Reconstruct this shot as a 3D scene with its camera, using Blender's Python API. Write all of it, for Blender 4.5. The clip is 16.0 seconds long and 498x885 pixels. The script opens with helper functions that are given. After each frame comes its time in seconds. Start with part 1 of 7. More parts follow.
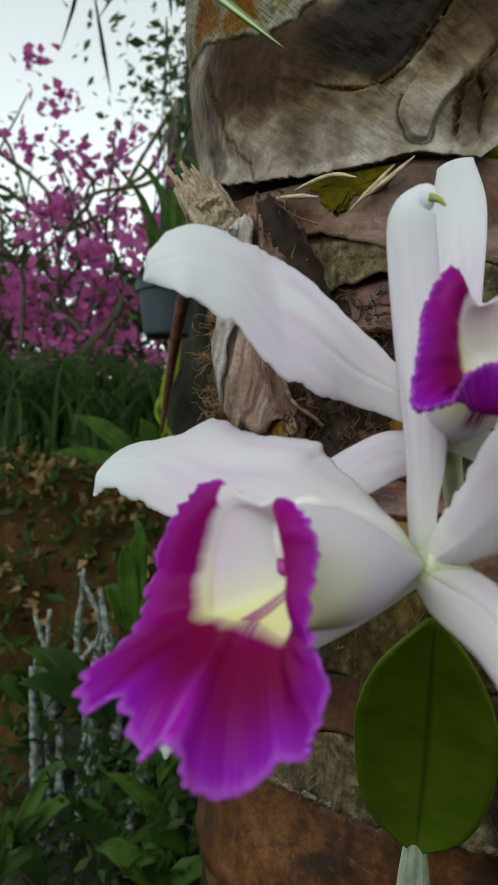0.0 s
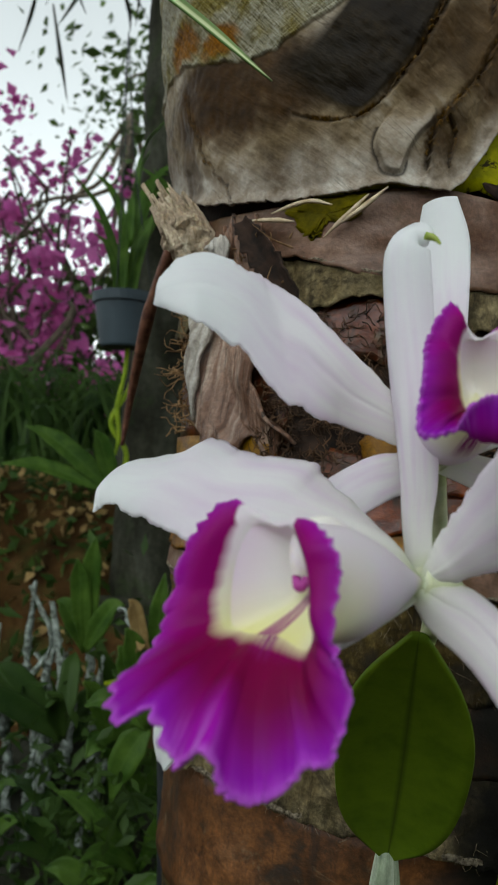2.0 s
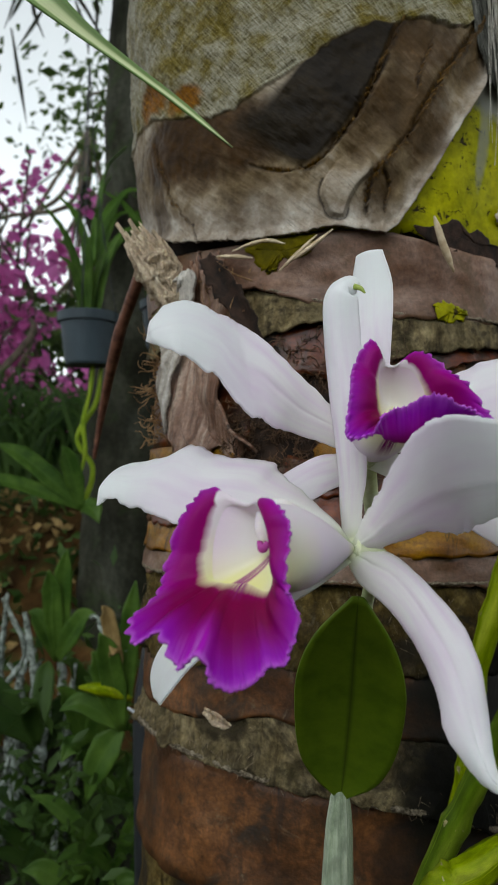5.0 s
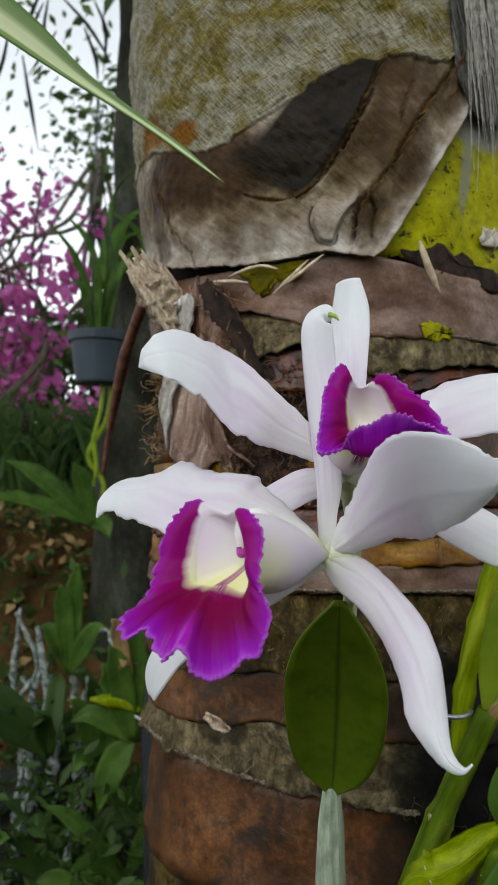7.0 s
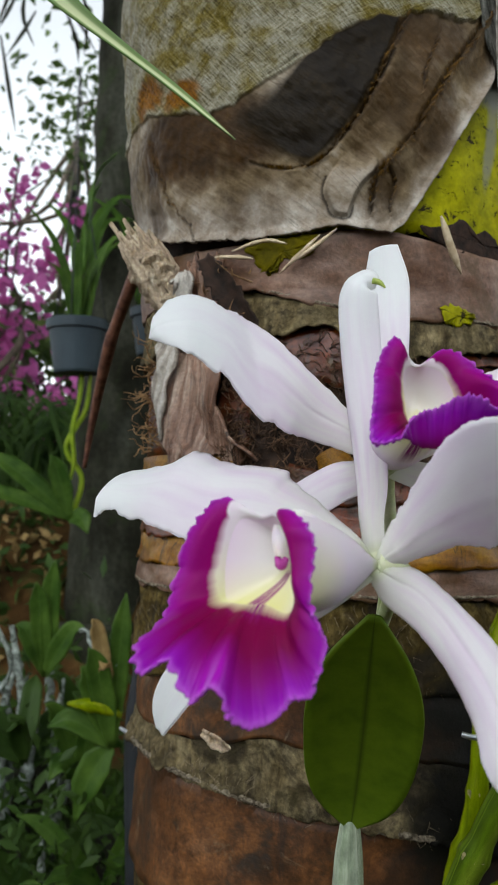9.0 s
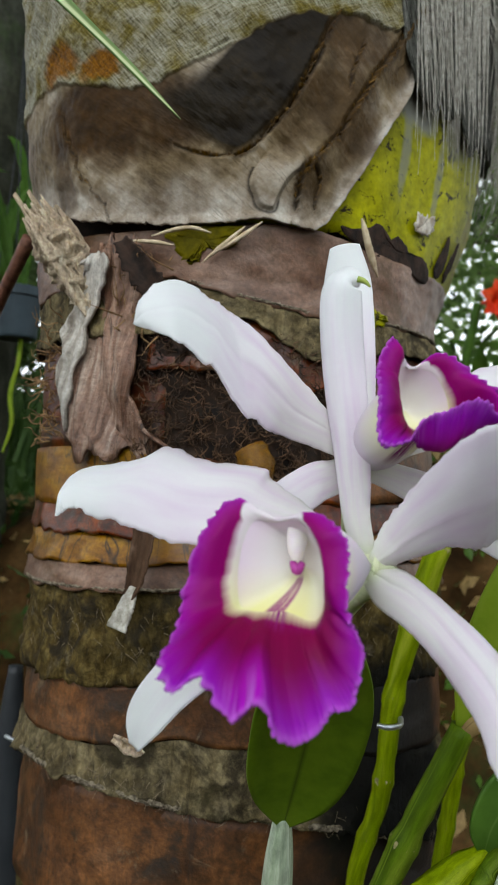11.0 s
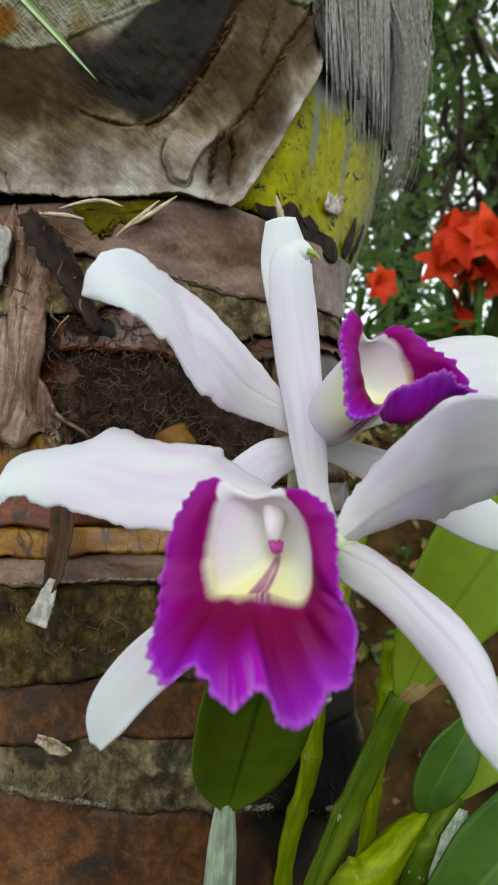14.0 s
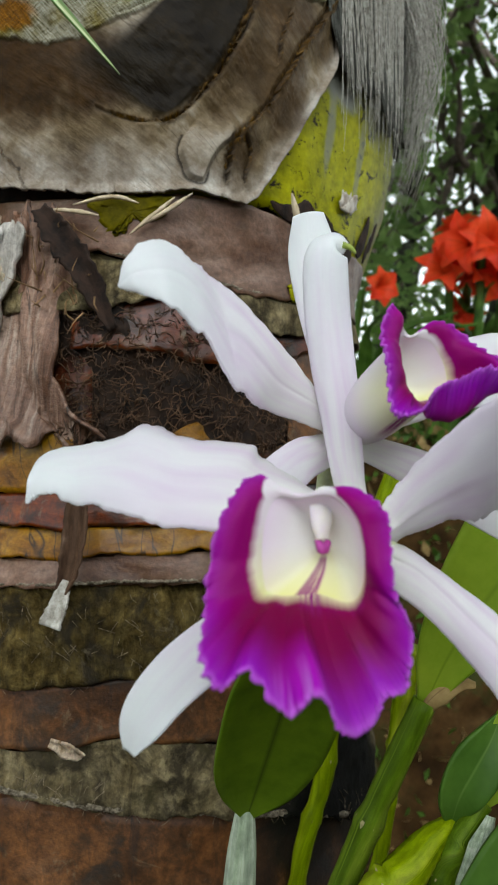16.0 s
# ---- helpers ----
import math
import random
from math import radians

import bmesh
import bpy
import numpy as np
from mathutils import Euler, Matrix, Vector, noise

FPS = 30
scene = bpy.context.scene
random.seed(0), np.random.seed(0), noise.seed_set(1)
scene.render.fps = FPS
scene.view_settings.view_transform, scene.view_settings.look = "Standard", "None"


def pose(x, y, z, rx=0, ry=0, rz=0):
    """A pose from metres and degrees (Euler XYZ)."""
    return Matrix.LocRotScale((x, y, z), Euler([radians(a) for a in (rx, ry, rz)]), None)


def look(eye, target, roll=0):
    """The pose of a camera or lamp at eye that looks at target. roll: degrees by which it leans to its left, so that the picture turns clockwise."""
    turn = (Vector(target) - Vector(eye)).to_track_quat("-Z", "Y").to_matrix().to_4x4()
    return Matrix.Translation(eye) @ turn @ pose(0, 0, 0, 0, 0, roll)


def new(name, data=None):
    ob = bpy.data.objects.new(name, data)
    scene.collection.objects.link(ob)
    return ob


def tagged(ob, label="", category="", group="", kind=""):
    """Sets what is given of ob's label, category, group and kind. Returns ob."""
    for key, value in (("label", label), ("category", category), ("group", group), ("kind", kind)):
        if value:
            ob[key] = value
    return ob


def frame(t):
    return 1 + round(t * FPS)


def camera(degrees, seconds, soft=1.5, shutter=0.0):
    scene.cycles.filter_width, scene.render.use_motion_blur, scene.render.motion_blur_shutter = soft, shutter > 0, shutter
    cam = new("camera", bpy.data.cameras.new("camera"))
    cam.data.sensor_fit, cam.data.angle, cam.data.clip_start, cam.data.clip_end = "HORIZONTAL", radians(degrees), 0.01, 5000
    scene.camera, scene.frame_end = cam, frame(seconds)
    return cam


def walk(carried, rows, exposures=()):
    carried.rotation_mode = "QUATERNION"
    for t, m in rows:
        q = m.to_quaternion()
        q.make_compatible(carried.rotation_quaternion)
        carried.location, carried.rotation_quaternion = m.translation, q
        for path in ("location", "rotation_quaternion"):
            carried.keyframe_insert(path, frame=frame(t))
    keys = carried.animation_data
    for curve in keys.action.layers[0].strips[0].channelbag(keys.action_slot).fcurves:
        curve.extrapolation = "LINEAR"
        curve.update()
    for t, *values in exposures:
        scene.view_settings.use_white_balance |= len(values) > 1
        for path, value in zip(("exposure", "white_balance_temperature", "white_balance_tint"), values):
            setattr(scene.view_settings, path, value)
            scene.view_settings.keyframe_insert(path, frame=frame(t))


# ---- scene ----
cam = camera(38.0, 16.0)
cam.data.dof.use_dof, cam.data.dof.focus_distance, cam.data.dof.aperture_fstop = True, 0.255, 36.0
PATH = [
    (0, (0.0000, 0.0000, 1.4000), (0.0000, 0.5000, 1.4000), -0.00),
    (0.5, (-0.0029, -0.0043, 1.4008), (0.0131, 0.4954, 1.4071), 0.69),
    (1, (-0.0072, -0.0066, 1.4013), (0.0163, 0.4928, 1.4103), 1.07),
    (1.5, (-0.0078, -0.0062, 1.4016), (0.0162, 0.4931, 1.4115), 0.93),
    (2, (-0.0129, -0.0063, 1.4016), (0.0231, 0.4923, 1.4108), 0.97),
    (2.5, (-0.0157, -0.0016, 1.4018), (0.0373, 0.4955, 1.4097), 1.46),
    (3, (-0.0217, -0.0096, 1.4017), (0.0404, 0.4865, 1.4102), 1.77),
    (3.5, (-0.0255, -0.0160, 1.4011), (0.0464, 0.4788, 1.4073), 1.12),
    (3.7, (-0.0228, -0.0238, 1.4006), (0.0508, 0.4707, 1.4078), 0.26),
    (5.8, (-0.0166, -0.0674, 1.3970), (0.0401, 0.4288, 1.4220), -0.30),
    (6, (-0.0144, -0.0715, 1.3972), (0.0420, 0.4246, 1.4234), -0.61),
    (6.5, (-0.0119, -0.0778, 1.3974), (0.0433, 0.4183, 1.4265), -0.56),
    (7, (-0.0130, -0.0760, 1.3971), (0.0406, 0.4202, 1.4267), -0.72),
    (7.5, (-0.0161, -0.0654, 1.3984), (0.0468, 0.4297, 1.4283), -0.43),
    (8, (-0.0153, -0.0465, 1.3983), (0.0469, 0.4489, 1.4241), -0.64),
    (8.2, (-0.0139, -0.0447, 1.3965), (0.0437, 0.4512, 1.4236), -0.80),
    (10.3, (-0.0513, -0.0224, 1.3999), (0.0843, 0.4584, 1.4209), 1.34),
    (10.5, (-0.0532, -0.0213, 1.4001), (0.0955, 0.4556, 1.4208), 1.28),
    (11, (-0.0576, -0.0200, 1.3991), (0.1138, 0.4493, 1.4197), 0.86),
    (11.5, (-0.0630, -0.0176, 1.3992), (0.1212, 0.4470, 1.4146), 0.74),
    (12, (-0.0710, -0.0053, 1.3985), (0.1252, 0.4545, 1.4097), 1.10),
    (12.5, (-0.0752, -0.0054, 1.3980), (0.1367, 0.4472, 1.4138), 0.77),
    (13, (-0.0761, -0.0082, 1.3978), (0.1544, 0.4353, 1.4116), 0.14),
    (13.5, (-0.0754, -0.0071, 1.3970), (0.1609, 0.4333, 1.4104), -0.54),
    (14, (-0.0718, -0.0056, 1.3975), (0.1720, 0.4309, 1.4076), -0.96),
    (14.5, (-0.0716, -0.0069, 1.3976), (0.1778, 0.4262, 1.4108), -0.99),
    (15, (-0.0724, -0.0049, 1.3971), (0.1746, 0.4296, 1.4097), -0.97),
    (15.5, (-0.0749, -0.0011, 1.3971), (0.1719, 0.4336, 1.4086), -0.95),
    (16, (-0.0784, 0.0037, 1.3964), (0.1682, 0.4385, 1.4084), -0.74),
]
walk(cam, [(t, look(eye, target, roll)) for t, eye, target, roll in PATH],
     [(0.0, 0.66, 6280, 4), (3.5, 0.61, 6270, 5), (6.0, 0.82, 6240, 9), (8.0, 0.94, 6220, 10), (10.5, 1.06, 6200, 8), (16.0, 1.08, 6180, 6)])

# ---- sky and light ----
world = bpy.data.worlds.new("world")
scene.world = world
world.use_nodes = True
wn = world.node_tree.nodes
sky = wn.new("ShaderNodeTexSky")
sky.sky_type, sky.sun_disc, sky.sun_elevation, sky.sun_rotation = "NISHITA", False, radians(42), radians(204)
sky.dust_density, sky.air_density, sky.ozone_density = 0.7, 1.0, 1.0
cloud = wn.new("ShaderNodeHueSaturation")
cloud.inputs["Hue"].default_value, cloud.inputs["Saturation"].default_value, cloud.inputs["Value"].default_value = 0.43, 0.10, 1.12
world.node_tree.links.new(sky.outputs[0], cloud.inputs["Color"])
world.node_tree.links.new(cloud.outputs[0], wn["Background"].inputs[0])
wn["Background"].inputs[1].default_value = 0.15
sun = new("sun", bpy.data.lights.new("sun", "SUN"))
sun.data.energy, sun.data.angle, sun.data.color = 0.55, radians(40), (1.0, 0.99, 0.97)
sun.matrix_world = look((-1.0, -2.25, 2.2), (0, 0, 0))
scene.view_settings.exposure = 1.08


# ---- mesh helpers ----
def mesh(name, verts, faces, material, parent=None, label="", uvs=None, smooth=True):
    """One mesh object from vertices and faces, under a thing if a parent is given."""
    me = bpy.data.meshes.new(name)
    me.from_pydata([tuple(v) for v in verts], [], faces)
    if uvs is not None:
        layer = me.uv_layers.new(name="UVMap")
        idx = np.empty(len(me.loops), dtype=np.int32)
        me.loops.foreach_get("vertex_index", idx)
        layer.data.foreach_set("uv", np.asarray(uvs, dtype=np.float32)[idx].ravel())
    if smooth:
        me.polygons.foreach_set("use_smooth", [True] * len(me.polygons))
    me.materials.append(material)
    ob = new(name, me)
    if parent is not None:
        ob.parent = parent
    if label:
        ob["label"] = label
    return ob


def solid(ob, thick, offset=-1.0):
    mod = ob.modifiers.new("thickness", "SOLIDIFY")
    mod.thickness, mod.offset = thick, offset
    return ob


def empty(name, at=(0, 0, 0)):
    ob = new(name)
    ob.location = at
    ob.empty_display_size = 0.02
    bpy.context.view_layer.update()
    return ob


def keep(ob):
    """Leave a part where it was built, whatever the place of its thing."""
    def place(o):
        m = o.matrix_parent_inverse @ o.matrix_basis
        return place(o.parent) @ m if o.parent is not None else m
    ob.matrix_parent_inverse = place(ob.parent).inverted()
    return ob


def spline(points, n):
    """n points on a smooth curve through the given ones."""
    p = np.array(points, float)
    p = np.vstack([2 * p[0] - p[1], p, 2 * p[-1] - p[-2]])
    out = []
    for u in np.linspace(0, len(p) - 3 - 1e-9, n):
        i = int(u)
        t = u - i
        a, b, c, d = p[i:i + 4]
        out.append(0.5 * (2 * b + (c - a) * t + (2 * a - 5 * b + 4 * c - d) * t * t + (3 * b - a - 3 * c + d) * t ** 3))
    return np.array(out)


def loop_spline(points, n):
    """n points on a smooth closed curve."""
    p = np.array(points, float)
    m = len(p)
    out = []
    for u in np.arange(n) * m / n:
        i = int(u)
        t = u - i
        a, b, c, d = (p[(i + k) % m] for k in (-1, 0, 1, 2))
        out.append(0.5 * (2 * b + (c - a) * t + (2 * a - 5 * b + 4 * c - d) * t * t + (3 * b - a - 3 * c + d) * t ** 3))
    return np.array(out)


def unit(v):
    v = np.asarray(v, float)
    return v / (np.linalg.norm(v) + 1e-12)


def grid_faces(nu, nv, loop=False):
    f = []
    for i in range(nu - 1):
        for j in range(nv if loop else nv - 1):
            k = (j + 1) % nv
            f.append((i * nv + j, i * nv + k, (i + 1) * nv + k, (i + 1) * nv + j))
    return f


def tube(points, radii, sides=8, n=None, closed=True):
    """Vertices, faces and uvs of a round tapered bar along a smooth curve."""
    n = n or 4 * len(points)
    p = spline(points, n)
    r = np.interp(np.linspace(0, 1, n), np.linspace(0, 1, len(radii)), radii)
    up = np.array([0.31, 0.17, 0.93])
    v, uv = [], []
    for i in range(n):
        t = unit(p[min(i + 1, n - 1)] - p[max(i - 1, 0)])
        s = unit(np.cross(t, up))
        w = np.cross(s, t)
        for k in range(sides):
            a = 2 * math.pi * k / sides
            v.append(p[i] + r[i] * (math.cos(a) * s + math.sin(a) * w))
            uv.append((k / sides, i / (n - 1)))
    f = grid_faces(n, sides, True)
    if closed:
        f += [tuple(range(sides))[::-1], tuple(range((n - 1) * sides, n * sides))]
    return v, f, uv


def join(parts):
    """Several (verts, faces, uvs) as one."""
    v, f, uv, k = [], [], [], 0
    for a, b, c in parts:
        v += list(a)
        f += [tuple(i + k for i in face) for face in b]
        uv += list(c)
        k += len(a)
    return v, f, uv


def blade(mid, widths, face, cup=0.0, nu=24, nv=9, ruffle=0.0, waves=9.0, seed=0, fold=0.0, tips=None, jag=0.0):
    """A leaf or petal: a grid along a midrib. widths: rows of half widths to either side along it. face: the way its front
    looks at base and tip. cup: how far the margins bend to the front, as a share of the half width."""
    rng = np.random.RandomState(seed)
    ph = rng.rand(8) * 6.28
    p = spline(mid, nu)
    w = np.array(widths, float)
    us = np.linspace(0, 1, nu)
    wl = np.interp(us, np.linspace(0, 1, len(w)), w[:, 0])
    wr = np.interp(us, np.linspace(0, 1, len(w)), w[:, 1])
    if len(w) > 4:
        wl, wr = spline(np.c_[np.linspace(0, 1, len(w)), w], nu).T[1:]
    face = np.atleast_2d(np.array(face, float))
    v, uv = [], []
    for i, u in enumerate(us):
        t = unit(p[min(i + 1, nu - 1)] - p[max(i - 1, 0)])
        f = face[0] * (1 - u) + face[-1] * u
        side = unit(np.cross(t, f))
        nrm = np.cross(side, t)
        for j in range(nv):
            s = 2 * j / (nv - 1) - 1
            half = max(wr[i] if s > 0 else wl[i], 1e-5)
            edge = abs(s) ** 3
            wave = 1.4 * noise.noise((u * waves, 3.0 * (s > 0), seed + 0.5)) + 0.8 * noise.noise((u * waves * 2.7, 3.0 * (s > 0), seed + 7.5))
            c = cup[0] * (1 - u) + cup[1] * u if isinstance(cup, tuple) else cup
            lift = half * (c * s * s + fold * abs(s)) + ruffle * wave * edge * min(1, 3 * u)
            reach = half * s * (1 + jag * edge * (1.6 * noise.noise((u * 13, 5 * (s > 0), seed)) + noise.noise((u * 34, 5 * (s > 0), seed))))
            v.append(p[i] + side * reach + nrm * lift)
            uv.append((u, 0.5 + 0.5 * s))
    return v, grid_faces(nu, nv), uv


# ---- material helpers ----
def material(name):
    m = bpy.data.materials.new(name)
    m.use_nodes = True
    return m, m.node_tree.nodes, m.node_tree.links, m.node_tree.nodes["Principled BSDF"]


def ramp(nodes, links, value, stops):
    r = nodes.new("ShaderNodeValToRGB")
    e = r.color_ramp.elements
    while len(e) < len(stops):
        e.new(0.5)
    for k, (pos, col) in zip(e, stops):
        k.position, k.color = pos, (*col, 1) if len(col) == 3 else col
    links.new(value, r.inputs[0])
    return r.outputs[0]


def mix(nodes, links, fac, a, b, mode="MIX"):
    n = nodes.new("ShaderNodeMix")
    n.data_type, n.blend_type = "RGBA", mode
    for sock, val in ((n.inputs["Factor"], fac), (n.inputs["A"], a), (n.inputs["B"], b)):
        if isinstance(val, (int, float)):
            sock.default_value = val
        elif isinstance(val, tuple):
            sock.default_value = (*val, 1)
        else:
            links.new(val, sock)
    return n.outputs["Result"]


def maths(nodes, links, op, a, b=0.0, clamp=False):
    n = nodes.new("ShaderNodeMath")
    n.operation, n.use_clamp = op, clamp
    for sock, val in zip(n.inputs, (a, b)):
        if isinstance(val, (int, float)):
            sock.default_value = val
        else:
            links.new(val, sock)
    return n.outputs[0]


def coords(nodes, links, scale=(1, 1, 1), turn=(0, 0, 0), kind="Object"):
    tc = nodes.new("ShaderNodeTexCoord")
    mp = nodes.new("ShaderNodeMapping")
    if any(turn):
        mp.vector_type, scale = "TEXTURE", [1 / a for a in scale]
    mp.inputs["Scale"].default_value = scale
    mp.inputs["Rotation"].default_value = [radians(a) for a in turn]
    links.new(tc.outputs[kind], mp.inputs[0])
    return mp.outputs[0]


def grain(nodes, links, vec, scale, detail=6.0, rough=0.6, warp=0.0):
    n = nodes.new("ShaderNodeTexNoise")
    n.inputs["Scale"].default_value, n.inputs["Detail"].default_value = scale, detail
    n.inputs["Roughness"].default_value, n.inputs["Distortion"].default_value = rough, warp
    links.new(vec, n.inputs["Vector"])
    return n.outputs[0]


def bumped(nodes, links, bsdf, height, strength=0.5, dist=0.002):
    b = nodes.new("ShaderNodeBump")
    b.inputs["Strength"].default_value, b.inputs["Distance"].default_value = strength, dist
    links.new(height, b.inputs["Height"])
    links.new(b.outputs[0], bsdf.inputs["Normal"])


def bark(name, stops, streak=(90, 90, 14), turn=(0, 0, 0), kind="UV", rough=0.8, bump=0.6, blot=None, blot_scale=22, blot_at=0.58, fine=300, blotch=None, sharp=0.08, gain=1.0, gloss=0.07, crack=None, grime=0.85):
    """Weathered plant skin: streaks in several tones, fine grain, and blotches of another colour."""
    m, n, l, b = material(name)
    vec = coords(n, l, streak, turn, kind)
    flat = coords(n, l, (1, 1, 1), (0, 0, 0), kind)
    s = grain(n, l, vec, 1.0, 8, 0.65, 0.4)
    col = ramp(n, l, s, [(p, tuple(gain * x for x in c)) for p, c in stops])
    g = grain(n, l, flat, fine, 3, 0.7)
    col = mix(n, l, 0.55, col, ramp(n, l, g, [(0.3, (0.2, 0.2, 0.2)), (0.7, (0.8, 0.8, 0.8))]), "OVERLAY")
    big = grain(n, l, flat, 9, 3, 0.6)
    col = mix(n, l, 0.5, col, ramp(n, l, big, [(0.35, (0.15, 0.15, 0.15)), (0.7, (0.75, 0.74, 0.72))]), "OVERLAY")
    if kind == "UV" and gain < 0.6:
        mot = grain(n, l, flat, 85, 5, 0.7, 0.5)
        col = mix(n, l, 0.75, col, ramp(n, l, mot, [(0.36, (0.14, 0.14, 0.14)), (0.5, (0.5, 0.5, 0.5)), (0.66, (0.85, 0.85, 0.84))]), "OVERLAY")
        run = grain(n, l, coords(n, l, (70, 7, 1), (0, 0, 0), kind), 1.0, 6, 0.7, 1.2)
        col = mix(n, l, ramp(n, l, run, [(0.56, (0, 0, 0)), (0.68, (grime, grime, grime))]), col, (0.014, 0.011, 0.009))
        mould = grain(n, l, flat, 30, 7, 0.72, 0.5)
        col = mix(n, l, ramp(n, l, mould, [(0.50 + 0.12 * (0.85 - grime), (0, 0, 0)), (0.60 + 0.12 * (0.85 - grime), (grime, grime, grime))]), col, (0.020, 0.016, 0.011))
        crust = grain(n, l, flat, 48, 7, 0.75, 0.9)
        col = mix(n, l, ramp(n, l, crust, [(0.58, (0, 0, 0)), (0.70, (0.6, 0.6, 0.6))]), col, (0.17, 0.145, 0.10))
    if blot:
        k = grain(n, l, flat, blot_scale, 6, 0.7, 0.6)
        f = ramp(n, l, k, [(blot_at, (0, 0, 0)), (min(1, blot_at + sharp), (1, 1, 1))])
        col = mix(n, l, f, col, blot)
    rich = n.new("ShaderNodeHueSaturation")
    rich.inputs["Saturation"].default_value = 1.15
    l.new(col, rich.inputs["Color"])
    col = rich.outputs[0]
    # placed soft spots: grey stains on yellow, painted shade on tan, orange and fuzz
    if blotch:
        spot, colour = blotch
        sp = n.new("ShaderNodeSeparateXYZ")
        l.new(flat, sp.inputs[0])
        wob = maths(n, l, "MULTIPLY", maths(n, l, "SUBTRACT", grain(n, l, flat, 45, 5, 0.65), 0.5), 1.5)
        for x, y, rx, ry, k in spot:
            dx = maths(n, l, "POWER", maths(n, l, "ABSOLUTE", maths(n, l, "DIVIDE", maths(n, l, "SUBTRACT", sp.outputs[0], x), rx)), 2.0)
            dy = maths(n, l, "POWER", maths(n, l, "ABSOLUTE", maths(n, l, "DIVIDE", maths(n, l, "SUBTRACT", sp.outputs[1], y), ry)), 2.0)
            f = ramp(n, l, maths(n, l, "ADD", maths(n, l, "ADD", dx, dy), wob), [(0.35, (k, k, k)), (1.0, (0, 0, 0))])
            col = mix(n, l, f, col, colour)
    l.new(col, b.inputs["Base Color"])
    b.inputs["Roughness"].default_value = rough
    b.inputs["Specular IOR Level"].default_value = gloss
    if crack:
        k = grain(n, l, coords(n, l, crack, (0, 0, 0), kind), 1.0, 3, 0.5, 0.8)
        line = ramp(n, l, maths(n, l, "ABSOLUTE", maths(n, l, "SUBTRACT", k, 0.5)), [(0.0, (0.9, 0.9, 0.9)), (0.012, (0, 0, 0))])
        col = mix(n, l, line, col, (0.012, 0.009, 0.007))
        l.new(col, b.inputs["Base Color"])
    h = maths(n, l, "ADD", s, maths(n, l, "MULTIPLY", g, 0.35))
    bumped(n, l, b, h, bump, 0.003)
    return m


def plain(name, a, c, scale=60, rough=0.6, bump=0.2, stretch=(1, 1, 1), kind="Object", sss=0.0, spec=0.25, lo=0.35, hi=0.65):
    m, n, l, b = material(name)
    g = grain(n, l, coords(n, l, stretch, (0, 0, 0), kind), scale, 5, 0.6)
    l.new(ramp(n, l, g, [(lo, a), (hi, c)]), b.inputs["Base Color"])
    b.inputs["Roughness"].default_value = rough
    b.inputs["Specular IOR Level"].default_value = spec
    bumped(n, l, b, g, bump, 0.002)
    if sss:
        b.inputs["Subsurface Weight"].default_value = sss
        b.inputs["Subsurface Radius"].default_value = (0.004, 0.004, 0.002)
        b.inputs["Subsurface Scale"].default_value = 0.5
    return m


def leafy(name, a, c, rib=None, rough=0.4, scale=40, through_=0.25, random_hue=True):
    """Green leaf skin: two tones, a paler or darker midrib along its uv, some light coming through."""
    m, n, l, b = material(name)
    uv = coords(n, l, (1, 1, 1), (0, 0, 0), "UV")
    g = grain(n, l, coords(n, l), scale, 5, 0.65)
    col = ramp(n, l, g, [(0.35, a), (0.68, c)])
    if random_hue:
        geo = n.new("ShaderNodeNewGeometry")
        col = mix(n, l, 0.5, col, ramp(n, l, geo.outputs["Random Per Island"], [(0, (0.3, 0.32, 0.25)), (1, (0.72, 0.7, 0.6))]), "OVERLAY")
    sep = n.new("ShaderNodeSeparateXYZ")
    l.new(uv, sep.inputs[0])
    if rib:
        d = maths(n, l, "ABSOLUTE", maths(n, l, "SUBTRACT", sep.outputs[1], 0.5))
        f = ramp(n, l, d, [(0.0, (0.75, 0.75, 0.75)), (0.04, (0, 0, 0))])
        col = mix(n, l, f, col, rib)
    l.new(col, b.inputs["Base Color"])
    b.inputs["Roughness"].default_value = rough
    b.inputs["Specular IOR Level"].default_value = 0.15
    vein = n.new("ShaderNodeTexWave")
    vein.inputs["Scale"].default_value = 4
    vein.inputs["Distortion"].default_value = 1.5
    vein.bands_direction = "Y"
    l.new(uv, vein.inputs["Vector"])
    bumped(n, l, b, vein.outputs[1], 0.04, 0.001)
    out = n["Material Output"]
    tr = n.new("ShaderNodeBsdfTranslucent")
    l.new(col, tr.inputs[0])
    ms = n.new("ShaderNodeMixShader")
    ms.inputs[0].default_value = through_
    l.new(b.outputs[0], ms.inputs[1])
    l.new(tr.outputs[0], ms.inputs[2])
    l.new(ms.outputs[0], out.inputs[0])
    return m

# ---- materials ----
M = {}
M["ground"] = bark("earth_bank", [(0.3, (0.06, 0.035, 0.018)), (0.5, (0.13, 0.075, 0.035)), (0.7, (0.22, 0.14, 0.07))], (9, 9, 9), kind="Object", rough=0.95, bump=0.9, blot=(0.025, 0.040, 0.012), blot_scale=7, blot_at=0.52, fine=60, sharp=0.2, gain=0.36)
M["core"] = plain("dark_pith", (0.012, 0.008, 0.006), (0.04, 0.022, 0.014), 150, 0.9, 0.6)


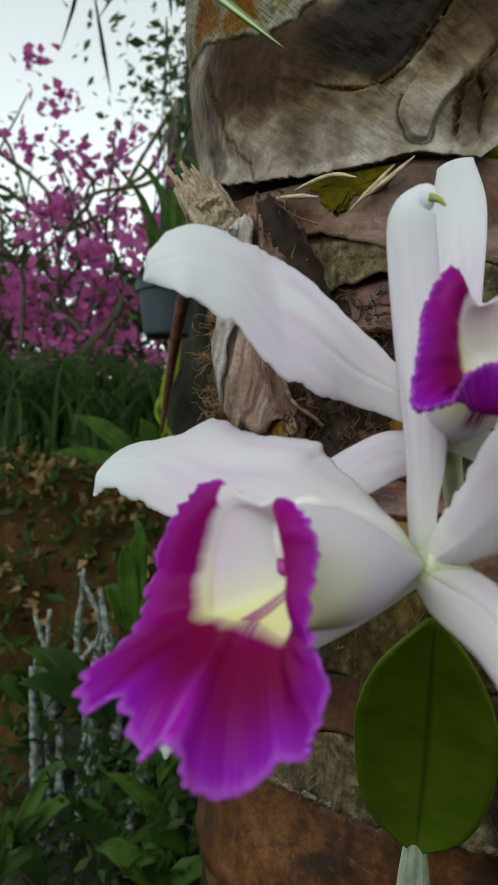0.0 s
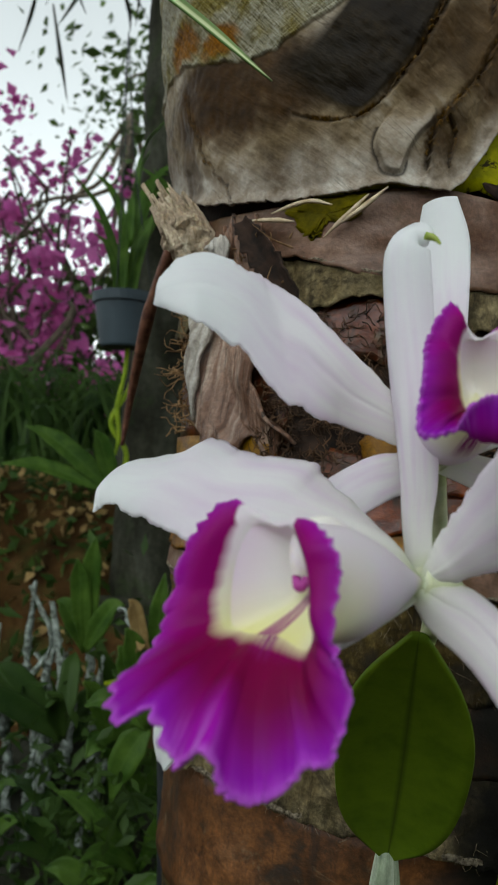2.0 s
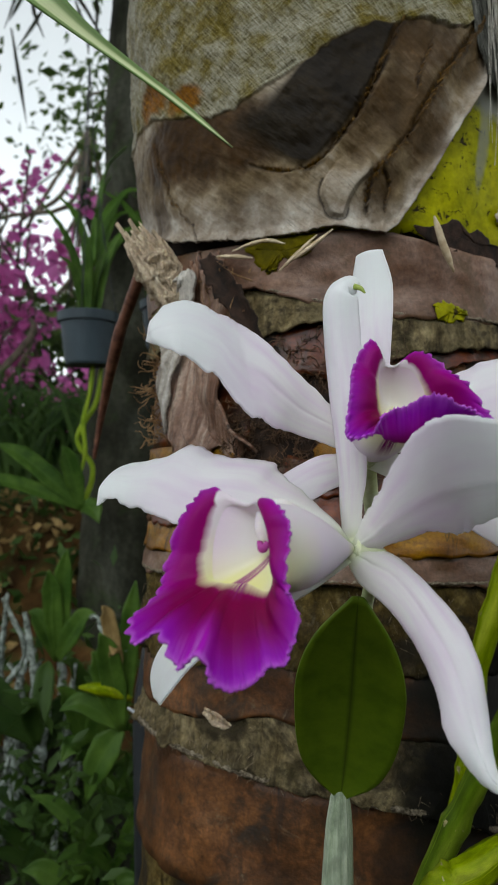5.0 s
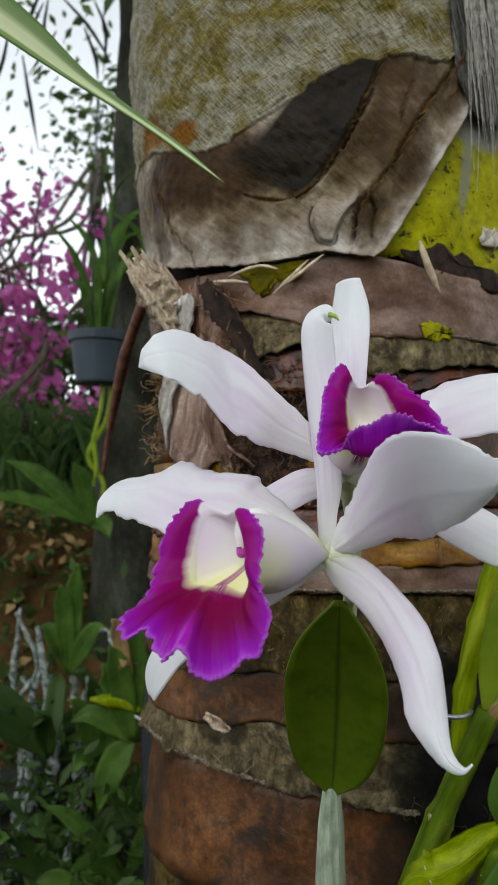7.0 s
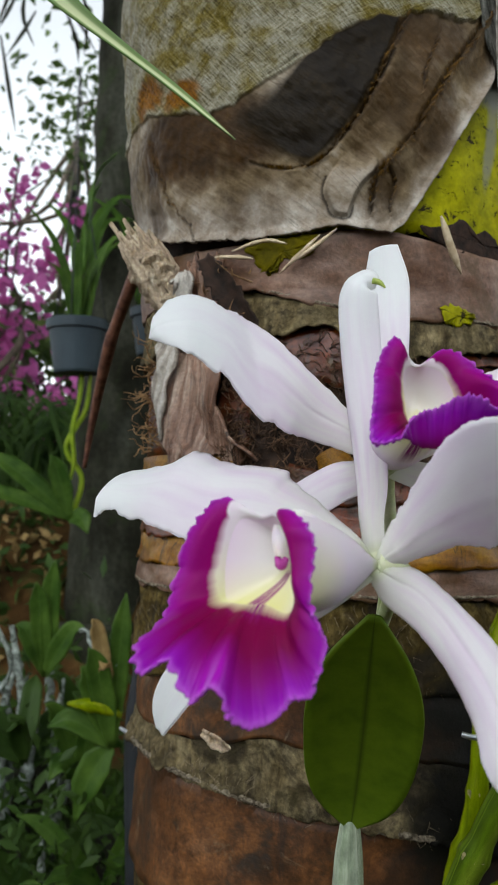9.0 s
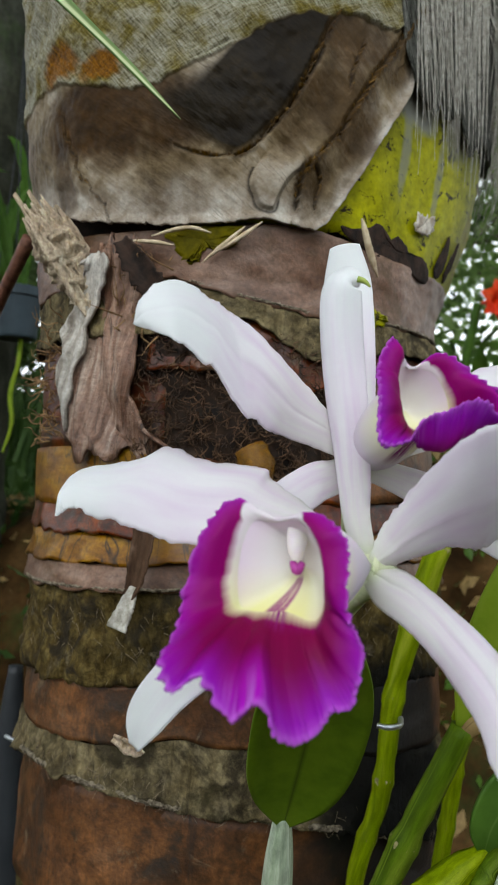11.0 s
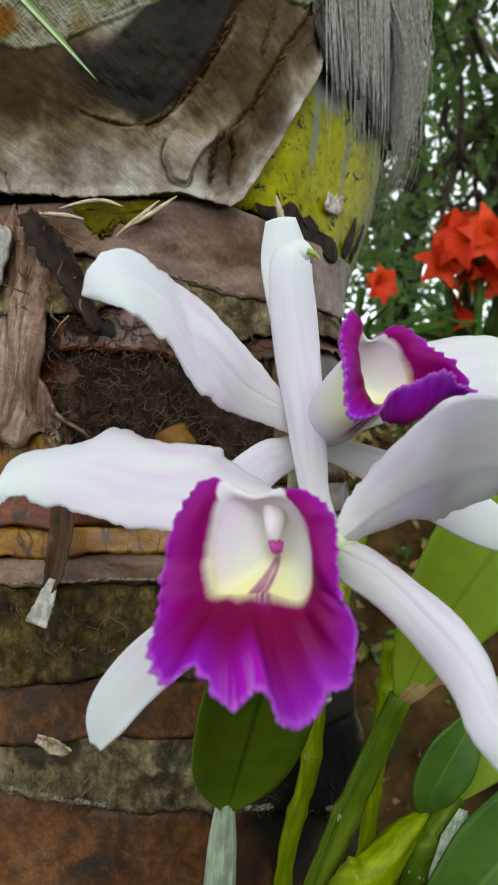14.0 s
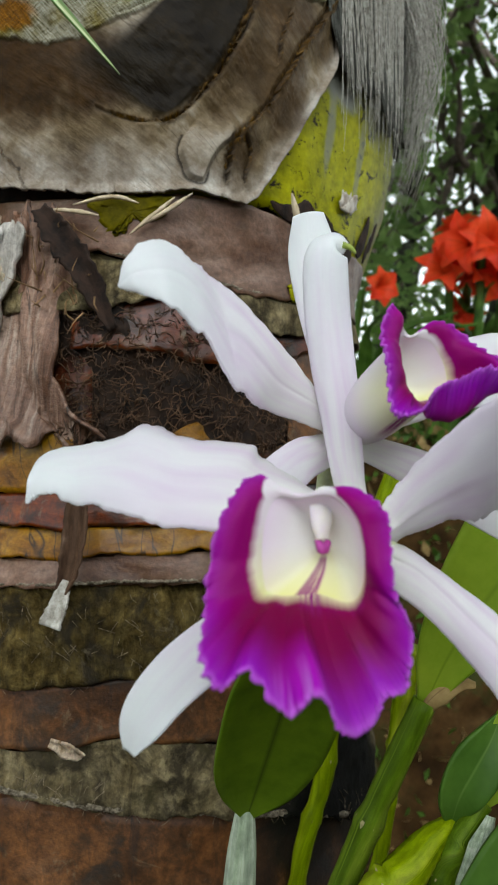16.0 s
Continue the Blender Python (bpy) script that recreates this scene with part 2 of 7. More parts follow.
def crown_skin():
    """All zones of the crown sheath, told apart by vertex masks: silver skin, fibrous grey, scar, crust, stains, and
    shade painted beside cracks.
    """
    m, n, l, b = material("crown_sheath_worn")
    def zone(name):
        a = n.new("ShaderNodeVertexColor")
        a.layer_name = name
        sp = n.new("ShaderNodeSeparateColor")
        l.new(a.outputs[0], sp.inputs[0])
        return sp.outputs
    z1, z2, z3 = zone("zone"), zone("wear_shade"), zone("tint")
    flat = coords(n, l, (1, 1, 1), (0, 0, 0), "UV")
    fine = grain(n, l, flat, 420, 4, 0.7)
    mid = grain(n, l, flat, 60, 5, 0.65)
    big = grain(n, l, flat, 14, 4, 0.6)
    # silver skin with faint cross lines
    cross = grain(n, l, coords(n, l, (260, 60, 1), (0, 0, 50), "UV"), 1.0, 6, 0.6)
    skin = ramp(n, l, maths(n, l, "ADD", maths(n, l, "MULTIPLY", cross, 0.16), maths(n, l, "ADD", maths(n, l, "MULTIPLY", big, 0.56), maths(n, l, "MULTIPLY", mid, 0.28))), [(0.38, (0.036, 0.025, 0.014)), (0.46, (0.090, 0.069, 0.044)), (0.53, (0.170, 0.138, 0.098)), (0.61, (0.33, 0.295, 0.245))])
    slit_ = grain(n, l, coords(n, l, (150, 12, 1), (0, 0, 48), "UV"), 1.0, 3, 0.5, 0.4)
    crease_ = maths(n, l, "MULTIPLY", ramp(n, l, maths(n, l, "ABSOLUTE", maths(n, l, "SUBTRACT", slit_, 0.5)), [(0.0, (0.45, 0.45, 0.45)), (0.012, (0, 0, 0))]), ramp(n, l, big, [(0.48, (0, 0, 0)), (0.60, (1, 1, 1))]))
    # fibrous upper part: diagonal grain, olive, with grey-white crust
    diag_ = grain(n, l, coords(n, l, (1500, 110, 1), (0, 0, 38), "UV"), 1.0, 6, 0.72, 0.5)
    weft = grain(n, l, coords(n, l, (110, 1300, 1), (0, 0, 30), "UV"), 1.0, 5, 0.7, 0.5)
    diag_ = maths(n, l, "ADD", maths(n, l, "MULTIPLY", diag_, 0.62), maths(n, l, "MULTIPLY", weft, 0.38))
    fibre_ = ramp(n, l, diag_, [(0.36, (0.022, 0.018, 0.006)), (0.44, (0.058, 0.047, 0.017)), (0.50, (0.105, 0.087, 0.034)), (0.57, (0.17, 0.150, 0.080)), (0.68, (0.32, 0.30, 0.22))])
    white = maths(n, l, "MULTIPLY", ramp(n, l, maths(n, l, "ADD", maths(n, l, "MULTIPLY", mid, 0.6), maths(n, l, "MULTIPLY", big, 0.4)), [(0.43, (0, 0, 0)), (0.54, (1, 1, 1))]), ramp(n, l, diag_, [(0.42, (0.08, 0.08, 0.08)), (0.56, (0.62, 0.62, 0.62))]))
    fibre_ = mix(n, l, white, fibre_, (0.35, 0.35, 0.32))
    fibre_ = mix(n, l, maths(n, l, "MULTIPLY", z3[0], 0.85), fibre_, ramp(n, l, diag_, [(0.38, (0.02, 0.009, 0.004)), (0.55, (0.16, 0.07, 0.02)), (0.7, (0.34, 0.19, 0.07))]))
    dark = ramp(n, l, maths(n, l, "ADD", maths(n, l, "MULTIPLY", fine, 0.3), maths(n, l, "MULTIPLY", mid, 0.7)), [(0.35, (0.005, 0.0035, 0.002)), (0.55, (0.011, 0.008, 0.0045)), (0.75, (0.028, 0.020, 0.011))])
    brown = ramp(n, l, mid, [(0.35, (0.013, 0.007, 0.0035)), (0.6, (0.038, 0.021, 0.010)), (0.8, (0.10, 0.060, 0.03))])
    gold = ramp(n, l, fine, [(0.35, (0.020, 0.012, 0.006)), (0.55, (0.075, 0.046, 0.020)), (0.72, (0.22, 0.15, 0.075))])
    hem = ramp(n, l, mid, [(0.33, (0.17, 0.14, 0.11)), (0.5, (0.30, 0.27, 0.235)), (0.68, (0.50, 0.48, 0.44))])
    col = mix(n, l, maths(n, l, "MULTIPLY", z2[1], 0.8), skin, hem)
    col = mix(n, l, maths(n, l, "MULTIPLY", z2[0], 0.92), col, brown)
    col = mix(n, l, crease_, col, (0.020, 0.013, 0.008))
    col = mix(n, l, z1[2], col, fibre_)
    col = mix(n, l, z1[0], col, dark)
    # shadow of the raised crack and scar edges, painted as near-black
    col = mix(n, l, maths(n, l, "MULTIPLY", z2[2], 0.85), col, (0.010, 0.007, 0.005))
    col = mix(n, l, z1[1], col, gold)
    col = mix(n, l, 0.22, col, ramp(n, l, fine, [(0.3, (0.25, 0.25, 0.25)), (0.7, (0.78, 0.78, 0.78))]), "OVERLAY")
    rich = n.new("ShaderNodeHueSaturation")
    rich.inputs["Saturation"].default_value = 1.38
    l.new(col, rich.inputs["Color"])
    l.new(rich.outputs[0], b.inputs["Base Color"])
    b.inputs["Roughness"].default_value = 0.5
    b.inputs["Specular IOR Level"].default_value = 0.09
    h = mix(n, l, z1[2], cross, diag_)
    bumped(n, l, b, maths(n, l, "ADD", h, maths(n, l, "ADD", maths(n, l, "MULTIPLY", big, 1.4), maths(n, l, "MULTIPLY", fine, 0.10))), 0.55, 0.0018)
    return m


M["crown_all"] = crown_skin()
M["brown"] = bark("sheath_brown_stain", [(0.3, (0.045, 0.026, 0.018)), (0.55, (0.12, 0.075, 0.05)), (0.8, (0.30, 0.22, 0.17))], (40, 60, 1), rough=0.6, bump=0.5, fine=200, gain=0.8)
M["pale"] = plain("pale_rim", (0.30, 0.24, 0.18), (0.60, 0.55, 0.47), 220, 0.7, 0.5)
M["lip_pale"] = plain("crumbling_edge", (0.06, 0.046, 0.028), (0.26, 0.22, 0.155), 420, 0.9, 1.0)
M["yellow"] = bark("crownshaft_yellow_green", [(0.25, (0.22, 0.22, 0.008)), (0.45, (0.36, 0.36, 0.010)), (0.65, (0.46, 0.45, 0.016)), (0.85, (0.36, 0.32, 0.03))], (26, 9, 1), rough=0.45, bump=0.12, blot=(0.030, 0.024, 0.010), blot_scale=95, blot_at=0.565, sharp=0.05, fine=120, gain=0.64, blotch=([(0.062, 1.612, 0.022, 0.016, 0.9), (0.098, 1.62, 0.022, 0.03, 0.7), (0.052, 1.585, 0.005, 0.03, 0.7), (0.085, 1.575, 0.004, 0.03, 0.6)], (0.19, 0.19, 0.165)))
M["olive"] = bark("skin_olive", [(0.3, (0.05, 0.042, 0.006)), (0.5, (0.13, 0.11, 0.012)), (0.7, (0.21, 0.18, 0.03))], (30, 30, 1), rough=0.5, bump=0.2, blot=(0.06, 0.03, 0.012), blot_scale=60, blot_at=0.55, gain=0.8)
M["net"] = bark("fibre_net_grey", [(0.32, (0.020, 0.020, 0.017)), (0.46, (0.070, 0.070, 0.060)), (0.56, (0.14, 0.14, 0.125)), (0.7, (0.30, 0.30, 0.27))], (900, 40, 1), (0, 0, 14), bump=1.0, gain=0.9)
M["fibre"] = plain("grey_fibre", (0.22, 0.20, 0.16), (0.50, 0.48, 0.42), 300, 0.8, 0.2)
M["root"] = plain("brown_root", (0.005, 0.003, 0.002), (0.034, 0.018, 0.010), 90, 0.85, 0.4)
M["maroon"] = bark("band_maroon", [(0.28, (0.055, 0.026, 0.016)), (0.42, (0.145, 0.080, 0.052)), (0.56, (0.235, 0.150, 0.110)), (0.75, (0.33, 0.24, 0.195))], (26, 40, 1), rough=0.45, bump=0.35, blot=(0.060, 0.036, 0.014), blot_scale=17, blot_at=0.53, sharp=0.16, gain=0.72, gloss=0.35)
# tan: near-black spots paint in the shade on the trunk's lower right
M["tan"] = bark("band_tan_rough", [(0.25, (0.09, 0.065, 0.03)), (0.45, (0.26, 0.21, 0.12)), (0.65, (0.44, 0.37, 0.23)), (0.85, (0.62, 0.55, 0.40))], (110, 60, 1), bump=1.0, blot=(0.040, 0.034, 0.018), blot_scale=42, blot_at=0.53, sharp=0.14, gain=0.45, blotch=([(0.070, 1.240, 0.050, 0.066, 0.96), (0.085, 1.19, 0.045, 0.05, 0.93), (0.042, 1.276, 0.040, 0.032, 0.93), (0.036, 1.232, 0.036, 0.050, 0.95), (0.030, 1.195, 0.034, 0.036, 0.9), (0.012, 1.266, 0.026, 0.020, 0.75), (0.010, 1.225, 0.020, 0.028, 0.8), (-0.004, 1.190, 0.016, 0.026, 0.65)], (0.006, 0.006, 0.005)))
M["red"] = bark("band_red", [(0.25, (0.05, 0.016, 0.01)), (0.45, (0.15, 0.04, 0.02)), (0.62, (0.24, 0.075, 0.03)), (0.8, (0.33, 0.14, 0.06))], (24, 80, 1), rough=0.35, bump=0.25, blot=(0.014, 0.010, 0.008), blot_scale=26, blot_at=0.53, sharp=0.2, gain=0.50, gloss=0.35)
M["amber"] = bark("band_amber", [(0.25, (0.07, 0.028, 0.008)), (0.45, (0.23, 0.10, 0.015)), (0.62, (0.38, 0.20, 0.03)), (0.8, (0.44, 0.29, 0.09))], (30, 70, 1), rough=0.4, bump=0.3, blot=(0.030, 0.014, 0.009), blot_scale=36, blot_at=0.56, sharp=0.14, gain=0.62, gloss=0.3, crack=(40, 14, 1))
# orange and fuzz carry the same painted shade spots as tan
M["orange"] = bark("band_orange_brown", [(0.25, (0.075, 0.036, 0.019)), (0.45, (0.25, 0.118, 0.056)), (0.62, (0.38, 0.190, 0.095)), (0.82, (0.38, 0.26, 0.17))], (22, 30, 1), rough=0.5, bump=0.35, blot=(0.022, 0.018, 0.015), blot_scale=30, blot_at=0.60, sharp=0.08, gain=0.34, grime=0.68, gloss=0.3, blotch=([(0.070, 1.240, 0.050, 0.066, 0.96), (0.085, 1.19, 0.045, 0.05, 0.93), (0.042, 1.276, 0.040, 0.032, 0.93), (0.036, 1.232, 0.036, 0.050, 0.95), (0.030, 1.195, 0.034, 0.036, 0.9), (0.012, 1.266, 0.026, 0.020, 0.75), (0.010, 1.225, 0.020, 0.028, 0.8), (-0.004, 1.190, 0.016, 0.026, 0.65)], (0.006, 0.006, 0.005)))
M["fuzz"] = bark("band_fibrous_brown", [(0.25, (0.050, 0.034, 0.012)), (0.45, (0.16, 0.115, 0.046)), (0.62, (0.30, 0.23, 0.10)), (0.82, (0.48, 0.39, 0.21))], (160, 90, 1), bump=1.0, blot=(0.022, 0.018, 0.013), blot_scale=30, blot_at=0.50, sharp=0.2, gain=0.36, blotch=([(0.070, 1.240, 0.050, 0.066, 0.96), (0.085, 1.19, 0.045, 0.05, 0.93), (0.042, 1.276, 0.040, 0.032, 0.93), (0.036, 1.232, 0.036, 0.050, 0.95), (0.030, 1.195, 0.034, 0.036, 0.9), (0.012, 1.266, 0.026, 0.020, 0.75), (0.010, 1.225, 0.020, 0.028, 0.8), (-0.004, 1.190, 0.016, 0.026, 0.65)], (0.006, 0.006, 0.005)))
M["strip"] = bark("dry_sheath_pink_brown", [(0.30, (0.035, 0.018, 0.012)), (0.42, (0.16, 0.085, 0.055)), (0.54, (0.34, 0.22, 0.165)), (0.66, (0.56, 0.45, 0.37)), (0.8, (0.12, 0.06, 0.035))], (130, 14, 1), (0, 0, -12), rough=0.35, bump=0.9, gain=0.75, gloss=0.35, crack=(140, 6, 1))
M["stub"] = bark("stub_fibre_grey", [(0.28, (0.26, 0.17, 0.09)), (0.42, (0.56, 0.46, 0.33)), (0.6, (0.74, 0.66, 0.53)), (0.8, (0.84, 0.79, 0.69))], (260, 260, 90), kind="Object", bump=1.0, gain=0.85)
M["fuzz_fibre"] = plain("brown_fibre", (0.05, 0.035, 0.02), (0.24, 0.19, 0.12), 300, 0.9, 0.2)
M["strawfibre"] = plain("straw_fibre", (0.07, 0.036, 0.014), (0.36, 0.22, 0.10), 90, 0.8, 0.2)
M["twig"] = plain("pale_twig", (0.36, 0.27, 0.16), (0.62, 0.52, 0.36), 160, 0.7, 0.4)
M["redtwig"] = plain("red_brown_twig", (0.06, 0.022, 0.014), (0.19, 0.085, 0.05), 120, 0.6, 0.4)
M["wire"] = plain("galvanised_wire", (0.35, 0.38, 0.40), (0.6, 0.62, 0.63), 200, 0.35, 0.1)
M["wire"].node_tree.nodes["Principled BSDF"].inputs["Metallic"].default_value = 0.8
M["black"] = plain("black_plastic", (0.012, 0.014, 0.016), (0.022, 0.025, 0.028), 20, 0.45, 0.05)
M["potgrey"] = plain("slate_plastic", (0.022, 0.034, 0.042), (0.034, 0.05, 0.06), 14, 0.5, 0.1)
M["moss"] = bark("mossy_bark", [(0.25, (0.015, 0.014, 0.01)), (0.45, (0.05, 0.05, 0.035)), (0.65, (0.11, 0.115, 0.09)), (0.85, (0.22, 0.25, 0.21))], (14, 14, 5), kind="Object", bump=1.0, blot=(0.035, 0.055, 0.02), blot_scale=7, blot_at=0.57, sharp=0.2, fine=90, gain=0.5)
M["lichen"] = plain("lichen_twig", (0.05, 0.06, 0.045), (0.34, 0.39, 0.35), 120, 0.9, 0.9)
M["leaf_dark"] = leafy("dark_leaf", (0.070, 0.122, 0.004), (0.118, 0.185, 0.008), (0.03, 0.05, 0.004), 0.55, 60, 0.1)
M["leaf_light"] = leafy("yellow_green_leaf", (0.25, 0.37, 0.025), (0.38, 0.49, 0.04), (0.20, 0.30, 0.02), 0.4, 30, 0.5)
M["leaf_mid"] = leafy("mid_green_leaf", (0.040, 0.095, 0.012), (0.09, 0.18, 0.025), (0.12, 0.2, 0.04), 0.4, 20, 0.3)
M["leaf_shade"] = leafy("shade_leaf", (0.030, 0.075, 0.010), (0.085, 0.155, 0.024), (0.09, 0.16, 0.03), 0.45, 30, 0.3)
M["leaf_far"] = leafy("far_leaf", (0.03, 0.055, 0.014), (0.075, 0.12, 0.03), None, 0.5, 6, 0.35)
M["leaf_bright"] = leafy("bright_far_leaf", (0.10, 0.18, 0.05), (0.26, 0.38, 0.12), None, 0.5, 6, 0.55)
M["leaf_grass"] = leafy("grass_leaf", (0.018, 0.044, 0.009), (0.055, 0.100, 0.020), None, 0.5, 6, 0.25)
M["leaf_dry"] = leafy("dry_leaf", (0.20, 0.13, 0.05), (0.38, 0.27, 0.12), (0.16, 0.1, 0.04), 0.6, 60, 0.2)
M["bract"] = leafy("pink_bract", (0.60, 0.11, 0.45), (0.76, 0.25, 0.62), None, 0.6, 8, 0.55)
M["amaryllis"] = leafy("scarlet_petal", (0.70, 0.035, 0.010), (0.85, 0.09, 0.02), (0.42, 0.06, 0.01), 0.45, 20, 0.35)
M["cane"] = bark("cane_green", [(0.3, (0.035, 0.062, 0.010)), (0.5, (0.080, 0.125, 0.020)), (0.7, (0.15, 0.19, 0.040))], (3, 2, 1), rough=0.4, bump=0.15, blot=(0.05, 0.04, 0.012), blot_scale=9, blot_at=0.66)
M["cane_light"] = bark("cane_yellow_green", [(0.3, (0.10, 0.145, 0.016)), (0.5, (0.19, 0.245, 0.032)), (0.7, (0.29, 0.31, 0.065))], (3, 2, 1), rough=0.4, bump=0.15, blot=(0.08, 0.07, 0.02), blot_scale=9, blot_at=0.68)
M["papery"] = bark("papery_sheath", [(0.3, (0.24, 0.30, 0.20)), (0.5, (0.36, 0.42, 0.31)), (0.7, (0.50, 0.54, 0.44))], (9, 1, 1), rough=0.45, bump=0.4)
M["pale_strip"] = bark("bleached_strip", [(0.28, (0.14, 0.115, 0.09)), (0.42, (0.36, 0.325, 0.28)), (0.58, (0.58, 0.55, 0.50)), (0.75, (0.74, 0.72, 0.68))], (200, 12, 1), (0, 0, -14), rough=0.45, bump=0.6, gain=0.75, gloss=0.3)
M["node"] = plain("cane_node", (0.10, 0.09, 0.03), (0.34, 0.30, 0.14), 200, 0.6, 0.3)
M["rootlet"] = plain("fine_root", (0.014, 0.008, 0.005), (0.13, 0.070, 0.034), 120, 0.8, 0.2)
M["twigwood"] = plain("twig_wood", (0.05, 0.04, 0.03), (0.14, 0.11, 0.08), 40, 0.85, 0.5)


def glow(n, l, b, col, share):
    """Let part of the light pass through a thin petal."""
    tr = n.new("ShaderNodeBsdfTranslucent")
    l.new(col, tr.inputs[0])
    ms = n.new("ShaderNodeMixShader")
    ms.inputs[0].default_value = share
    l.new(b.outputs[0], ms.inputs[1])
    l.new(tr.outputs[0], ms.inputs[2])
    l.new(ms.outputs[0], n["Material Output"].inputs[0])


def petal_skin(name, lilac=0.5):
    """White petal: a lilac blush towards the base and midrib, fine long veins, light coming through."""
    m, n, l, b = material(name)
    uv = coords(n, l, (1, 1, 1), (0, 0, 0), "UV")
    sep = n.new("ShaderNodeSeparateXYZ")
    l.new(uv, sep.inputs[0])
    vein = grain(n, l, coords(n, l, (2.2, 44, 1), (0, 0, 0), "UV"), 1.0, 4, 0.6)
    soft = grain(n, l, coords(n, l, (2, 3, 1), (0, 0, 0), "UV"), 1.5, 2, 0.5)
    base = ramp(n, l, sep.outputs[0], [(0.0, (0.62, 0.68, 0.42)), (0.06, (0.82, 0.82, 0.76)), (0.35, (0.92, 0.90, 0.92)), (0.8, (0.91, 0.93, 0.93))])
    blush = maths(n, l, "MULTIPLY", ramp(n, l, sep.outputs[0], [(0.04, (0, 0, 0)), (0.22, (1, 1, 1)), (0.75, (0.15, 0.15, 0.15)), (1.0, (0.1, 0.1, 0.1))]), ramp(n, l, soft, [(0.35, (0, 0, 0)), (0.7, (lilac, lilac, lilac))]))
    col = mix(n, l, blush, base, (0.78, 0.62, 0.80))
    col = mix(n, l, ramp(n, l, vein, [(0.5, (0, 0, 0)), (0.75, (0.08, 0.08, 0.08))]), col, (0.70, 0.60, 0.74))
    l.new(col, b.inputs["Base Color"])
    b.inputs["Roughness"].default_value = 0.42
    b.inputs["Specular IOR Level"].default_value = 0.2
    b.inputs["Subsurface Weight"].default_value = 0.2
    b.inputs["Subsurface Radius"].default_value = (0.003, 0.0026, 0.0028)
    b.inputs["Subsurface Scale"].default_value = 0.6
    rib = maths(n, l, "ABSOLUTE", maths(n, l, "SUBTRACT", sep.outputs[1], 0.5))
    crease = ramp(n, l, rib, [(0.0, (0, 0, 0)), (0.05, (0.8, 0.8, 0.8)), (0.3, (1, 1, 1))])
    bumped(n, l, b, maths(n, l, "ADD", maths(n, l, "MULTIPLY", vein, 0.35), crease), 0.16, 0.0006)
    glow(n, l, b, col, 0.52)
    return m


def lip_skin(name, start=0.63):
    """Lip: white tube, pale yellow throat, magenta flare with a crimson heart, violet ruffled edge and streaks."""
    m, n, l, b = material(name)
    uv = coords(n, l, (1, 1, 1), (0, 0, 0), "UV")
    sep = n.new("ShaderNodeSeparateXYZ")
    l.new(uv, sep.inputs[0])
    ray_ = grain(n, l, coords(n, l, (70, 2.0, 1), (0, 0, 0), "UV"), 1.0, 4, 0.6)
    ray_soft = grain(n, l, coords(n, l, (16, 1.2, 1), (0, 0, 0), "UV"), 1.0, 3, 0.5)
    s = maths(n, l, "ADD", sep.outputs[1], maths(n, l, "MULTIPLY", maths(n, l, "SUBTRACT", ray_, 0.5), 0.014))
    top = maths(n, l, "ABSOLUTE", maths(n, l, "SUBTRACT", sep.outputs[0], 0.5))   # 0.5 at the upper seam, 0 at the foot of the lip
    s2 = maths(n, l, "SUBTRACT", s, ramp(n, l, top, [(0.36, (0, 0, 0)), (0.44, (0.06, 0.06, 0.06)), (0.48, (0.5, 0.5, 0.5))]))
    tube_col = ramp(n, l, sep.outputs[1], [(0.0, (0.66, 0.70, 0.42)), (0.08, (0.80, 0.74, 0.80)), (0.34, (0.84, 0.76, 0.84)), (0.46, (0.87, 0.84, 0.66)), (0.60, (0.86, 0.84, 0.46))])
    side = ramp(n, l, top, [(0.26, (0, 0, 0)), (0.40, (1, 1, 1))])
    tube_col = mix(n, l, side, tube_col, (0.86, 0.80, 0.84))
    wander = maths(n, l, "ADD", s, maths(n, l, "MULTIPLY", maths(n, l, "SUBTRACT", ray_soft, 0.5), 0.14))
    purple = ramp(n, l, wander, [(start, (0.30, 0.001, 0.17)), (0.69, (0.21, 0.0005, 0.055)), (0.79, (0.21, 0.0005, 0.075)), (0.89, (0.26, 0.001, 0.23)), (0.96, (0.30, 0.003, 0.43)), (1.0, (0.42, 0.04, 0.58))])
    side_ = ramp(n, l, top, [(0.20, (0, 0, 0)), (0.34, (0.6, 0.6, 0.6))])
    purple = mix(n, l, side_, purple, (0.34, 0.001, 0.21))
    heart = maths(n, l, "MULTIPLY", ramp(n, l, top, [(0.06, (0.9, 0.9, 0.9)), (0.28, (0, 0, 0))]), ramp(n, l, sep.outputs[1], [(start, (0.2, 0.2, 0.2)), (0.70, (1, 1, 1)), (0.90, (0, 0, 0))]))
    purple = mix(n, l, heart, purple, (0.22, 0.0005, 0.060))
    band = ramp(n, l, maths(n, l, "ABSOLUTE", maths(n, l, "SUBTRACT", sep.outputs[0], 0.44)), [(0.01, (1, 1, 1)), (0.075, (0.06, 0.06, 0.06))])
    flush = maths(n, l, "MULTIPLY", band, ramp(n, l, sep.outputs[1], [(0.76, (0, 0, 0)), (0.90, (0.7, 0.7, 0.7))]))
    purple = mix(n, l, flush, purple, (0.46, 0.008, 0.50))
    streak = maths(n, l, "MULTIPLY", ramp(n, l, ray_, [(0.45, (0, 0, 0)), (0.75, (0.8, 0.8, 0.8))]), ramp(n, l, sep.outputs[1], [(0.84, (0, 0, 0)), (0.98, (0.9, 0.9, 0.9))]))
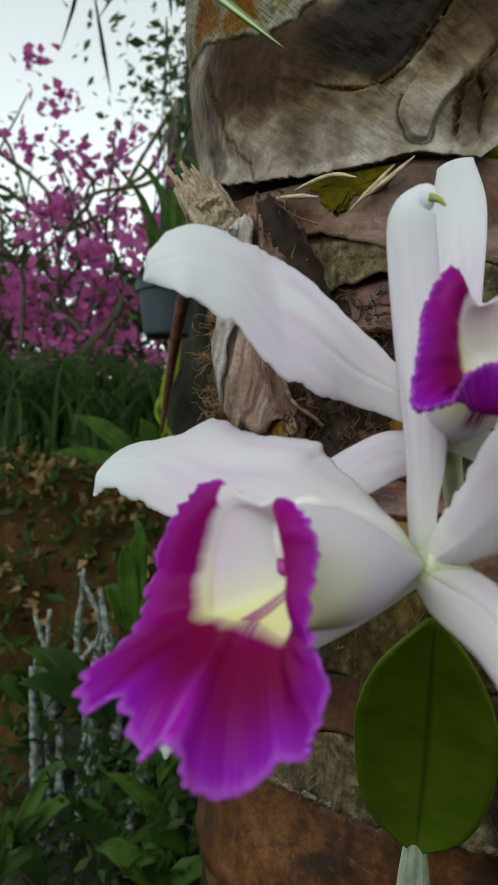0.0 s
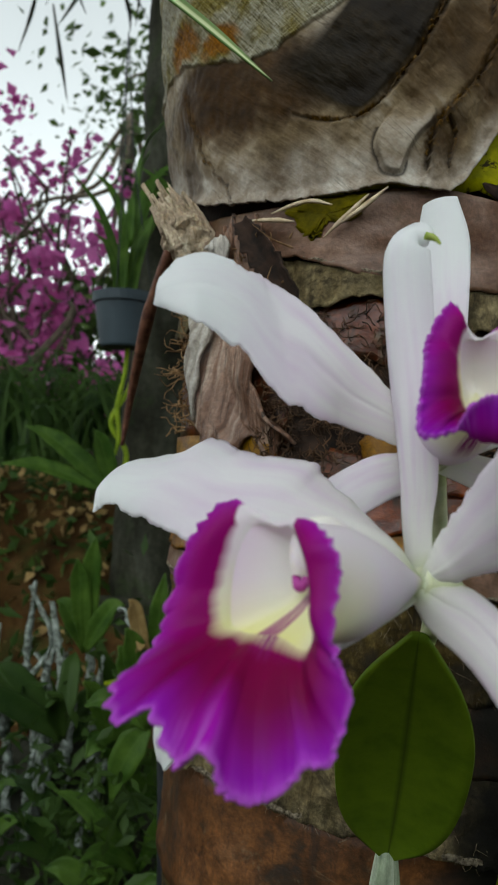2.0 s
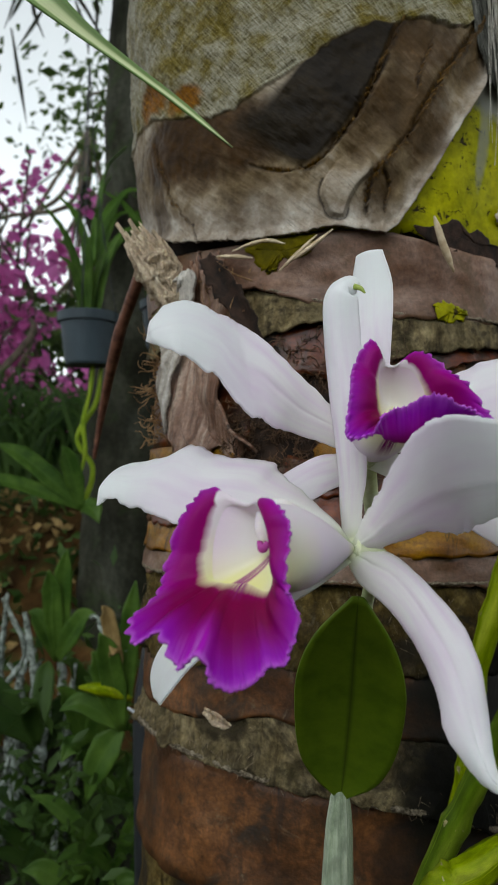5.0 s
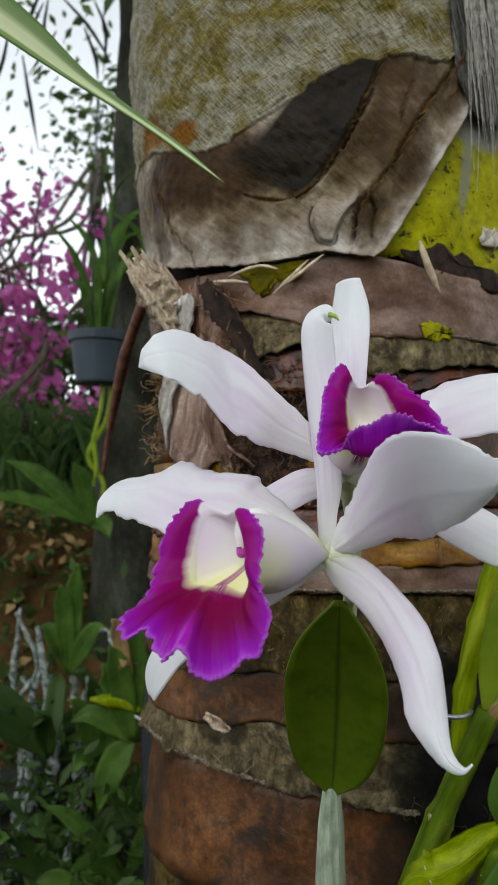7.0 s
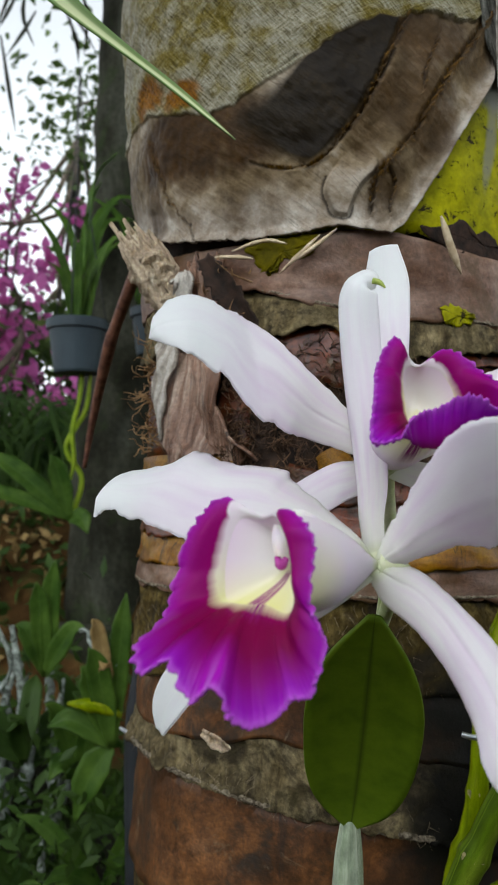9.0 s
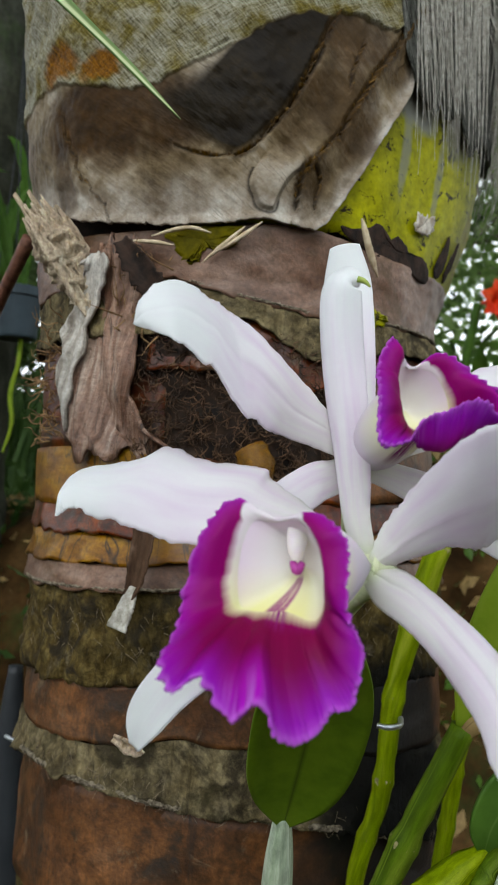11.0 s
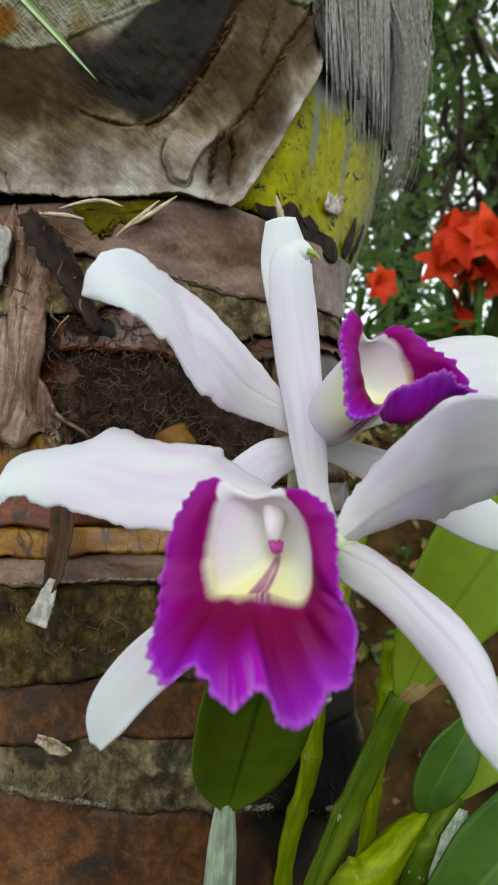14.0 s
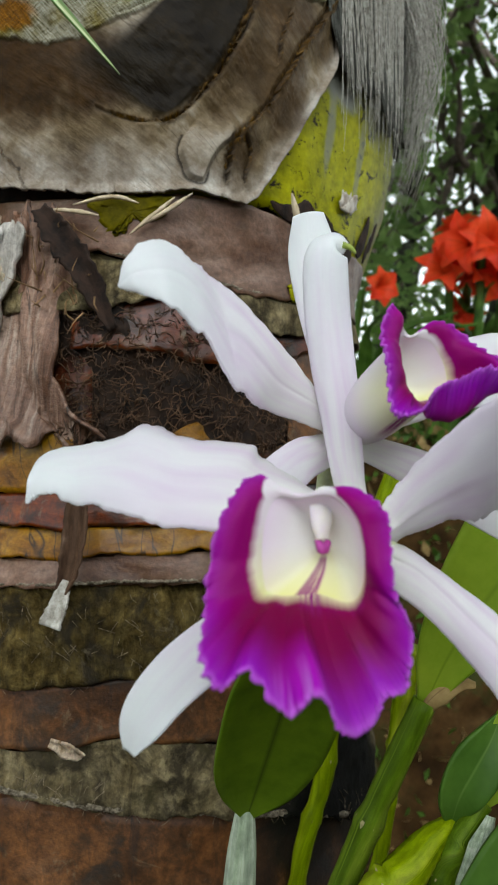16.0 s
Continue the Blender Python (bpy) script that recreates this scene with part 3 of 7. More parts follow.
    streak = maths(n, l, "MULTIPLY", streak, ramp(n, l, maths(n, l, "ABSOLUTE", maths(n, l, "SUBTRACT", sep.outputs[0], 0.42)), [(0.02, (1, 1, 1)), (0.05, (0.10, 0.10, 0.10))]))
    purple = mix(n, l, streak, purple, (0.62, 0.30, 0.78))
    margin = ramp(n, l, sep.outputs[1], [(0.975, (0, 0, 0)), (0.998, (0.6, 0.6, 0.6))])
    purple = mix(n, l, margin, purple, (0.58, 0.16, 0.74))
    soft_ = ramp(n, l, sep.outputs[0], [(0.10, (0, 0, 0)), (0.15, (0.09, 0.09, 0.09)), (0.24, (0.05, 0.05, 0.05)), (0.32, (0, 0, 0))])
    edge = ramp(n, l, maths(n, l, "SUBTRACT", s2, maths(n, l, "MULTIPLY", soft_, ray_soft)), [(start - 0.012, (0, 0, 0)), (start + 0.034, (1, 1, 1))])
    col = mix(n, l, edge, tube_col, purple)
    # the dark streaks down the middle of the throat
    mid = ramp(n, l, top, [(0.03, (1, 1, 1)), (0.055, (0, 0, 0))])
    midl = maths(n, l, "MULTIPLY", maths(n, l, "MULTIPLY", mid, ramp(n, l, ray_, [(0.42, (0, 0, 0)), (0.5, (1, 1, 1))])), ramp(n, l, sep.outputs[1], [(0.36, (0, 0, 0)), (0.45, (1, 1, 1)), (0.64, (1, 1, 1)), (0.70, (0, 0, 0))]))
    col = mix(n, l, midl, col, (0.28, 0.02, 0.2))
    l.new(col, b.inputs["Base Color"])
    b.inputs["Roughness"].default_value = 0.5
    b.inputs["Specular IOR Level"].default_value = 0.12
    b.inputs["Subsurface Weight"].default_value = 0.1
    b.inputs["Subsurface Radius"].default_value = (0.003, 0.001, 0.003)
    b.inputs["Subsurface Scale"].default_value = 0.5
    bumped(n, l, b, ray_, 0.03, 0.0005)
    glow(n, l, b, col, 0.35)
    return m


def throat_skin(name):
    """Inside of the lip: white to lilac above, yellow floor, purple lines down its middle."""
    m, n, l, b = material(name)
    sep = n.new("ShaderNodeSeparateXYZ")
    l.new(coords(n, l, (1, 1, 1), (0, 0, 0), "UV"), sep.inputs[0])
    off = maths(n, l, "ABSOLUTE", maths(n, l, "SUBTRACT", sep.outputs[0], 0.475))
    floor_ = ramp(n, l, sep.outputs[1], [(0.0, (0.86, 0.84, 0.36)), (0.5, (0.88, 0.87, 0.55)), (1.0, (0.84, 0.82, 0.58))])
    roof_ = ramp(n, l, sep.outputs[1], [(0.0, (0.88, 0.76, 0.88)), (0.35, (0.90, 0.87, 0.88)), (1.0, (0.90, 0.88, 0.78))])
    col = mix(n, l, ramp(n, l, off, [(0.14, (0, 0, 0)), (0.34, (1, 1, 1))]), floor_, roof_)
    lines = grain(n, l, coords(n, l, (110, 1.5, 1), (0, 0, 0), "UV"), 1.0, 3, 0.5)
    k = maths(n, l, "MULTIPLY", ramp(n, l, off, [(0.045, (1, 1, 1)), (0.065, (0, 0, 0))]), ramp(n, l, lines, [(0.34, (0.2, 0.2, 0.2)), (0.50, (1, 1, 1))]))
    col = mix(n, l, maths(n, l, "MULTIPLY", k, ramp(n, l, sep.outputs[1], [(0.0, (1, 1, 1)), (0.65, (0.8, 0.8, 0.8)), (0.8, (0, 0, 0))])), col, (0.33, 0.03, 0.22))
    l.new(col, b.inputs["Base Color"])
    b.inputs["Roughness"].default_value = 0.5
    b.inputs["Specular IOR Level"].default_value = 0.15
    bumped(n, l, b, lines, 0.08, 0.0006)
    glow(n, l, b, col, 0.25)
    return m


M["throat"] = throat_skin("lip_throat")
M["petal"] = petal_skin("white_petal", 0.75)
M["lip"] = lip_skin("magenta_lip")
M["column"] = plain("column_white", (0.80, 0.72, 0.76), (0.86, 0.84, 0.78), 200, 0.4, 0.1, sss=0.3)
M["anther"] = plain("anther_purple", (0.30, 0.02, 0.20), (0.42, 0.06, 0.32), 600, 0.4, 0.1)
M["ovary"] = plain("pale_green_stalk", (0.40, 0.46, 0.22), (0.66, 0.68, 0.48), 120, 0.4, 0.1, sss=0.2)
M["tip"] = plain("green_tip", (0.20, 0.28, 0.03), (0.36, 0.40, 0.10), 300, 0.4, 0.1)
water, wn2, wl2, wb = material("water_drop")
wb.inputs["Transmission Weight"].default_value, wb.inputs["Roughness"].default_value, wb.inputs["IOR"].default_value = 1.0, 0.0, 1.33
M["water"] = water

# ---- ground: one sheet, a foot path level that climbs as an earth bank behind the palm ----
def ground_height(x, y):
    far = math.hypot(x, y)
    s = min(1, max(0, (y + (0.55 if x > 0 else 0.15) * x - 1.0) / 0.9))
    bank = (1.30 + 0.10 * min(2, max(0, x))) * s * s * (3 - 2 * s)
    n = noise.noise((x * 1.7, y * 1.7, 0)) * 0.10 + noise.noise((x * 6, y * 6, 3)) * 0.035
    return bank + n * min(1, far / 1.5) + max(0, far - 6) * 0.02


gx = np.sign(np.linspace(-1, 1, 121)) * np.abs(np.linspace(-1, 1, 121)) ** 3 * 300
gv = [(x, y, ground_height(x, y)) for y in gx + 1.6 for x in gx]
tagged(mesh("ground", gv, grid_faces(121, 121), M["ground"]), "bare brown earth bank with patches of moss and leaf litter", "ground", kind="structure")

# ---- the palm ----
CX, CY = 0.112, 0.470
RNG = np.random.RandomState(4)


def wrapz(rows):
    """Height of a ring's edge at an angle: known on the near side, level at the back."""
    a, z = zip(*rows)
    a = (-180, -120) + tuple(a) + (120, 180)
    m = 0.5 * (z[0] + z[-1])
    z = (m, 0.5 * (m + z[0])) + tuple(z) + (0.5 * (m + z[-1]), m)
    return lambda deg: float(np.interp(deg, a, z))


def on_trunk(deg, z, r):
    a = radians(deg)
    return np.array([CX + r * math.sin(a), CY - r * math.cos(a), z])


def trunk_radius(z):
    return float(np.interp(z, [0, 1.0, 1.23, 1.34, 1.42, 1.50, 1.53, 1.60, 1.72, 1.9, 2.6], [0.150, 0.142, 0.139, 0.137, 0.133, 0.133, 0.138, 0.148, 0.152, 0.142, 0.10]))


def swell(d, z):
    """The green crownshaft bulges out on one side of the trunk."""
    s = min(1, max(0, (d - 22) / 50)) * min(1, max(0, (200 - d) / 60))
    return 0.021 * s * s * (3 - 2 * s) * float(np.interp(z, [1.50, 1.535, 1.57, 1.62, 1.8, 1.95], [0, 0.55, 0.92, 1.0, 0.9, 0.6]))


def shell(name, parent, mat, a0, a1, low, high, out_low=0.004, out_high=0.0, na=90, nz=14, rough=0.0012, fringe=0.0, seed=0, thick=0.0013, bulge=0.0, label="", freq=40, edge=0.0026):
    """A curved sheet on the trunk between two edges, with an uneven skin and a ragged lower edge."""
    rng = np.random.RandomState(seed)
    v, uv = [], []
    jag = np.convolve(rng.randn(na + 4), [0.25, 0.5, 0.25], "same")[2:-2] * fringe
    for i in range(nz):
        s = i / (nz - 1)
        for j in range(na):
            d = a0 + (a1 - a0) * j / (na - 1)
            z0, z1 = low(d), high(d)
            wob = edge * (noise.noise((d * 0.11, seed, 0)) + 0.6 * noise.noise((d * 0.4, seed, 5)) + 0.4 * noise.noise((d * 1.3, seed, 9)))
            z = z0 + (z1 - z0) * s + (jag[j] + wob) * (1 - s) ** 2
            r = trunk_radius(z) + out_low * (1 - s) + out_high * s + bulge * math.sin(math.pi * s) + swell(d, z)
            q = on_trunk(d, z, r)
            r += rough * (noise.noise(Vector(q) * freq + Vector((seed, 0, 0))) * 1.6 + noise.noise(Vector(q) * freq * 4) * 0.8)
            v.append(on_trunk(d, z, r))
            uv.append((radians(d) * 0.14, z))
    return solid(mesh(name, v, grid_faces(nz, na), mat, parent, label, uv), thick)


def patch(name, parent, mat, outline, lift, thick=0.0015, rings=10, n=72, wob=0.0006, seed=0, label="", jag=0.35):
    """A sheet on the trunk with a free outline given as angle and height."""
    rim = loop_spline(outline, n)
    rng = np.random.RandomState(seed)
    rim = rim + jag * np.c_[rng.randn(n), rng.randn(n) * 0.002]
    mid = rim.mean(0)
    v, uv = [], []
    for i in range(rings + 1):
        s = i / rings
        for k in range(n):
            d, z = mid + (rim[k] - mid) * max(s, 0.0005)
            r = trunk_radius(z) + lift + swell(d, z)
            q = on_trunk(d, z, r)
            r += wob * noise.noise(Vector(q) * 70 + Vector((seed, 3, 0))) * 2
            v.append(on_trunk(d, z, r))
            uv.append((radians(d) * 0.14, z))
    return solid(mesh(name, v, grid_faces(rings + 1, n, True), mat, parent, label, uv), thick)


def ridge(name, parent, mat, rows, lift, radius, n=60, jag=0.5, seed=0, sides=6, label=""):
    """A crusty raised line on the trunk."""
    rng = np.random.RandomState(seed)
    p = spline(rows, n)
    p = p + np.c_[rng.randn(n) * jag * 0.6, rng.randn(n) * jag * 0.0009]
    pts = [on_trunk(d, z, trunk_radius(z) + lift) for d, z in p]
    rad = radius * (0.6 + 0.8 * np.convolve(rng.rand(n + 6), np.ones(7) / 7, "valid")) * np.minimum(1, np.minimum(np.arange(n), np.arange(n)[::-1]) / 6 + 0.25)
    v, f, uv = tube(pts, rad, sides, n)
    return mesh(name, v, f, mat, parent, label, uv)


palm = tagged(empty("palm_trunk", (CX, CY, 0)), "old ringed palm trunk with peeling grey-brown leaf sheaths", "tree")


def P(ob):
    return keep(ob)


# core, from the earth up past the crown
cv, cuv = [], []
for z in np.linspace(-0.05, 2.6, 60):
    for k in range(48):
        a = 2 * math.pi * k / 48
        r = trunk_radius(z) - 0.007
        cv.append((CX + r * math.sin(a), CY - r * math.cos(a), z))
        cuv.append((a * 0.14, z))
P(mesh("trunk_core", cv, grid_faces(60, 48, True), M["core"], palm, "dark inner trunk", cuv))

EDGE_A = wrapz([(-75, 1.231), (-46, 1.2303), (-15, 1.2229), (5, 1.2118), (40, 1.180)])
EDGE_B = wrapz([(-75, 1.247), (-46, 1.2525), (-29, 1.2605), (-15.6, 1.2557), (5, 1.250), (40, 1.236)])
EDGE_C = wrapz([(-78, 1.2777), (-46, 1.2835), (-29, 1.2893), (10, 1.284), (40, 1.278)])
EDGE_D = wrapz([(-77, 1.331), (-47, 1.3336), (-29, 1.3358), (5, 1.334), (40, 1.330)])
EDGE_E = wrapz([(-75, 1.345), (-47, 1.348), (-29, 1.3505), (10, 1.350), (40, 1.346)])
EDGE_F = wrapz([(-73, 1.364), (-47, 1.3633), (-29, 1.3637), (10, 1.366), (40, 1.362)])
EDGE_G = wrapz([(-70, 1.3795), (-40, 1.3822), (-10, 1.384), (40, 1.382)])
EDGE_H = wrapz([(-70, 1.413), (-36, 1.4124), (-15, 1.400), (10, 1.402), (40, 1.406)])
EDGE_I = wrapz([(-70, 1.452), (-34, 1.4545), (-1.6, 1.444), (21, 1.4608), (40, 1.462)])
EDGE_J = wrapz([(-70, 1.475), (-34, 1.4727), (-17, 1.4815), (-1.7, 1.4592), (20, 1.468), (39, 1.4696)])
EDGE_K = wrapz([(-70, 1.506), (-36, 1.5033), (-17, 1.4905), (-1.8, 1.4835), (39, 1.4836)])
EDGE_L = wrapz([(-70, 1.534), (-36, 1.5285), (-15, 1.5315), (-1, 1.530), (20, 1.522), (44, 1.5222)])
EDGE_TOP = wrapz([(-70, 1.95), (0, 1.95), (60, 1.95)])


def level(z, tilt=0.0):
    return lambda d: z + tilt * math.sin(radians(d))


# rings below the flower, down to the earth
zs = [1.155, 1.085, 1.02, 0.94, 0.87, 0.79, 0.71, 0.62, 0.53, 0.43, 0.33, 0.22, 0.11, -0.03]
up = lambda d: EDGE_A(d) - 0.001
for k, z in enumerate(zs):
    lo = level(z, 0.012 * math.sin(k * 2.1))
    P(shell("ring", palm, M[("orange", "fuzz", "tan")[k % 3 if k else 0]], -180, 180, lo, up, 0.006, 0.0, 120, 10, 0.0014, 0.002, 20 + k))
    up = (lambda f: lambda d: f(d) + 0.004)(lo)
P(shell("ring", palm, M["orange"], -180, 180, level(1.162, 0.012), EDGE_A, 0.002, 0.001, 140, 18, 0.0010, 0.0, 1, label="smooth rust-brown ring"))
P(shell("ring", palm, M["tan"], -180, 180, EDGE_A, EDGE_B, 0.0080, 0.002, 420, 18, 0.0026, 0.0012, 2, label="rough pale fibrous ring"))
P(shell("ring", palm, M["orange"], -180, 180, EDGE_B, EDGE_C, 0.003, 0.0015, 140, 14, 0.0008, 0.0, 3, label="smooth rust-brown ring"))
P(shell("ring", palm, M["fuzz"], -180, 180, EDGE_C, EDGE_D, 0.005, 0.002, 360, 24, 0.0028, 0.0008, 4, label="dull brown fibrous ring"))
P(shell("ring", palm, M["maroon"], -180, 180, EDGE_D, EDGE_E, 0.0055, 0.003, 200, 10, 0.0014, 0.0010, 5, label="maroon ring with a pale lower edge"))
P(shell("ring", palm, M["amber"], -180, 180, EDGE_E, EDGE_F, 0.005, 0.0015, 200, 10, 0.0018, 0.0012, 6, label="mottled amber ring"))
P(shell("ring", palm, M["red"], -180, 180, EDGE_F, EDGE_G, 0.0045, 0.001, 200, 10, 0.0014, 0.0012, 7, label="glossy deep red ring"))
P(shell("ring", palm, M["amber"], -180, -38, EDGE_G, EDGE_H, 0.003, 0.004, 70, 10, 0.0007, 0.0, 8, label="smooth amber ring piece"))
P(shell("ring", palm, M["red"], -40, 12, EDGE_G, EDGE_H, 0.0025, 0.0, 60, 10, 0.0016, 0.001, 9, label="broken dark red ring piece"))
P(shell("ring", palm, M["orange"], 10, 180, EDGE_G, EDGE_I, 0.003, 0.0015, 90, 14, 0.0008, 0.0008, 10, label="smooth brown ring piece"))
P(shell("ring", palm, M["red"], -180, -36, EDGE_H, EDGE_J, 0.002, 0.0, 60, 12, 0.001, 0.0, 11))
P(shell("ring", palm, M["red"], -40, 180, EDGE_I, EDGE_J, 0.005, 0.002, 200, 10, 0.0014, 0.0012, 12, label="reddish ring with a torn lower edge"))
P(shell("ring", palm, M["tan"], -180, 180, EDGE_J, EDGE_K, 0.0060, 0.0035, 300, 12, 0.0018, 0.0009, 13, label="pale rough grey-tan ring"))
P(shell("ring", palm, M["maroon"], -180, 180, EDGE_K, EDGE_L, 0.0045, 0.002, 220, 20, 0.0012, 0.0009, 14, label="brown-maroon smooth ring with green-yellow stains"))

# pale crumbling lips where one ring overlaps the next
for k, (edge_, lift_, rr, a0, a1) in enumerate(((EDGE_A, 0.0068, 0.0015, -88, 24), (EDGE_D, 0.0052, 0.0008, -88, 30), (EDGE_K, 0.0042, 0.0008, -34, 60))):
    P(ridge("ring_lip", palm, M["lip_pale"], [(a0 + (a1 - a0) * q / 24, edge_(a0 + (a1 - a0) * q / 24) + 0.0016) for q in range(25)], lift_, rr, 420, 0.35, 70 + k, 7, "pale crumbling lower edge of a ring"))

# crownshaft: yellow-green skin, and the grey sheath that wraps it
EDGE_M = wrapz([(-70, 1.528), (0, 1.531), (10.6, 1.5274), (19.5, 1.5235), (31, 1.5205), (41, 1.511), (53, 1.503), (62, 1.497), (80, 1.49)])
P(shell("crownshaft", palm, M["yellow"], -30, 175, EDGE_M, level(1.80), 0.0005, 0.0015, 160, 40, 0.0009, 0.0006, 15, label="yellow-green crownshaft skin with dark specks"))


def diag(d):
    """Lower edge of the grey sheath: level in front, then climbing to the right."""
    return float(np.interp(d, [-180, -120, -72, -55, -36, -22, -14, -6, -3, -0.7, 0.8, 7.2, 13.6, 18.5, 20, 21.5], [1.545, 1.545, 1.552, 1.5374, 1.5295, 1.5296, 1.5325, 1.5288, 1.5285, 1.5320, 1.5369, 1.5632, 1.5925, 1.6130, 1.640, 1.70]))


def sheath_mid(d):
    return float(np.interp(d, [-180, -68, -54, -41, -35, -30, -25, -15, -5.6, 3, 9, 14, 21], [1.63, 1.621, 1.611, 1.601, 1.6035, 1.6085, 1.6135, 1.629, 1.641, 1.6425, 1.640, 1.643, 1.66]))


def soft(x, a, b):
    t = np.clip((x - a) / (b - a), 0, 1)
    return t * t * (3 - 2 * t)


def flat_uv(rows):
    """Angle and height to metres on the unrolled trunk."""
    r = np.array(rows, float)
    return np.c_[np.radians(r[:, 0]) * 0.14, r[:, 1]]


def to_line(px, pz, line):
    """Distance to a polyline, and on which side of it."""
    best, side = np.full(px.shape, 9.0), np.zeros(px.shape)
    for (x0, z0), (x1, z1) in zip(line[:-1], line[1:]):
        dx, dz = x1 - x0, z1 - z0
        t = np.clip(((px - x0) * dx + (pz - z0) * dz) / (dx * dx + dz * dz), 0, 1)
        d = np.hypot(px - x0 - t * dx, pz - z0 - t * dz)
        near = d < best
        side = np.where(near, np.sign(dx * (pz - z0) - dz * (px - x0)), side)
        best = np.minimum(best, d)
    return best, side


def inside(px, pz, line):
    n = np.zeros(px.shape, bool)
    for (x0, z0), (x1, z1) in zip(line, np.roll(line, -1, 0)):
        n ^= ((z0 > pz) != (z1 > pz)) & (px < (x1 - x0) * (pz - z0) / (z1 - z0 + 1e-12) + x0)
    return n


def crown_sheath():
    """The grey sheath round the crownshaft as one worn sheet: fibrous upper part, torn seam, dark scar, cracks, tongue and bleached hem."""
    na, nz = 600, 330
    d = np.sort(np.r_[np.linspace(-180, -86, 40), np.linspace(-85.7, 21.5, na - 40)])
    low = np.array([diag(a) for a in d]) + np.array([0.0012 * noise.noise((a * 0.5, 1, 0)) + 0.0008 * noise.noise((a * 1.7, 2, 0)) for a in d])
    seam = np.array([sheath_mid(a) for a in d])
    s = np.r_[np.linspace(0, 0.46, nz - 30), np.linspace(0.465, 1, 30)]
    Z = low[None] + (1.95 - low[None]) * s[:, None]
    X = np.radians(d)[None] * 0.14 + 0 * Z
    nz1 = np.array([[noise.noise((x * 60, z * 60, 0.3)) for x, z in zip(a, b)] for a, b in zip(X, Z)])
    nz2 = np.array([[noise.noise((x * 240, z * 200, 3.3)) for x, z in zip(a, b)] for a, b in zip(X, Z)])
    grain_ = np.array([[noise.noise(((0.79 * x + 0.61 * z) * 330, (-0.61 * x + 0.79 * z) * 34, 7.7)) for x, z in zip(a, b)] for a, b in zip(X, Z)])
    above = Z - (seam[None] + 0.0012 * nz2 + 0.0015 * nz1)
    crown = soft(above, -0.0006, 0.0010)
    scar_line = loop_spline(flat_uv([(-38, 1.604), (-30, 1.611), (-25, 1.616), (-15, 1.632), (-5, 1.644), (-1.5, 1.640), (-3.4, 1.6240), (-6.6, 1.605), (-11, 1.586), (-16.5, 1.570), (-21.5, 1.5645), (-29, 1.5672), (-37.2, 1.5778), (-41, 1.592)]), 80)
    scar_d, _ = to_line(X + 0.0006 * nz2, Z + 0.0006 * nz1, np.vstack([scar_line, scar_line[:1]]))
    scar_in = inside(X + 0.0006 * nz2, Z + 0.0006 * nz1, scar_line)
    scar = np.where(scar_in, soft(scar_d, 0, 0.0030 + 0.022 * soft(-X, 0.045, 0.085)), 0) * (1 - crown)
    r2 = spline(flat_uv([(-0.5, 1.6420), (-2.3, 1.6322), (-4.5, 1.6157), (-8.9, 1.5934), (-13.2, 1.5783), (-17.7, 1.5655), (-22, 1.5640)]), 60)
    r3 = spline(flat_uv([(18.5, 1.652), (15.1, 1.6375), (10.5, 1.621), (6.7, 1.6043), (3.8, 1.592), (0.5, 1.5779), (-3, 1.566), (-5.8, 1.5575), (-7.2, 1.5470), (-7.9, 1.5385)]), 60)
    r4 = spline(flat_uv([(5.5, 1.630), (3.6, 1.615), (3.0, 1.606)]), 30)
    r6 = spline(flat_uv([(-3.5, 1.563), (-3.0, 1.552), (-3.6, 1.540)]), 30)
    r5 = spline(flat_uv([(-62, 1.600), (-57, 1.570), (-52, 1.552), (-49, 1.535)]), 40)
    nz3 = np.array([[noise.noise((x * 620, z * 620, 5.1)) for x, z in zip(a, b)] for a, b in zip(X, Z)])
    H = 0.0005 * nz2 + 0.0016 * nz1
    # second mask: painted shadow along the cracks, scar rim and tongue
    crust, gap_shade = np.zeros_like(Z), np.zeros_like(Z)
    for line, w, k, one_side in ((r2, 0.0021, 1.0, -1), (r3, 0.0042, 1.2, -1), (r4, 0.0022, 0.7, -1), (r6, 0.0016, 0.7, -1), (r5, 0.0007, 0.4, 1)):
        dist, side = to_line(X + 0.0018 * nz2 + 0.0026 * nz1 + 0.0009 * nz3, Z + 0.0018 * nz2 - 0.0009 * nz3, line)
        c = (1 - soft(dist, 0.1 * w, w)) * (0.30 + 1.1 * nz3 + 0.5 * nz1).clip(0, 1)
        crust = np.maximum(crust, c.clip(0, 1))
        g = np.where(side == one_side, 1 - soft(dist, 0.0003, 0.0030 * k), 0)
        gap_shade = np.maximum(gap_shade, g)
        gap_shade = np.maximum(gap_shade, (0.95 if k > 0.9 else 0.6) * (1 - soft(dist, 0.0004, 0.0034 * k)) * (0.65 + 0.8 * nz2).clip(0, 1))
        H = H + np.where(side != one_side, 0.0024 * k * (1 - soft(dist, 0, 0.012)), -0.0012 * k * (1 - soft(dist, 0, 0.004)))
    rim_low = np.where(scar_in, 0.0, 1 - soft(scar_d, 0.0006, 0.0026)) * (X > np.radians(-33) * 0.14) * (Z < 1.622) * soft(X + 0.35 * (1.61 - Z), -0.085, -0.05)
    gap_shade = np.maximum(gap_shade, rim_low * (1 - crown))
    H = H + 0.0010 * scar - 0.0016 * rim_low + 0.0011 * crust * (0.5 + nz3)
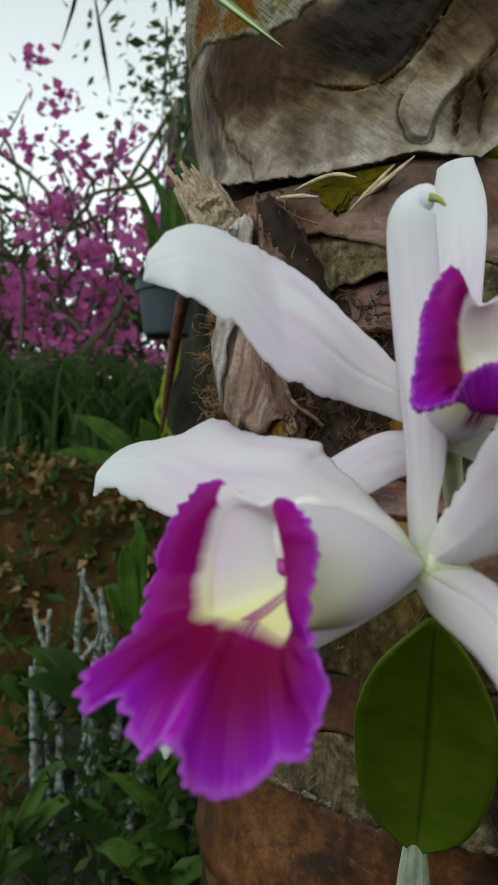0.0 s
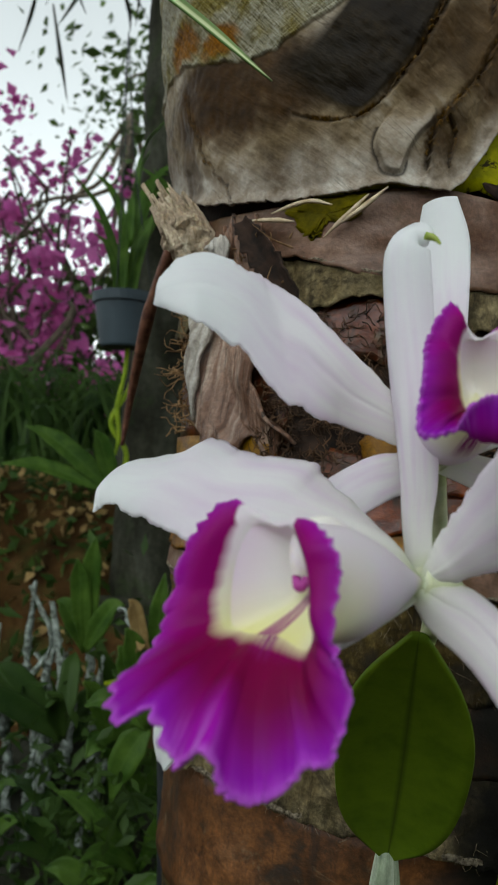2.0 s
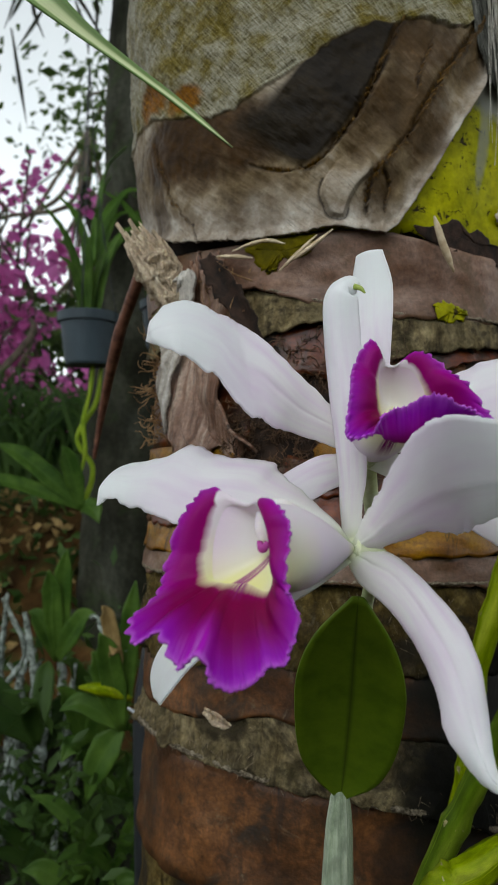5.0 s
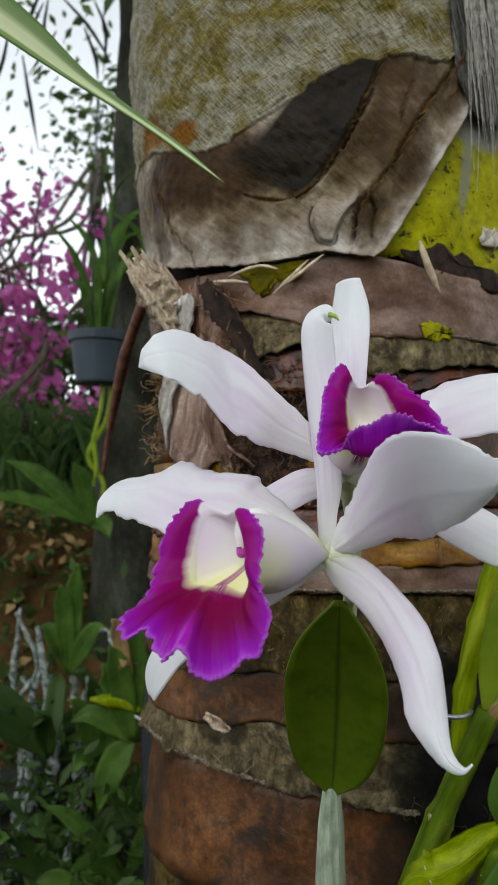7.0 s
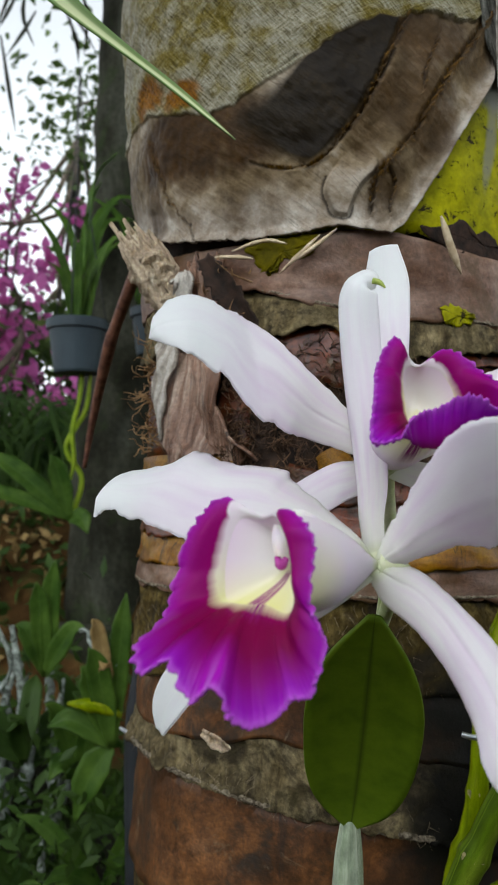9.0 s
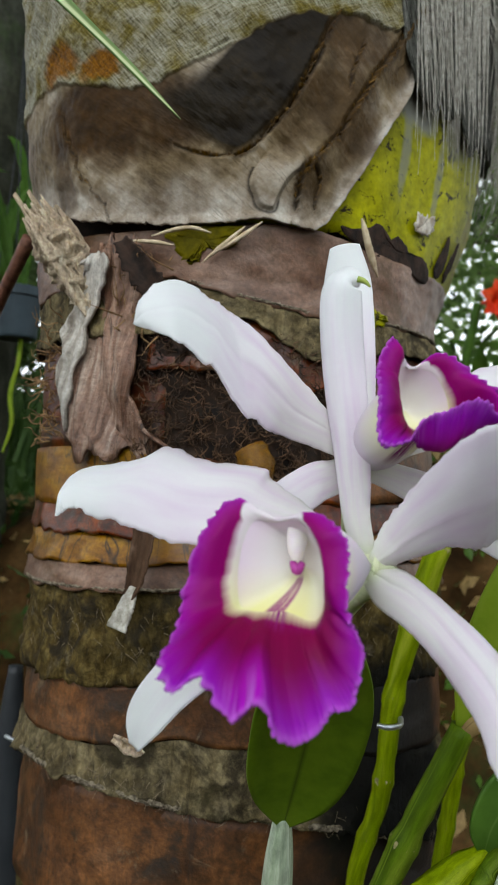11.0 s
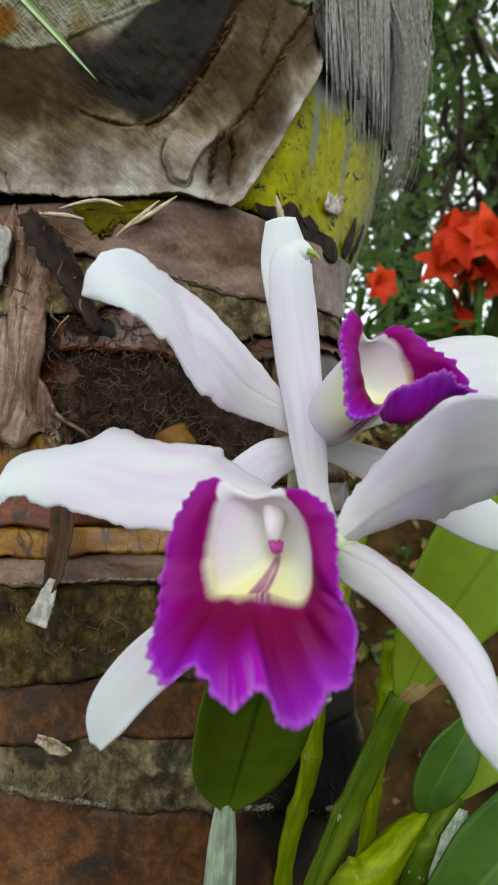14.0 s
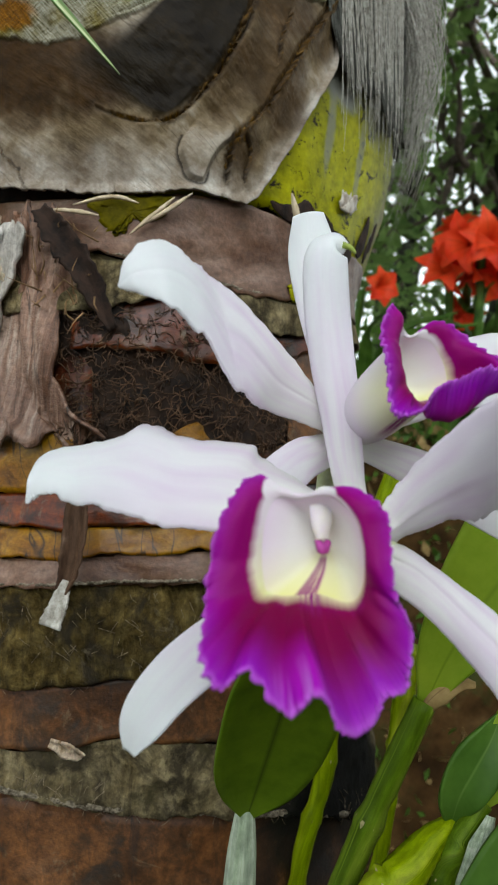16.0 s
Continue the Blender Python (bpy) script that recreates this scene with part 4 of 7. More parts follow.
    tongue = loop_spline(flat_uv([(-17.3, 1.552), (-16.4, 1.5430), (-15.0, 1.5376), (-12.2, 1.5368), (-10.8, 1.5450), (-9, 1.5528), (-5.8, 1.5625), (-8, 1.573), (-14, 1.566)]), 60)
    t_d, _ = to_line(X + 0.0008 * nz2, Z + 0.0008 * nz1, np.vstack([tongue, tongue[:1]]))
    t_in = inside(X + 0.0008 * nz2, Z + 0.0008 * nz1, tongue)
    flap_ = np.where(t_in, soft(t_d, 0, 0.002), 0) * soft(-Z, -1.572, -1.556)
    H = H + 0.0036 * flap_
    gap_shade = np.maximum(gap_shade, np.where(t_in, 0, 1 - soft(t_d, 0.0004, 0.0022)) * (Z < 1.558) * (X < np.radians(-11) * 0.14))
    crust = np.maximum(crust, (1 - soft(scar_d, 0.0003, 0.0018)) * (0.35 + nz2 + nz3).clip(0, 1) * (Z < 1.575) * (X > np.radians(-30) * 0.14))
    blotch = np.zeros_like(Z)
    for x, z, rx, rz, k in ((-0.126, 1.594, 0.044, 0.027, 1.0), (-0.095, 1.588, 0.040, 0.025, 1.0), (0.000, 1.605, 0.022, 0.034, 0.75), (0.010, 1.632, 0.030, 0.022, 0.85), (0.014, 1.590, 0.014, 0.030, 0.7), (-0.020, 1.585, 0.012, 0.022, 0.55), (-0.118, 1.568, 0.016, 0.009, 0.7), (-0.152, 1.566, 0.010, 0.030, 0.7), (0.012, 1.585, 0.014, 0.024, 0.75), (-0.010, 1.556, 0.010, 0.014, 0.6), (0.035, 1.625, 0.02, 0.015, 0.5)):
        q = ((X - x) / rx) ** 2 + ((Z - z) / rz) ** 2 + 0.5 * nz1 + 0.25 * nz2
        blotch = np.maximum(blotch, k * (1 - soft(q, 0.25, 1.25)))
    amber = np.zeros_like(Z)
    for x, z, rx, rz in ((-0.150, 1.630, 0.016, 0.016), (-0.120, 1.618, 0.014, 0.009)):
        q = ((X - x) / rx) ** 2 + ((Z - z) / rz) ** 2 + 0.8 * nz1 + 0.5 * grain_
        amber = np.maximum(amber, 1 - soft(q, 0.2, 1.2))
    hem = np.maximum(1 - soft(Z - low[None] + 0.008 * nz1, 0.001, 0.034 - 0.014 * soft(X, -0.045, 0.0)), 0.40 * flap_)
    H = H + crown * (0.0016 + 0.0006 * grain_ + 0.0014 * nz1 + 0.0003 * nz3) + 0.0022 * (1 - soft(Z - low[None], 0, 0.006))
    R = np.array([[trunk_radius(z) for z in row] for row in Z]) + 0.0055 + H - 0.0065 * soft(-d[None], 52, 98)
    ang = np.radians(d)[None] + 0 * Z
    V = np.stack([CX + R * np.sin(ang), CY - R * np.cos(ang), Z], -1).reshape(-1, 3)
    uv = np.stack([X, Z], -1).reshape(-1, 2)
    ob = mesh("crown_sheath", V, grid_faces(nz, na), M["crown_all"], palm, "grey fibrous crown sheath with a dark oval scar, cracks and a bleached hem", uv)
    for name, chans in (("zone", (scar, crust, crown)), ("wear_shade", (blotch, hem, gap_shade)), ("tint", (amber, amber, amber))):
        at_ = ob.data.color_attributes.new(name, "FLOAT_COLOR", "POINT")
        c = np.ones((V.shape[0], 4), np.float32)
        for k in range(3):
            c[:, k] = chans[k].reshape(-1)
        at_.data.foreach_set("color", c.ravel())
    return P(solid(ob, 0.002))


crown_sheath()
P(patch("scratch", palm, M["pale"], [(26.2, 1.5440), (29.5, 1.5425), (33.6, 1.5462), (34.2, 1.5535), (30, 1.5540), (27, 1.5520)], 0.0034, thick=0.0005, rings=4, n=30, wob=0.0002, seed=8, label="small pale scratch in the green skin"))
P(patch("blotch", palm, M["yellow"], [(9, 1.4905), (12, 1.4925), (15.5, 1.4912), (18.3, 1.4880), (16.5, 1.4835), (13, 1.4808), (10, 1.4840)], 0.0062, thick=0.0006, rings=5, n=40, wob=0.0006, seed=9, label="yellow-green skin spot"))
P(patch("blotch", palm, M["olive"], [(-36, 1.5275), (-28, 1.5285), (-20, 1.5290), (-19, 1.5240), (-22, 1.5165), (-26, 1.5175), (-30, 1.5095), (-33, 1.5180)], 0.0042, thick=0.0004, rings=6, n=60, wob=0.0003, seed=29, label="yellow-green skin under the hem"))
for k, line in enumerate(([(44.5, 1.551), (42.2, 1.540), (39.8, 1.530), (41.5, 1.5235), (45.0, 1.528), (46.0, 1.540)], [(51.5, 1.552), (49.0, 1.540), (47.0, 1.529), (48.6, 1.524), (51.0, 1.535)], [(4, 1.5345), (10, 1.5345), (15, 1.5405), (17.5, 1.5325), (22, 1.5365), (27, 1.5300), (33, 1.5300), (37, 1.5240), (36, 1.5165), (28, 1.5190), (18, 1.5215), (8, 1.5265)])):
    P(patch("blotch", palm, M["core"], line, 0.0014 + 0.0003 * k, thick=0.0004, rings=6, n=70, wob=0.0003, seed=19 + k, jag=0.15, label="dark rotting edge of the green skin"))

# pale splinters
for rows, rr in (([(-18, 1.5275), (-22, 1.519), (-27, 1.509)], 0.0011), ([(-14.5, 1.530), (-19.5, 1.521), (-25.5, 1.5125)], 0.0013), ([(7.5, 1.538), (10, 1.524), (13.5, 1.509)], 0.0022), ([(-38, 1.524), (-30, 1.527), (-25, 1.524)], 0.0012), ([(-44, 1.523), (-38, 1.521), (-33, 1.5185)], 0.0011)):
    P(ridge("splinter", palm, M["twig"], rows, 0.0085, rr, 16, 0.03, int(rr * 1e5), label="pale dry splinter"))

# fibre net hanging from above over the green skin
P(shell("fibre_net", palm, M["net"], 13.5, 130, lambda d: float(np.interp(d, [13.5, 15, 17, 20, 26, 36, 42, 46, 60, 130], [1.70, 1.655, 1.625, 1.618, 1.613, 1.612, 1.604, 1.606, 1.62, 1.64])), level(1.95), 0.0085, 0.008, 150, 30, 0.0016, 0.006, 31, label="grey woven fibre net"))
strands = []
for k in range(1500):
    d0 = 15 + 78 * RNG.rand()
    z0 = 1.69 + 0.16 * RNG.rand()
    ln = 0.05 + 0.08 * RNG.rand()
    off = 0.008 + 0.006 * RNG.rand()
    bow = (0.004 + 0.022 * RNG.rand()) * (d0 > 45)
    pts = [on_trunk(d0 + 5 * s + 3 * RNG.randn() * 0.3, z0 - ln * s, trunk_radius(z0 - ln * s) + swell(d0, z0) + off + bow * math.sin(s * 2.6)) for s in (0, 0.33, 0.66, 1.0)]
    strands.append(tube(pts, [0.00035, 0.00030, 0.00012], 3, 8, False))
tagged(P(mesh("fibre_fringe", *join(strands)[:2], M["fibre"], palm, "loose grey hanging fibres")), kind="stuff")

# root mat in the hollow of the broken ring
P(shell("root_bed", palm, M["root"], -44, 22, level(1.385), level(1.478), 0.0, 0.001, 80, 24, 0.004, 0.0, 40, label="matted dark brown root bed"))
roots = []
for k in range(900):
    d = -43 + 52 * RNG.rand() ** 1.1
    z = 1.388 + (0.085 - 0.02 * max(0, (d + 15) / 30)) * RNG.rand()
    hd = RNG.rand() * 6.28
    pts = []
    for s in range(5):
        pts.append(on_trunk(d, z, trunk_radius(z) + 0.001 + 0.006 * RNG.rand()))
        hd += RNG.randn() * 0.9
        d += math.cos(hd) * 1.4
        z += math.sin(hd) * 0.0034
    roots.append(tube(pts, [0.00040, 0.00030, 0.00010], 3, 9, False))
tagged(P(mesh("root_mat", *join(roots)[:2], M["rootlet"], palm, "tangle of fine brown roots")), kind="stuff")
# fibres of the pale and brown rings
fib = []
for k in range(500):
    d = -88 + 150 * RNG.rand()
    top = RNG.rand() < 0.45
    z = EDGE_A(d) + 0.016 * RNG.rand() if top else EDGE_C(d) + 0.045 * RNG.rand()
    r = trunk_radius(z) + (0.0072 if top else 0.0042)
    lean = RNG.randn() * 1.6
    ln = 0.002 + 0.004 * RNG.rand()
    pts = [on_trunk(d + lean * s + RNG.randn() * 0.2 * s, z - ln * s, r + 0.0012 * s * RNG.rand()) for s in (0, 0.5, 1)]
    fib.append(tube(pts, [0.0002, 0.00015, 0.00008], 3, 5, False))
tagged(P(mesh("ring_fuzz", *join(fib)[:2], M["fuzz_fibre"], palm, "short brown fibres on the rings")), kind="stuff")

# the dried leaf base on the side: folded pink-brown sheath, pale edge and a frayed grey stub
STRIP_L = lambda z: float(np.interp(z, [1.4126, 1.46, 1.506, 1.519], [-61, -63.5, -60, -54]))
STRIP_R = lambda z: float(np.interp(z, [1.408, 1.416, 1.4350, 1.4644, 1.5007, 1.519], [-34, -38, -42, -42, -38, -42]))


def strip(name, a, b, mat, lift, seed, label, low=1.412, high=1.522, fold=0.006):
    v, uv = [], []
    for i in range(26):
        z = low + (high - low) * i / 25
        l = STRIP_L(z) + 3.5 * noise.noise((z * 70, seed, 1)) + 1.5 * noise.noise((z * 260, seed, 2))
        r = STRIP_R(z) + 4.0 * noise.noise((z * 60, seed, 3)) + 2.0 * noise.noise((z * 240, seed, 4))
        for j in range(26):
            s = a + ((b if b > 0.5 else 0.06 + 0.5 * i / 25) - a) * j / 25
            d = l + (r - l) * s
            rr = trunk_radius(z) + lift + fold * math.sin(s * 7 + z * 40) + 0.003 * noise.noise((s * 9, z * 30, seed))
            zz = z + (0.010 * noise.noise((s * 6, seed, 9)) + 0.006 * noise.noise((s * 22, seed, 8))) * abs(2 * i / 25 - 1) ** 3
            v.append(on_trunk(d, zz, rr))
            uv.append((radians(d) * 0.14, zz))
    return P(solid(mesh(name, v, grid_faces(26, 26), mat, palm, label, uv), 0.0018))


strip("dry_sheath", 0.02, 1.0, M["strip"], 0.008, 1, "folded pink-brown dry leaf base", 1.407, 1.522, 0.0032)
strip("dry_sheath", 0.0, 0.30, M["pale_strip"], 0.0125, 5, "bleached grey strip of the dry leaf base", 1.424, 1.516, 0.002)


def chunk(name, parent, pts, radii, mat, label, seed=0, sides=14, n=26, rough=0.25, squash=1.0):
    """A rough, broken piece: a tapered bar with a torn skin."""
    v, f, uv = tube(pts, radii, sides, n)
    c = spline(pts, n)
    out = []
    for i, q in enumerate(v):
        m = c[min(i // sides, n - 1)]
        k = 1 + rough * noise.noise(Vector(q) * 160 + Vector((seed, 0, 0))) + rough * noise.noise(Vector(q) * 420)
        out.append(m + (np.array(q) - m) * k)
    return mesh(name, out, f, mat, parent, label, uv)


stub = []
for k in range(46):
    o = RNG.randn(3) * (0.0055, 0.005, 0.004)
    e = 0.1 + 1.1 * RNG.rand()
    a, b = np.array((0.010, 0.398, 1.474)), np.array((-0.012, 0.400, 1.510))
    c, g = np.array((-0.022, 0.402, 1.526)), np.array((-0.036, 0.405, 1.546))
    stub.append(blade([a + o * 0.6, b + o, c + o * 1.1, c + o * 1.2 + (g - c) * e], [(0.002, 0.002), (0.0034, 0.003), (0.0030, 0.0026), (0.0003, 0.0004)], [(-0.2 + 0.5 * RNG.randn(), -0.9, 0.3 * RNG.randn())], 0.3, 22, 5, 0.001, 4, k, 0.3, jag=0.2))
sv, sf, su = join(stub)
P(solid(mesh("leaf_stub", sv, sf, M["stub"], palm, "frayed pale grey stub of a broken leaf stalk", su), 0.0012))
P(chunk("leaf_stub", palm, [(0.012, 0.398, 1.476), (-0.002, 0.397, 1.496), (-0.014, 0.399, 1.514), (-0.024, 0.402, 1.529), (-0.031, 0.404, 1.539)], [0.004, 0.0085, 0.0115, 0.0120, 0.007], M["stub"], "crumbling pale heart of the leaf stub", 15, 26, 60, 0.42))
P(chunk("leaf_stub", palm, [(-0.006, 0.398, 1.519), (0.012, 0.380, 1.5225), (0.030, 0.362, 1.523)], [0.002, 0.0028, 0.0012], M["pale"], "pale torn edge of the leaf base", 5))
v, f, uv = blade([on_trunk(-44, 1.522, trunk_radius(1.522) + 0.013), on_trunk(-40, 1.506, trunk_radius(1.506) + 0.015), on_trunk(-35, 1.486, trunk_radius(1.486) + 0.013), on_trunk(-31, 1.462, trunk_radius(1.462) + 0.008)], [(0.0030, 0.0040), (0.0075, 0.0060), (0.0062, 0.0058), (0.0030, 0.0022)], [(-0.5, -0.85, 0.1)], 0.4, 40, 15, 0.0020, 5, 7, 0.3, jag=0.28)
P(solid(mesh("dark_shred", v, f, M["core"], palm, "black torn shred of sheath", uv), 0.0012))
hair = []
for k in range(26):
    b = on_trunk(-46 + 14 * RNG.rand(), 1.515 - 0.05 * RNG.rand(), trunk_radius(1.50) + 0.012)
    d = np.array((RNG.randn() * 0.5 - 0.2, -0.5, 0.4 + RNG.randn() * 0.8)) * (0.006 + 0.010 * RNG.rand())
    hair.append(tube([b, b + d * 0.5 + RNG.randn(3) * 0.001, b + d], [0.0006, 0.0004, 0.0001], 4, 7, False))
for k in range(70):
    z0 = 1.415 + 0.075 * RNG.rand()
    b = on_trunk(-68 - 14 * RNG.rand(), z0, trunk_radius(z0) + 0.003)
    pts, hd = [b], unit(np.array((-0.8, -0.3, 0.2)) + 0.8 * RNG.randn(3))
    for q in range(5):
        hd = unit(hd + 0.75 * RNG.randn(3))
        pts.append(pts[-1] + hd * 0.0042)
    hair.append(tube(pts, [0.0005, 0.0004, 0.0002], 4, 16, False))
tagged(P(mesh("torn_fibre", *join(hair)[:2], M["strawfibre"], palm, "curly straw-brown fibres of the broken leaf base")), kind="stuff")
def shred(mid, widths, mat, label, seed, face=(-0.5, -0.85, 0.1), cup=0.5):
    v, f, uv = blade(mid, widths, [face], cup, 30, 9, 0.0010, 3, seed, 0.3, jag=0.15)
    return P(solid(mesh("shred", v, f, mat, palm, label, [(0.03 * b, 0.03 * a) for a, b in uv]), 0.0012))


shred([(0.022, 0.348, 1.378), (0.0195, 0.345, 1.362), (0.016, 0.343, 1.346), (0.012, 0.342, 1.335)], [(0.0045, 0.0045), (0.0055, 0.005), (0.0045, 0.004), (0.002, 0.002)], M["brown"], "curled dark strip of bark", 8)
shred([(0.0145, 0.342, 1.341), (0.011, 0.341, 1.332), (0.006, 0.3405, 1.3205)], [(0.0018, 0.0018), (0.0035, 0.0035), (0.0048, 0.0048)], M["fibre"], "grey frayed end of the bark strip", 9, cup=0.2)
shred([(0.005, 0.338, 1.269), (0.011, 0.332, 1.266), (0.018, 0.331, 1.262)], [(0.0012, 0.0012), (0.0035, 0.003), (0.001, 0.001)], M["stub"], "pale loose bark chip", 10)
P(chunk("mould_cup", palm, [(0.072, 0.336, 1.412), (0.076, 0.333, 1.402), (0.078, 0.333, 1.392)], [0.008, 0.010, 0.006], M["amber"], "yellow-brown knob of broken sheath", 11, 14, 14, 0.2))

# ---- the orchid in flower ----
F1 = np.array([0.0338, 0.1421, 1.3759])          # where the parts of the front flower meet
RIGHT, FRONT, UP = np.array([0.78, -0.62, 0]), np.array([-0.62, -0.78, 0]), np.array([0, 0, 1.0])
F2 = np.array([0.0468, 0.1707, 1.4017])          # the same of the flower behind it
orchid = tagged(empty("orchid", (0.09, 0.30, 1.12)), "white orchid with two magenta-lipped flowers, tied to the palm", "orchid")


def one(p):
    return F1 + p[0] * RIGHT + p[1] * FRONT + p[2] * UP


def two(p):
    return F2 + np.array(p, float)


def petal(flower, name, place, mid, widths, face, cup, ruffle=0.0008, waves=7, seed=0, label="", nu=64, nv=25, jag=0.0, fold=0.0, thick=0.0007):
    v, f, uv = blade([place(q) for q in mid], widths, face, cup, nu, nv, ruffle, waves, seed, fold, jag=jag)
    return keep(solid(mesh(name, v, f, M["petal"], flower, label, uv), thick, 0.0))


def near(p):
    """Millimetres from the heart of the front flower to a place."""
    return F1 + 0.001 * np.array(p, float)


def sheet(flower, name, edge_a, edge_b, face, bow, label="", seed=0, ruffle=0.0006, nu=110, nv=31, rib=0.00022, thick=0.0007, curl=0.0):
    """A petal between its two margins, which run from the base to the tip: bowed to its front, with a sunken midrib and an uneven, waved edge."""
    a, b = (spline([near(q) for q in e], nu) for e in (edge_a, edge_b))
    f0 = unit(face)
    v, uv = [], []
    for i in range(nu):
        u = i / (nu - 1)
        side = b[i] - a[i]
        wide = np.linalg.norm(side)
        t = unit((a[min(i + 1, nu - 1)] + b[min(i + 1, nu - 1)]) - (a[max(i - 1, 0)] + b[max(i - 1, 0)]))
        n = np.cross(unit(side), t)
        n = unit(n if n @ f0 > 0 else -n)
        for j in range(nv):
            s = j / (nv - 1)
            edge = abs(2 * s - 1)
            k = 0.0 if s < 0.5 else 4.0
            wave = noise.noise((u * 7, k, seed + 0.5)) + 0.7 * noise.noise((u * 19, k, seed + 7.5))
            fine = noise.noise((u * 40, k, seed + 3.5)) + 0.6 * noise.noise((u * 90, k, seed + 9.5))
            lift = bow * 0.001 * (1 - edge ** 2.4) * min(1, wide / 0.008) - rib * math.exp(-(edge / 0.10) ** 2) * min(1, 4 * (1 - u))
            lift += ruffle * wave * edge ** 4 * min(1, wide / 0.006) + curl * 0.001 * edge ** 5
            lift += 0.0005 * noise.noise((u * 5, s * 3, seed + 2.5)) * min(1, wide / 0.008)
            q = a[i] * (1 - s) + b[i] * s + n * lift
            q = q + unit(side) * (2 * s - 1) * edge ** 6 * 0.7 * ruffle * fine * min(1, wide / 0.006)
            v.append(q)
            uv.append((u, s))
    return keep(solid(mesh(name, v, grid_faces(nu, nv), M["petal"], flower, label, uv), thick, 0.0))


def lip(flower, place, base, tube_ring, throat, rim, label, ruffle=0.0007, n=480, sag=None, frills=25, bell=0.0022):
    """A trumpet: stalk end, tube, throat and flared rim, joined by smooth curves, with a frilled edge."""
    th, rm, tb = (loop_spline([place(q) for q in ring], n) for ring in (throat, rim, tube_ring))
    b0 = np.array([place(base)] * n) + 0.12 * (tb - tb.mean(0))
    v, uv = [], []
    rows = 76
    for i in range(rows):
        s = i / (rows - 1)
        for k in range(n):
            if s < 0.63:
                q = spline_point((b0[k], tb[k], th[k], th[k] * 0.75 + rm[k] * 0.25), s / 0.63)
            else:
                u = (s - 0.63) / 0.37
                out = unit(rm[k] - th[k])
                q = th[k] * (1 - u) + rm[k] * u
                size = np.linalg.norm(rm[k] - th[k])
                fr = min(1.0, size / 0.008)
                q = q + AXIS(flower) * bell * min(1.0, size / 0.010) * math.sin(math.pi * u ** 0.8)
                if sag:
                    q = q - UP * sag(k / n) * math.sin(math.pi * u) ** 1.2
                a = k / n * 2 * math.pi
                ca, sa = math.cos(a), math.sin(a)
                # broad soft folds over the blade, then fine frills at the margin
                fold_ = noise.noise((ca * 3.2, sa * 3.2, 8 + 0.6 * u)) + 0.3 * noise.noise((ca * 6, sa * 6, 2 + 2.0 * u))
                w = 1.3 * noise.noise((ca * 11, sa * 11, 2)) + 0.9 * noise.noise((ca * 24, sa * 24, 5))
                turn = a * frills + 6 * noise.noise((ca * 4, sa * 4, 3))
                lobe = abs(math.sin(turn)) ** 0.6 - 0.6 + 0.5 * noise.noise((ca * 30, sa * 30, 4))
                q = q + AXIS(flower) * fr * (0.0022 * fold_ * math.sin(math.pi * min(1, 0.85 * u)) + ruffle * (1.1 * w * u ** 9 + 0.9 * math.sin(2 * turn) * u ** 16))
                q = q + out * ruffle * fr * lobe * u ** 10
            v.append(q)
            uv.append((k / n, s))
    # a seam, so that the uv runs once round
    nv = n + 1
    vv, uu = [], []
    for i in range(rows):
        vv += v[i * n:(i + 1) * n] + [v[i * n]]
        uu += uv[i * n:(i + 1) * n] + [(1.0, uv[i * n][1])]
    ob = mesh("lip", vv, grid_faces(rows, nv), M["lip"], flower, label, uu)
    bm = bmesh.new()
    bm.from_mesh(ob.data)
    bmesh.ops.remove_doubles(bm, verts=bm.verts, dist=1e-6)
    bm.to_mesh(ob.data)
    bm.free()
    return keep(solid(ob, 0.0006, 0.0))


def throat(parent, place, ring, deep, size, axis, label, n=120, rows=22):
    """The funnel inside the lip: from its mouth in to a narrow end, bowed like a bowl."""
    th = loop_spline([place(q) for q in ring], n)
    c = np.array(place(deep))
    m = th.mean(0)
    v, uv = [], []
    for i in range(rows):
        s = i / (rows - 1)
        for k in range(n + 1):
            q = th[k % n]
            end = c + (q - m) * size
            p = q * (1 - s) + end * s - axis * 0.0030 * math.sin(math.pi * s) ** 0.9 + (m - q) * 0.03
            v.append(p)
            uv.append((k / n, s))
    return keep(mesh("throat", v, grid_faces(rows, n + 1), M["throat"], parent, label, uv))


def spline_point(p, u):
    """A point on the smooth curve through the first three of p; the fourth only steers its end."""
    a, b, c, d = (np.array(x) for x in p)
    if u < 0.5:
        t, (w, x, y, z) = u / 0.5, (2 * a - b, a, b, c)
    else:
        t, (w, x, y, z) = (u - 0.5) / 0.5, (a, b, c, d)
    return 0.5 * (2 * x + (y - w) * t + (2 * w - 5 * x + 4 * y - z) * t * t + (3 * x - w - 3 * y + z) * t ** 3)


AXES = {}


def AXIS(flower):
    return AXES[flower.name]


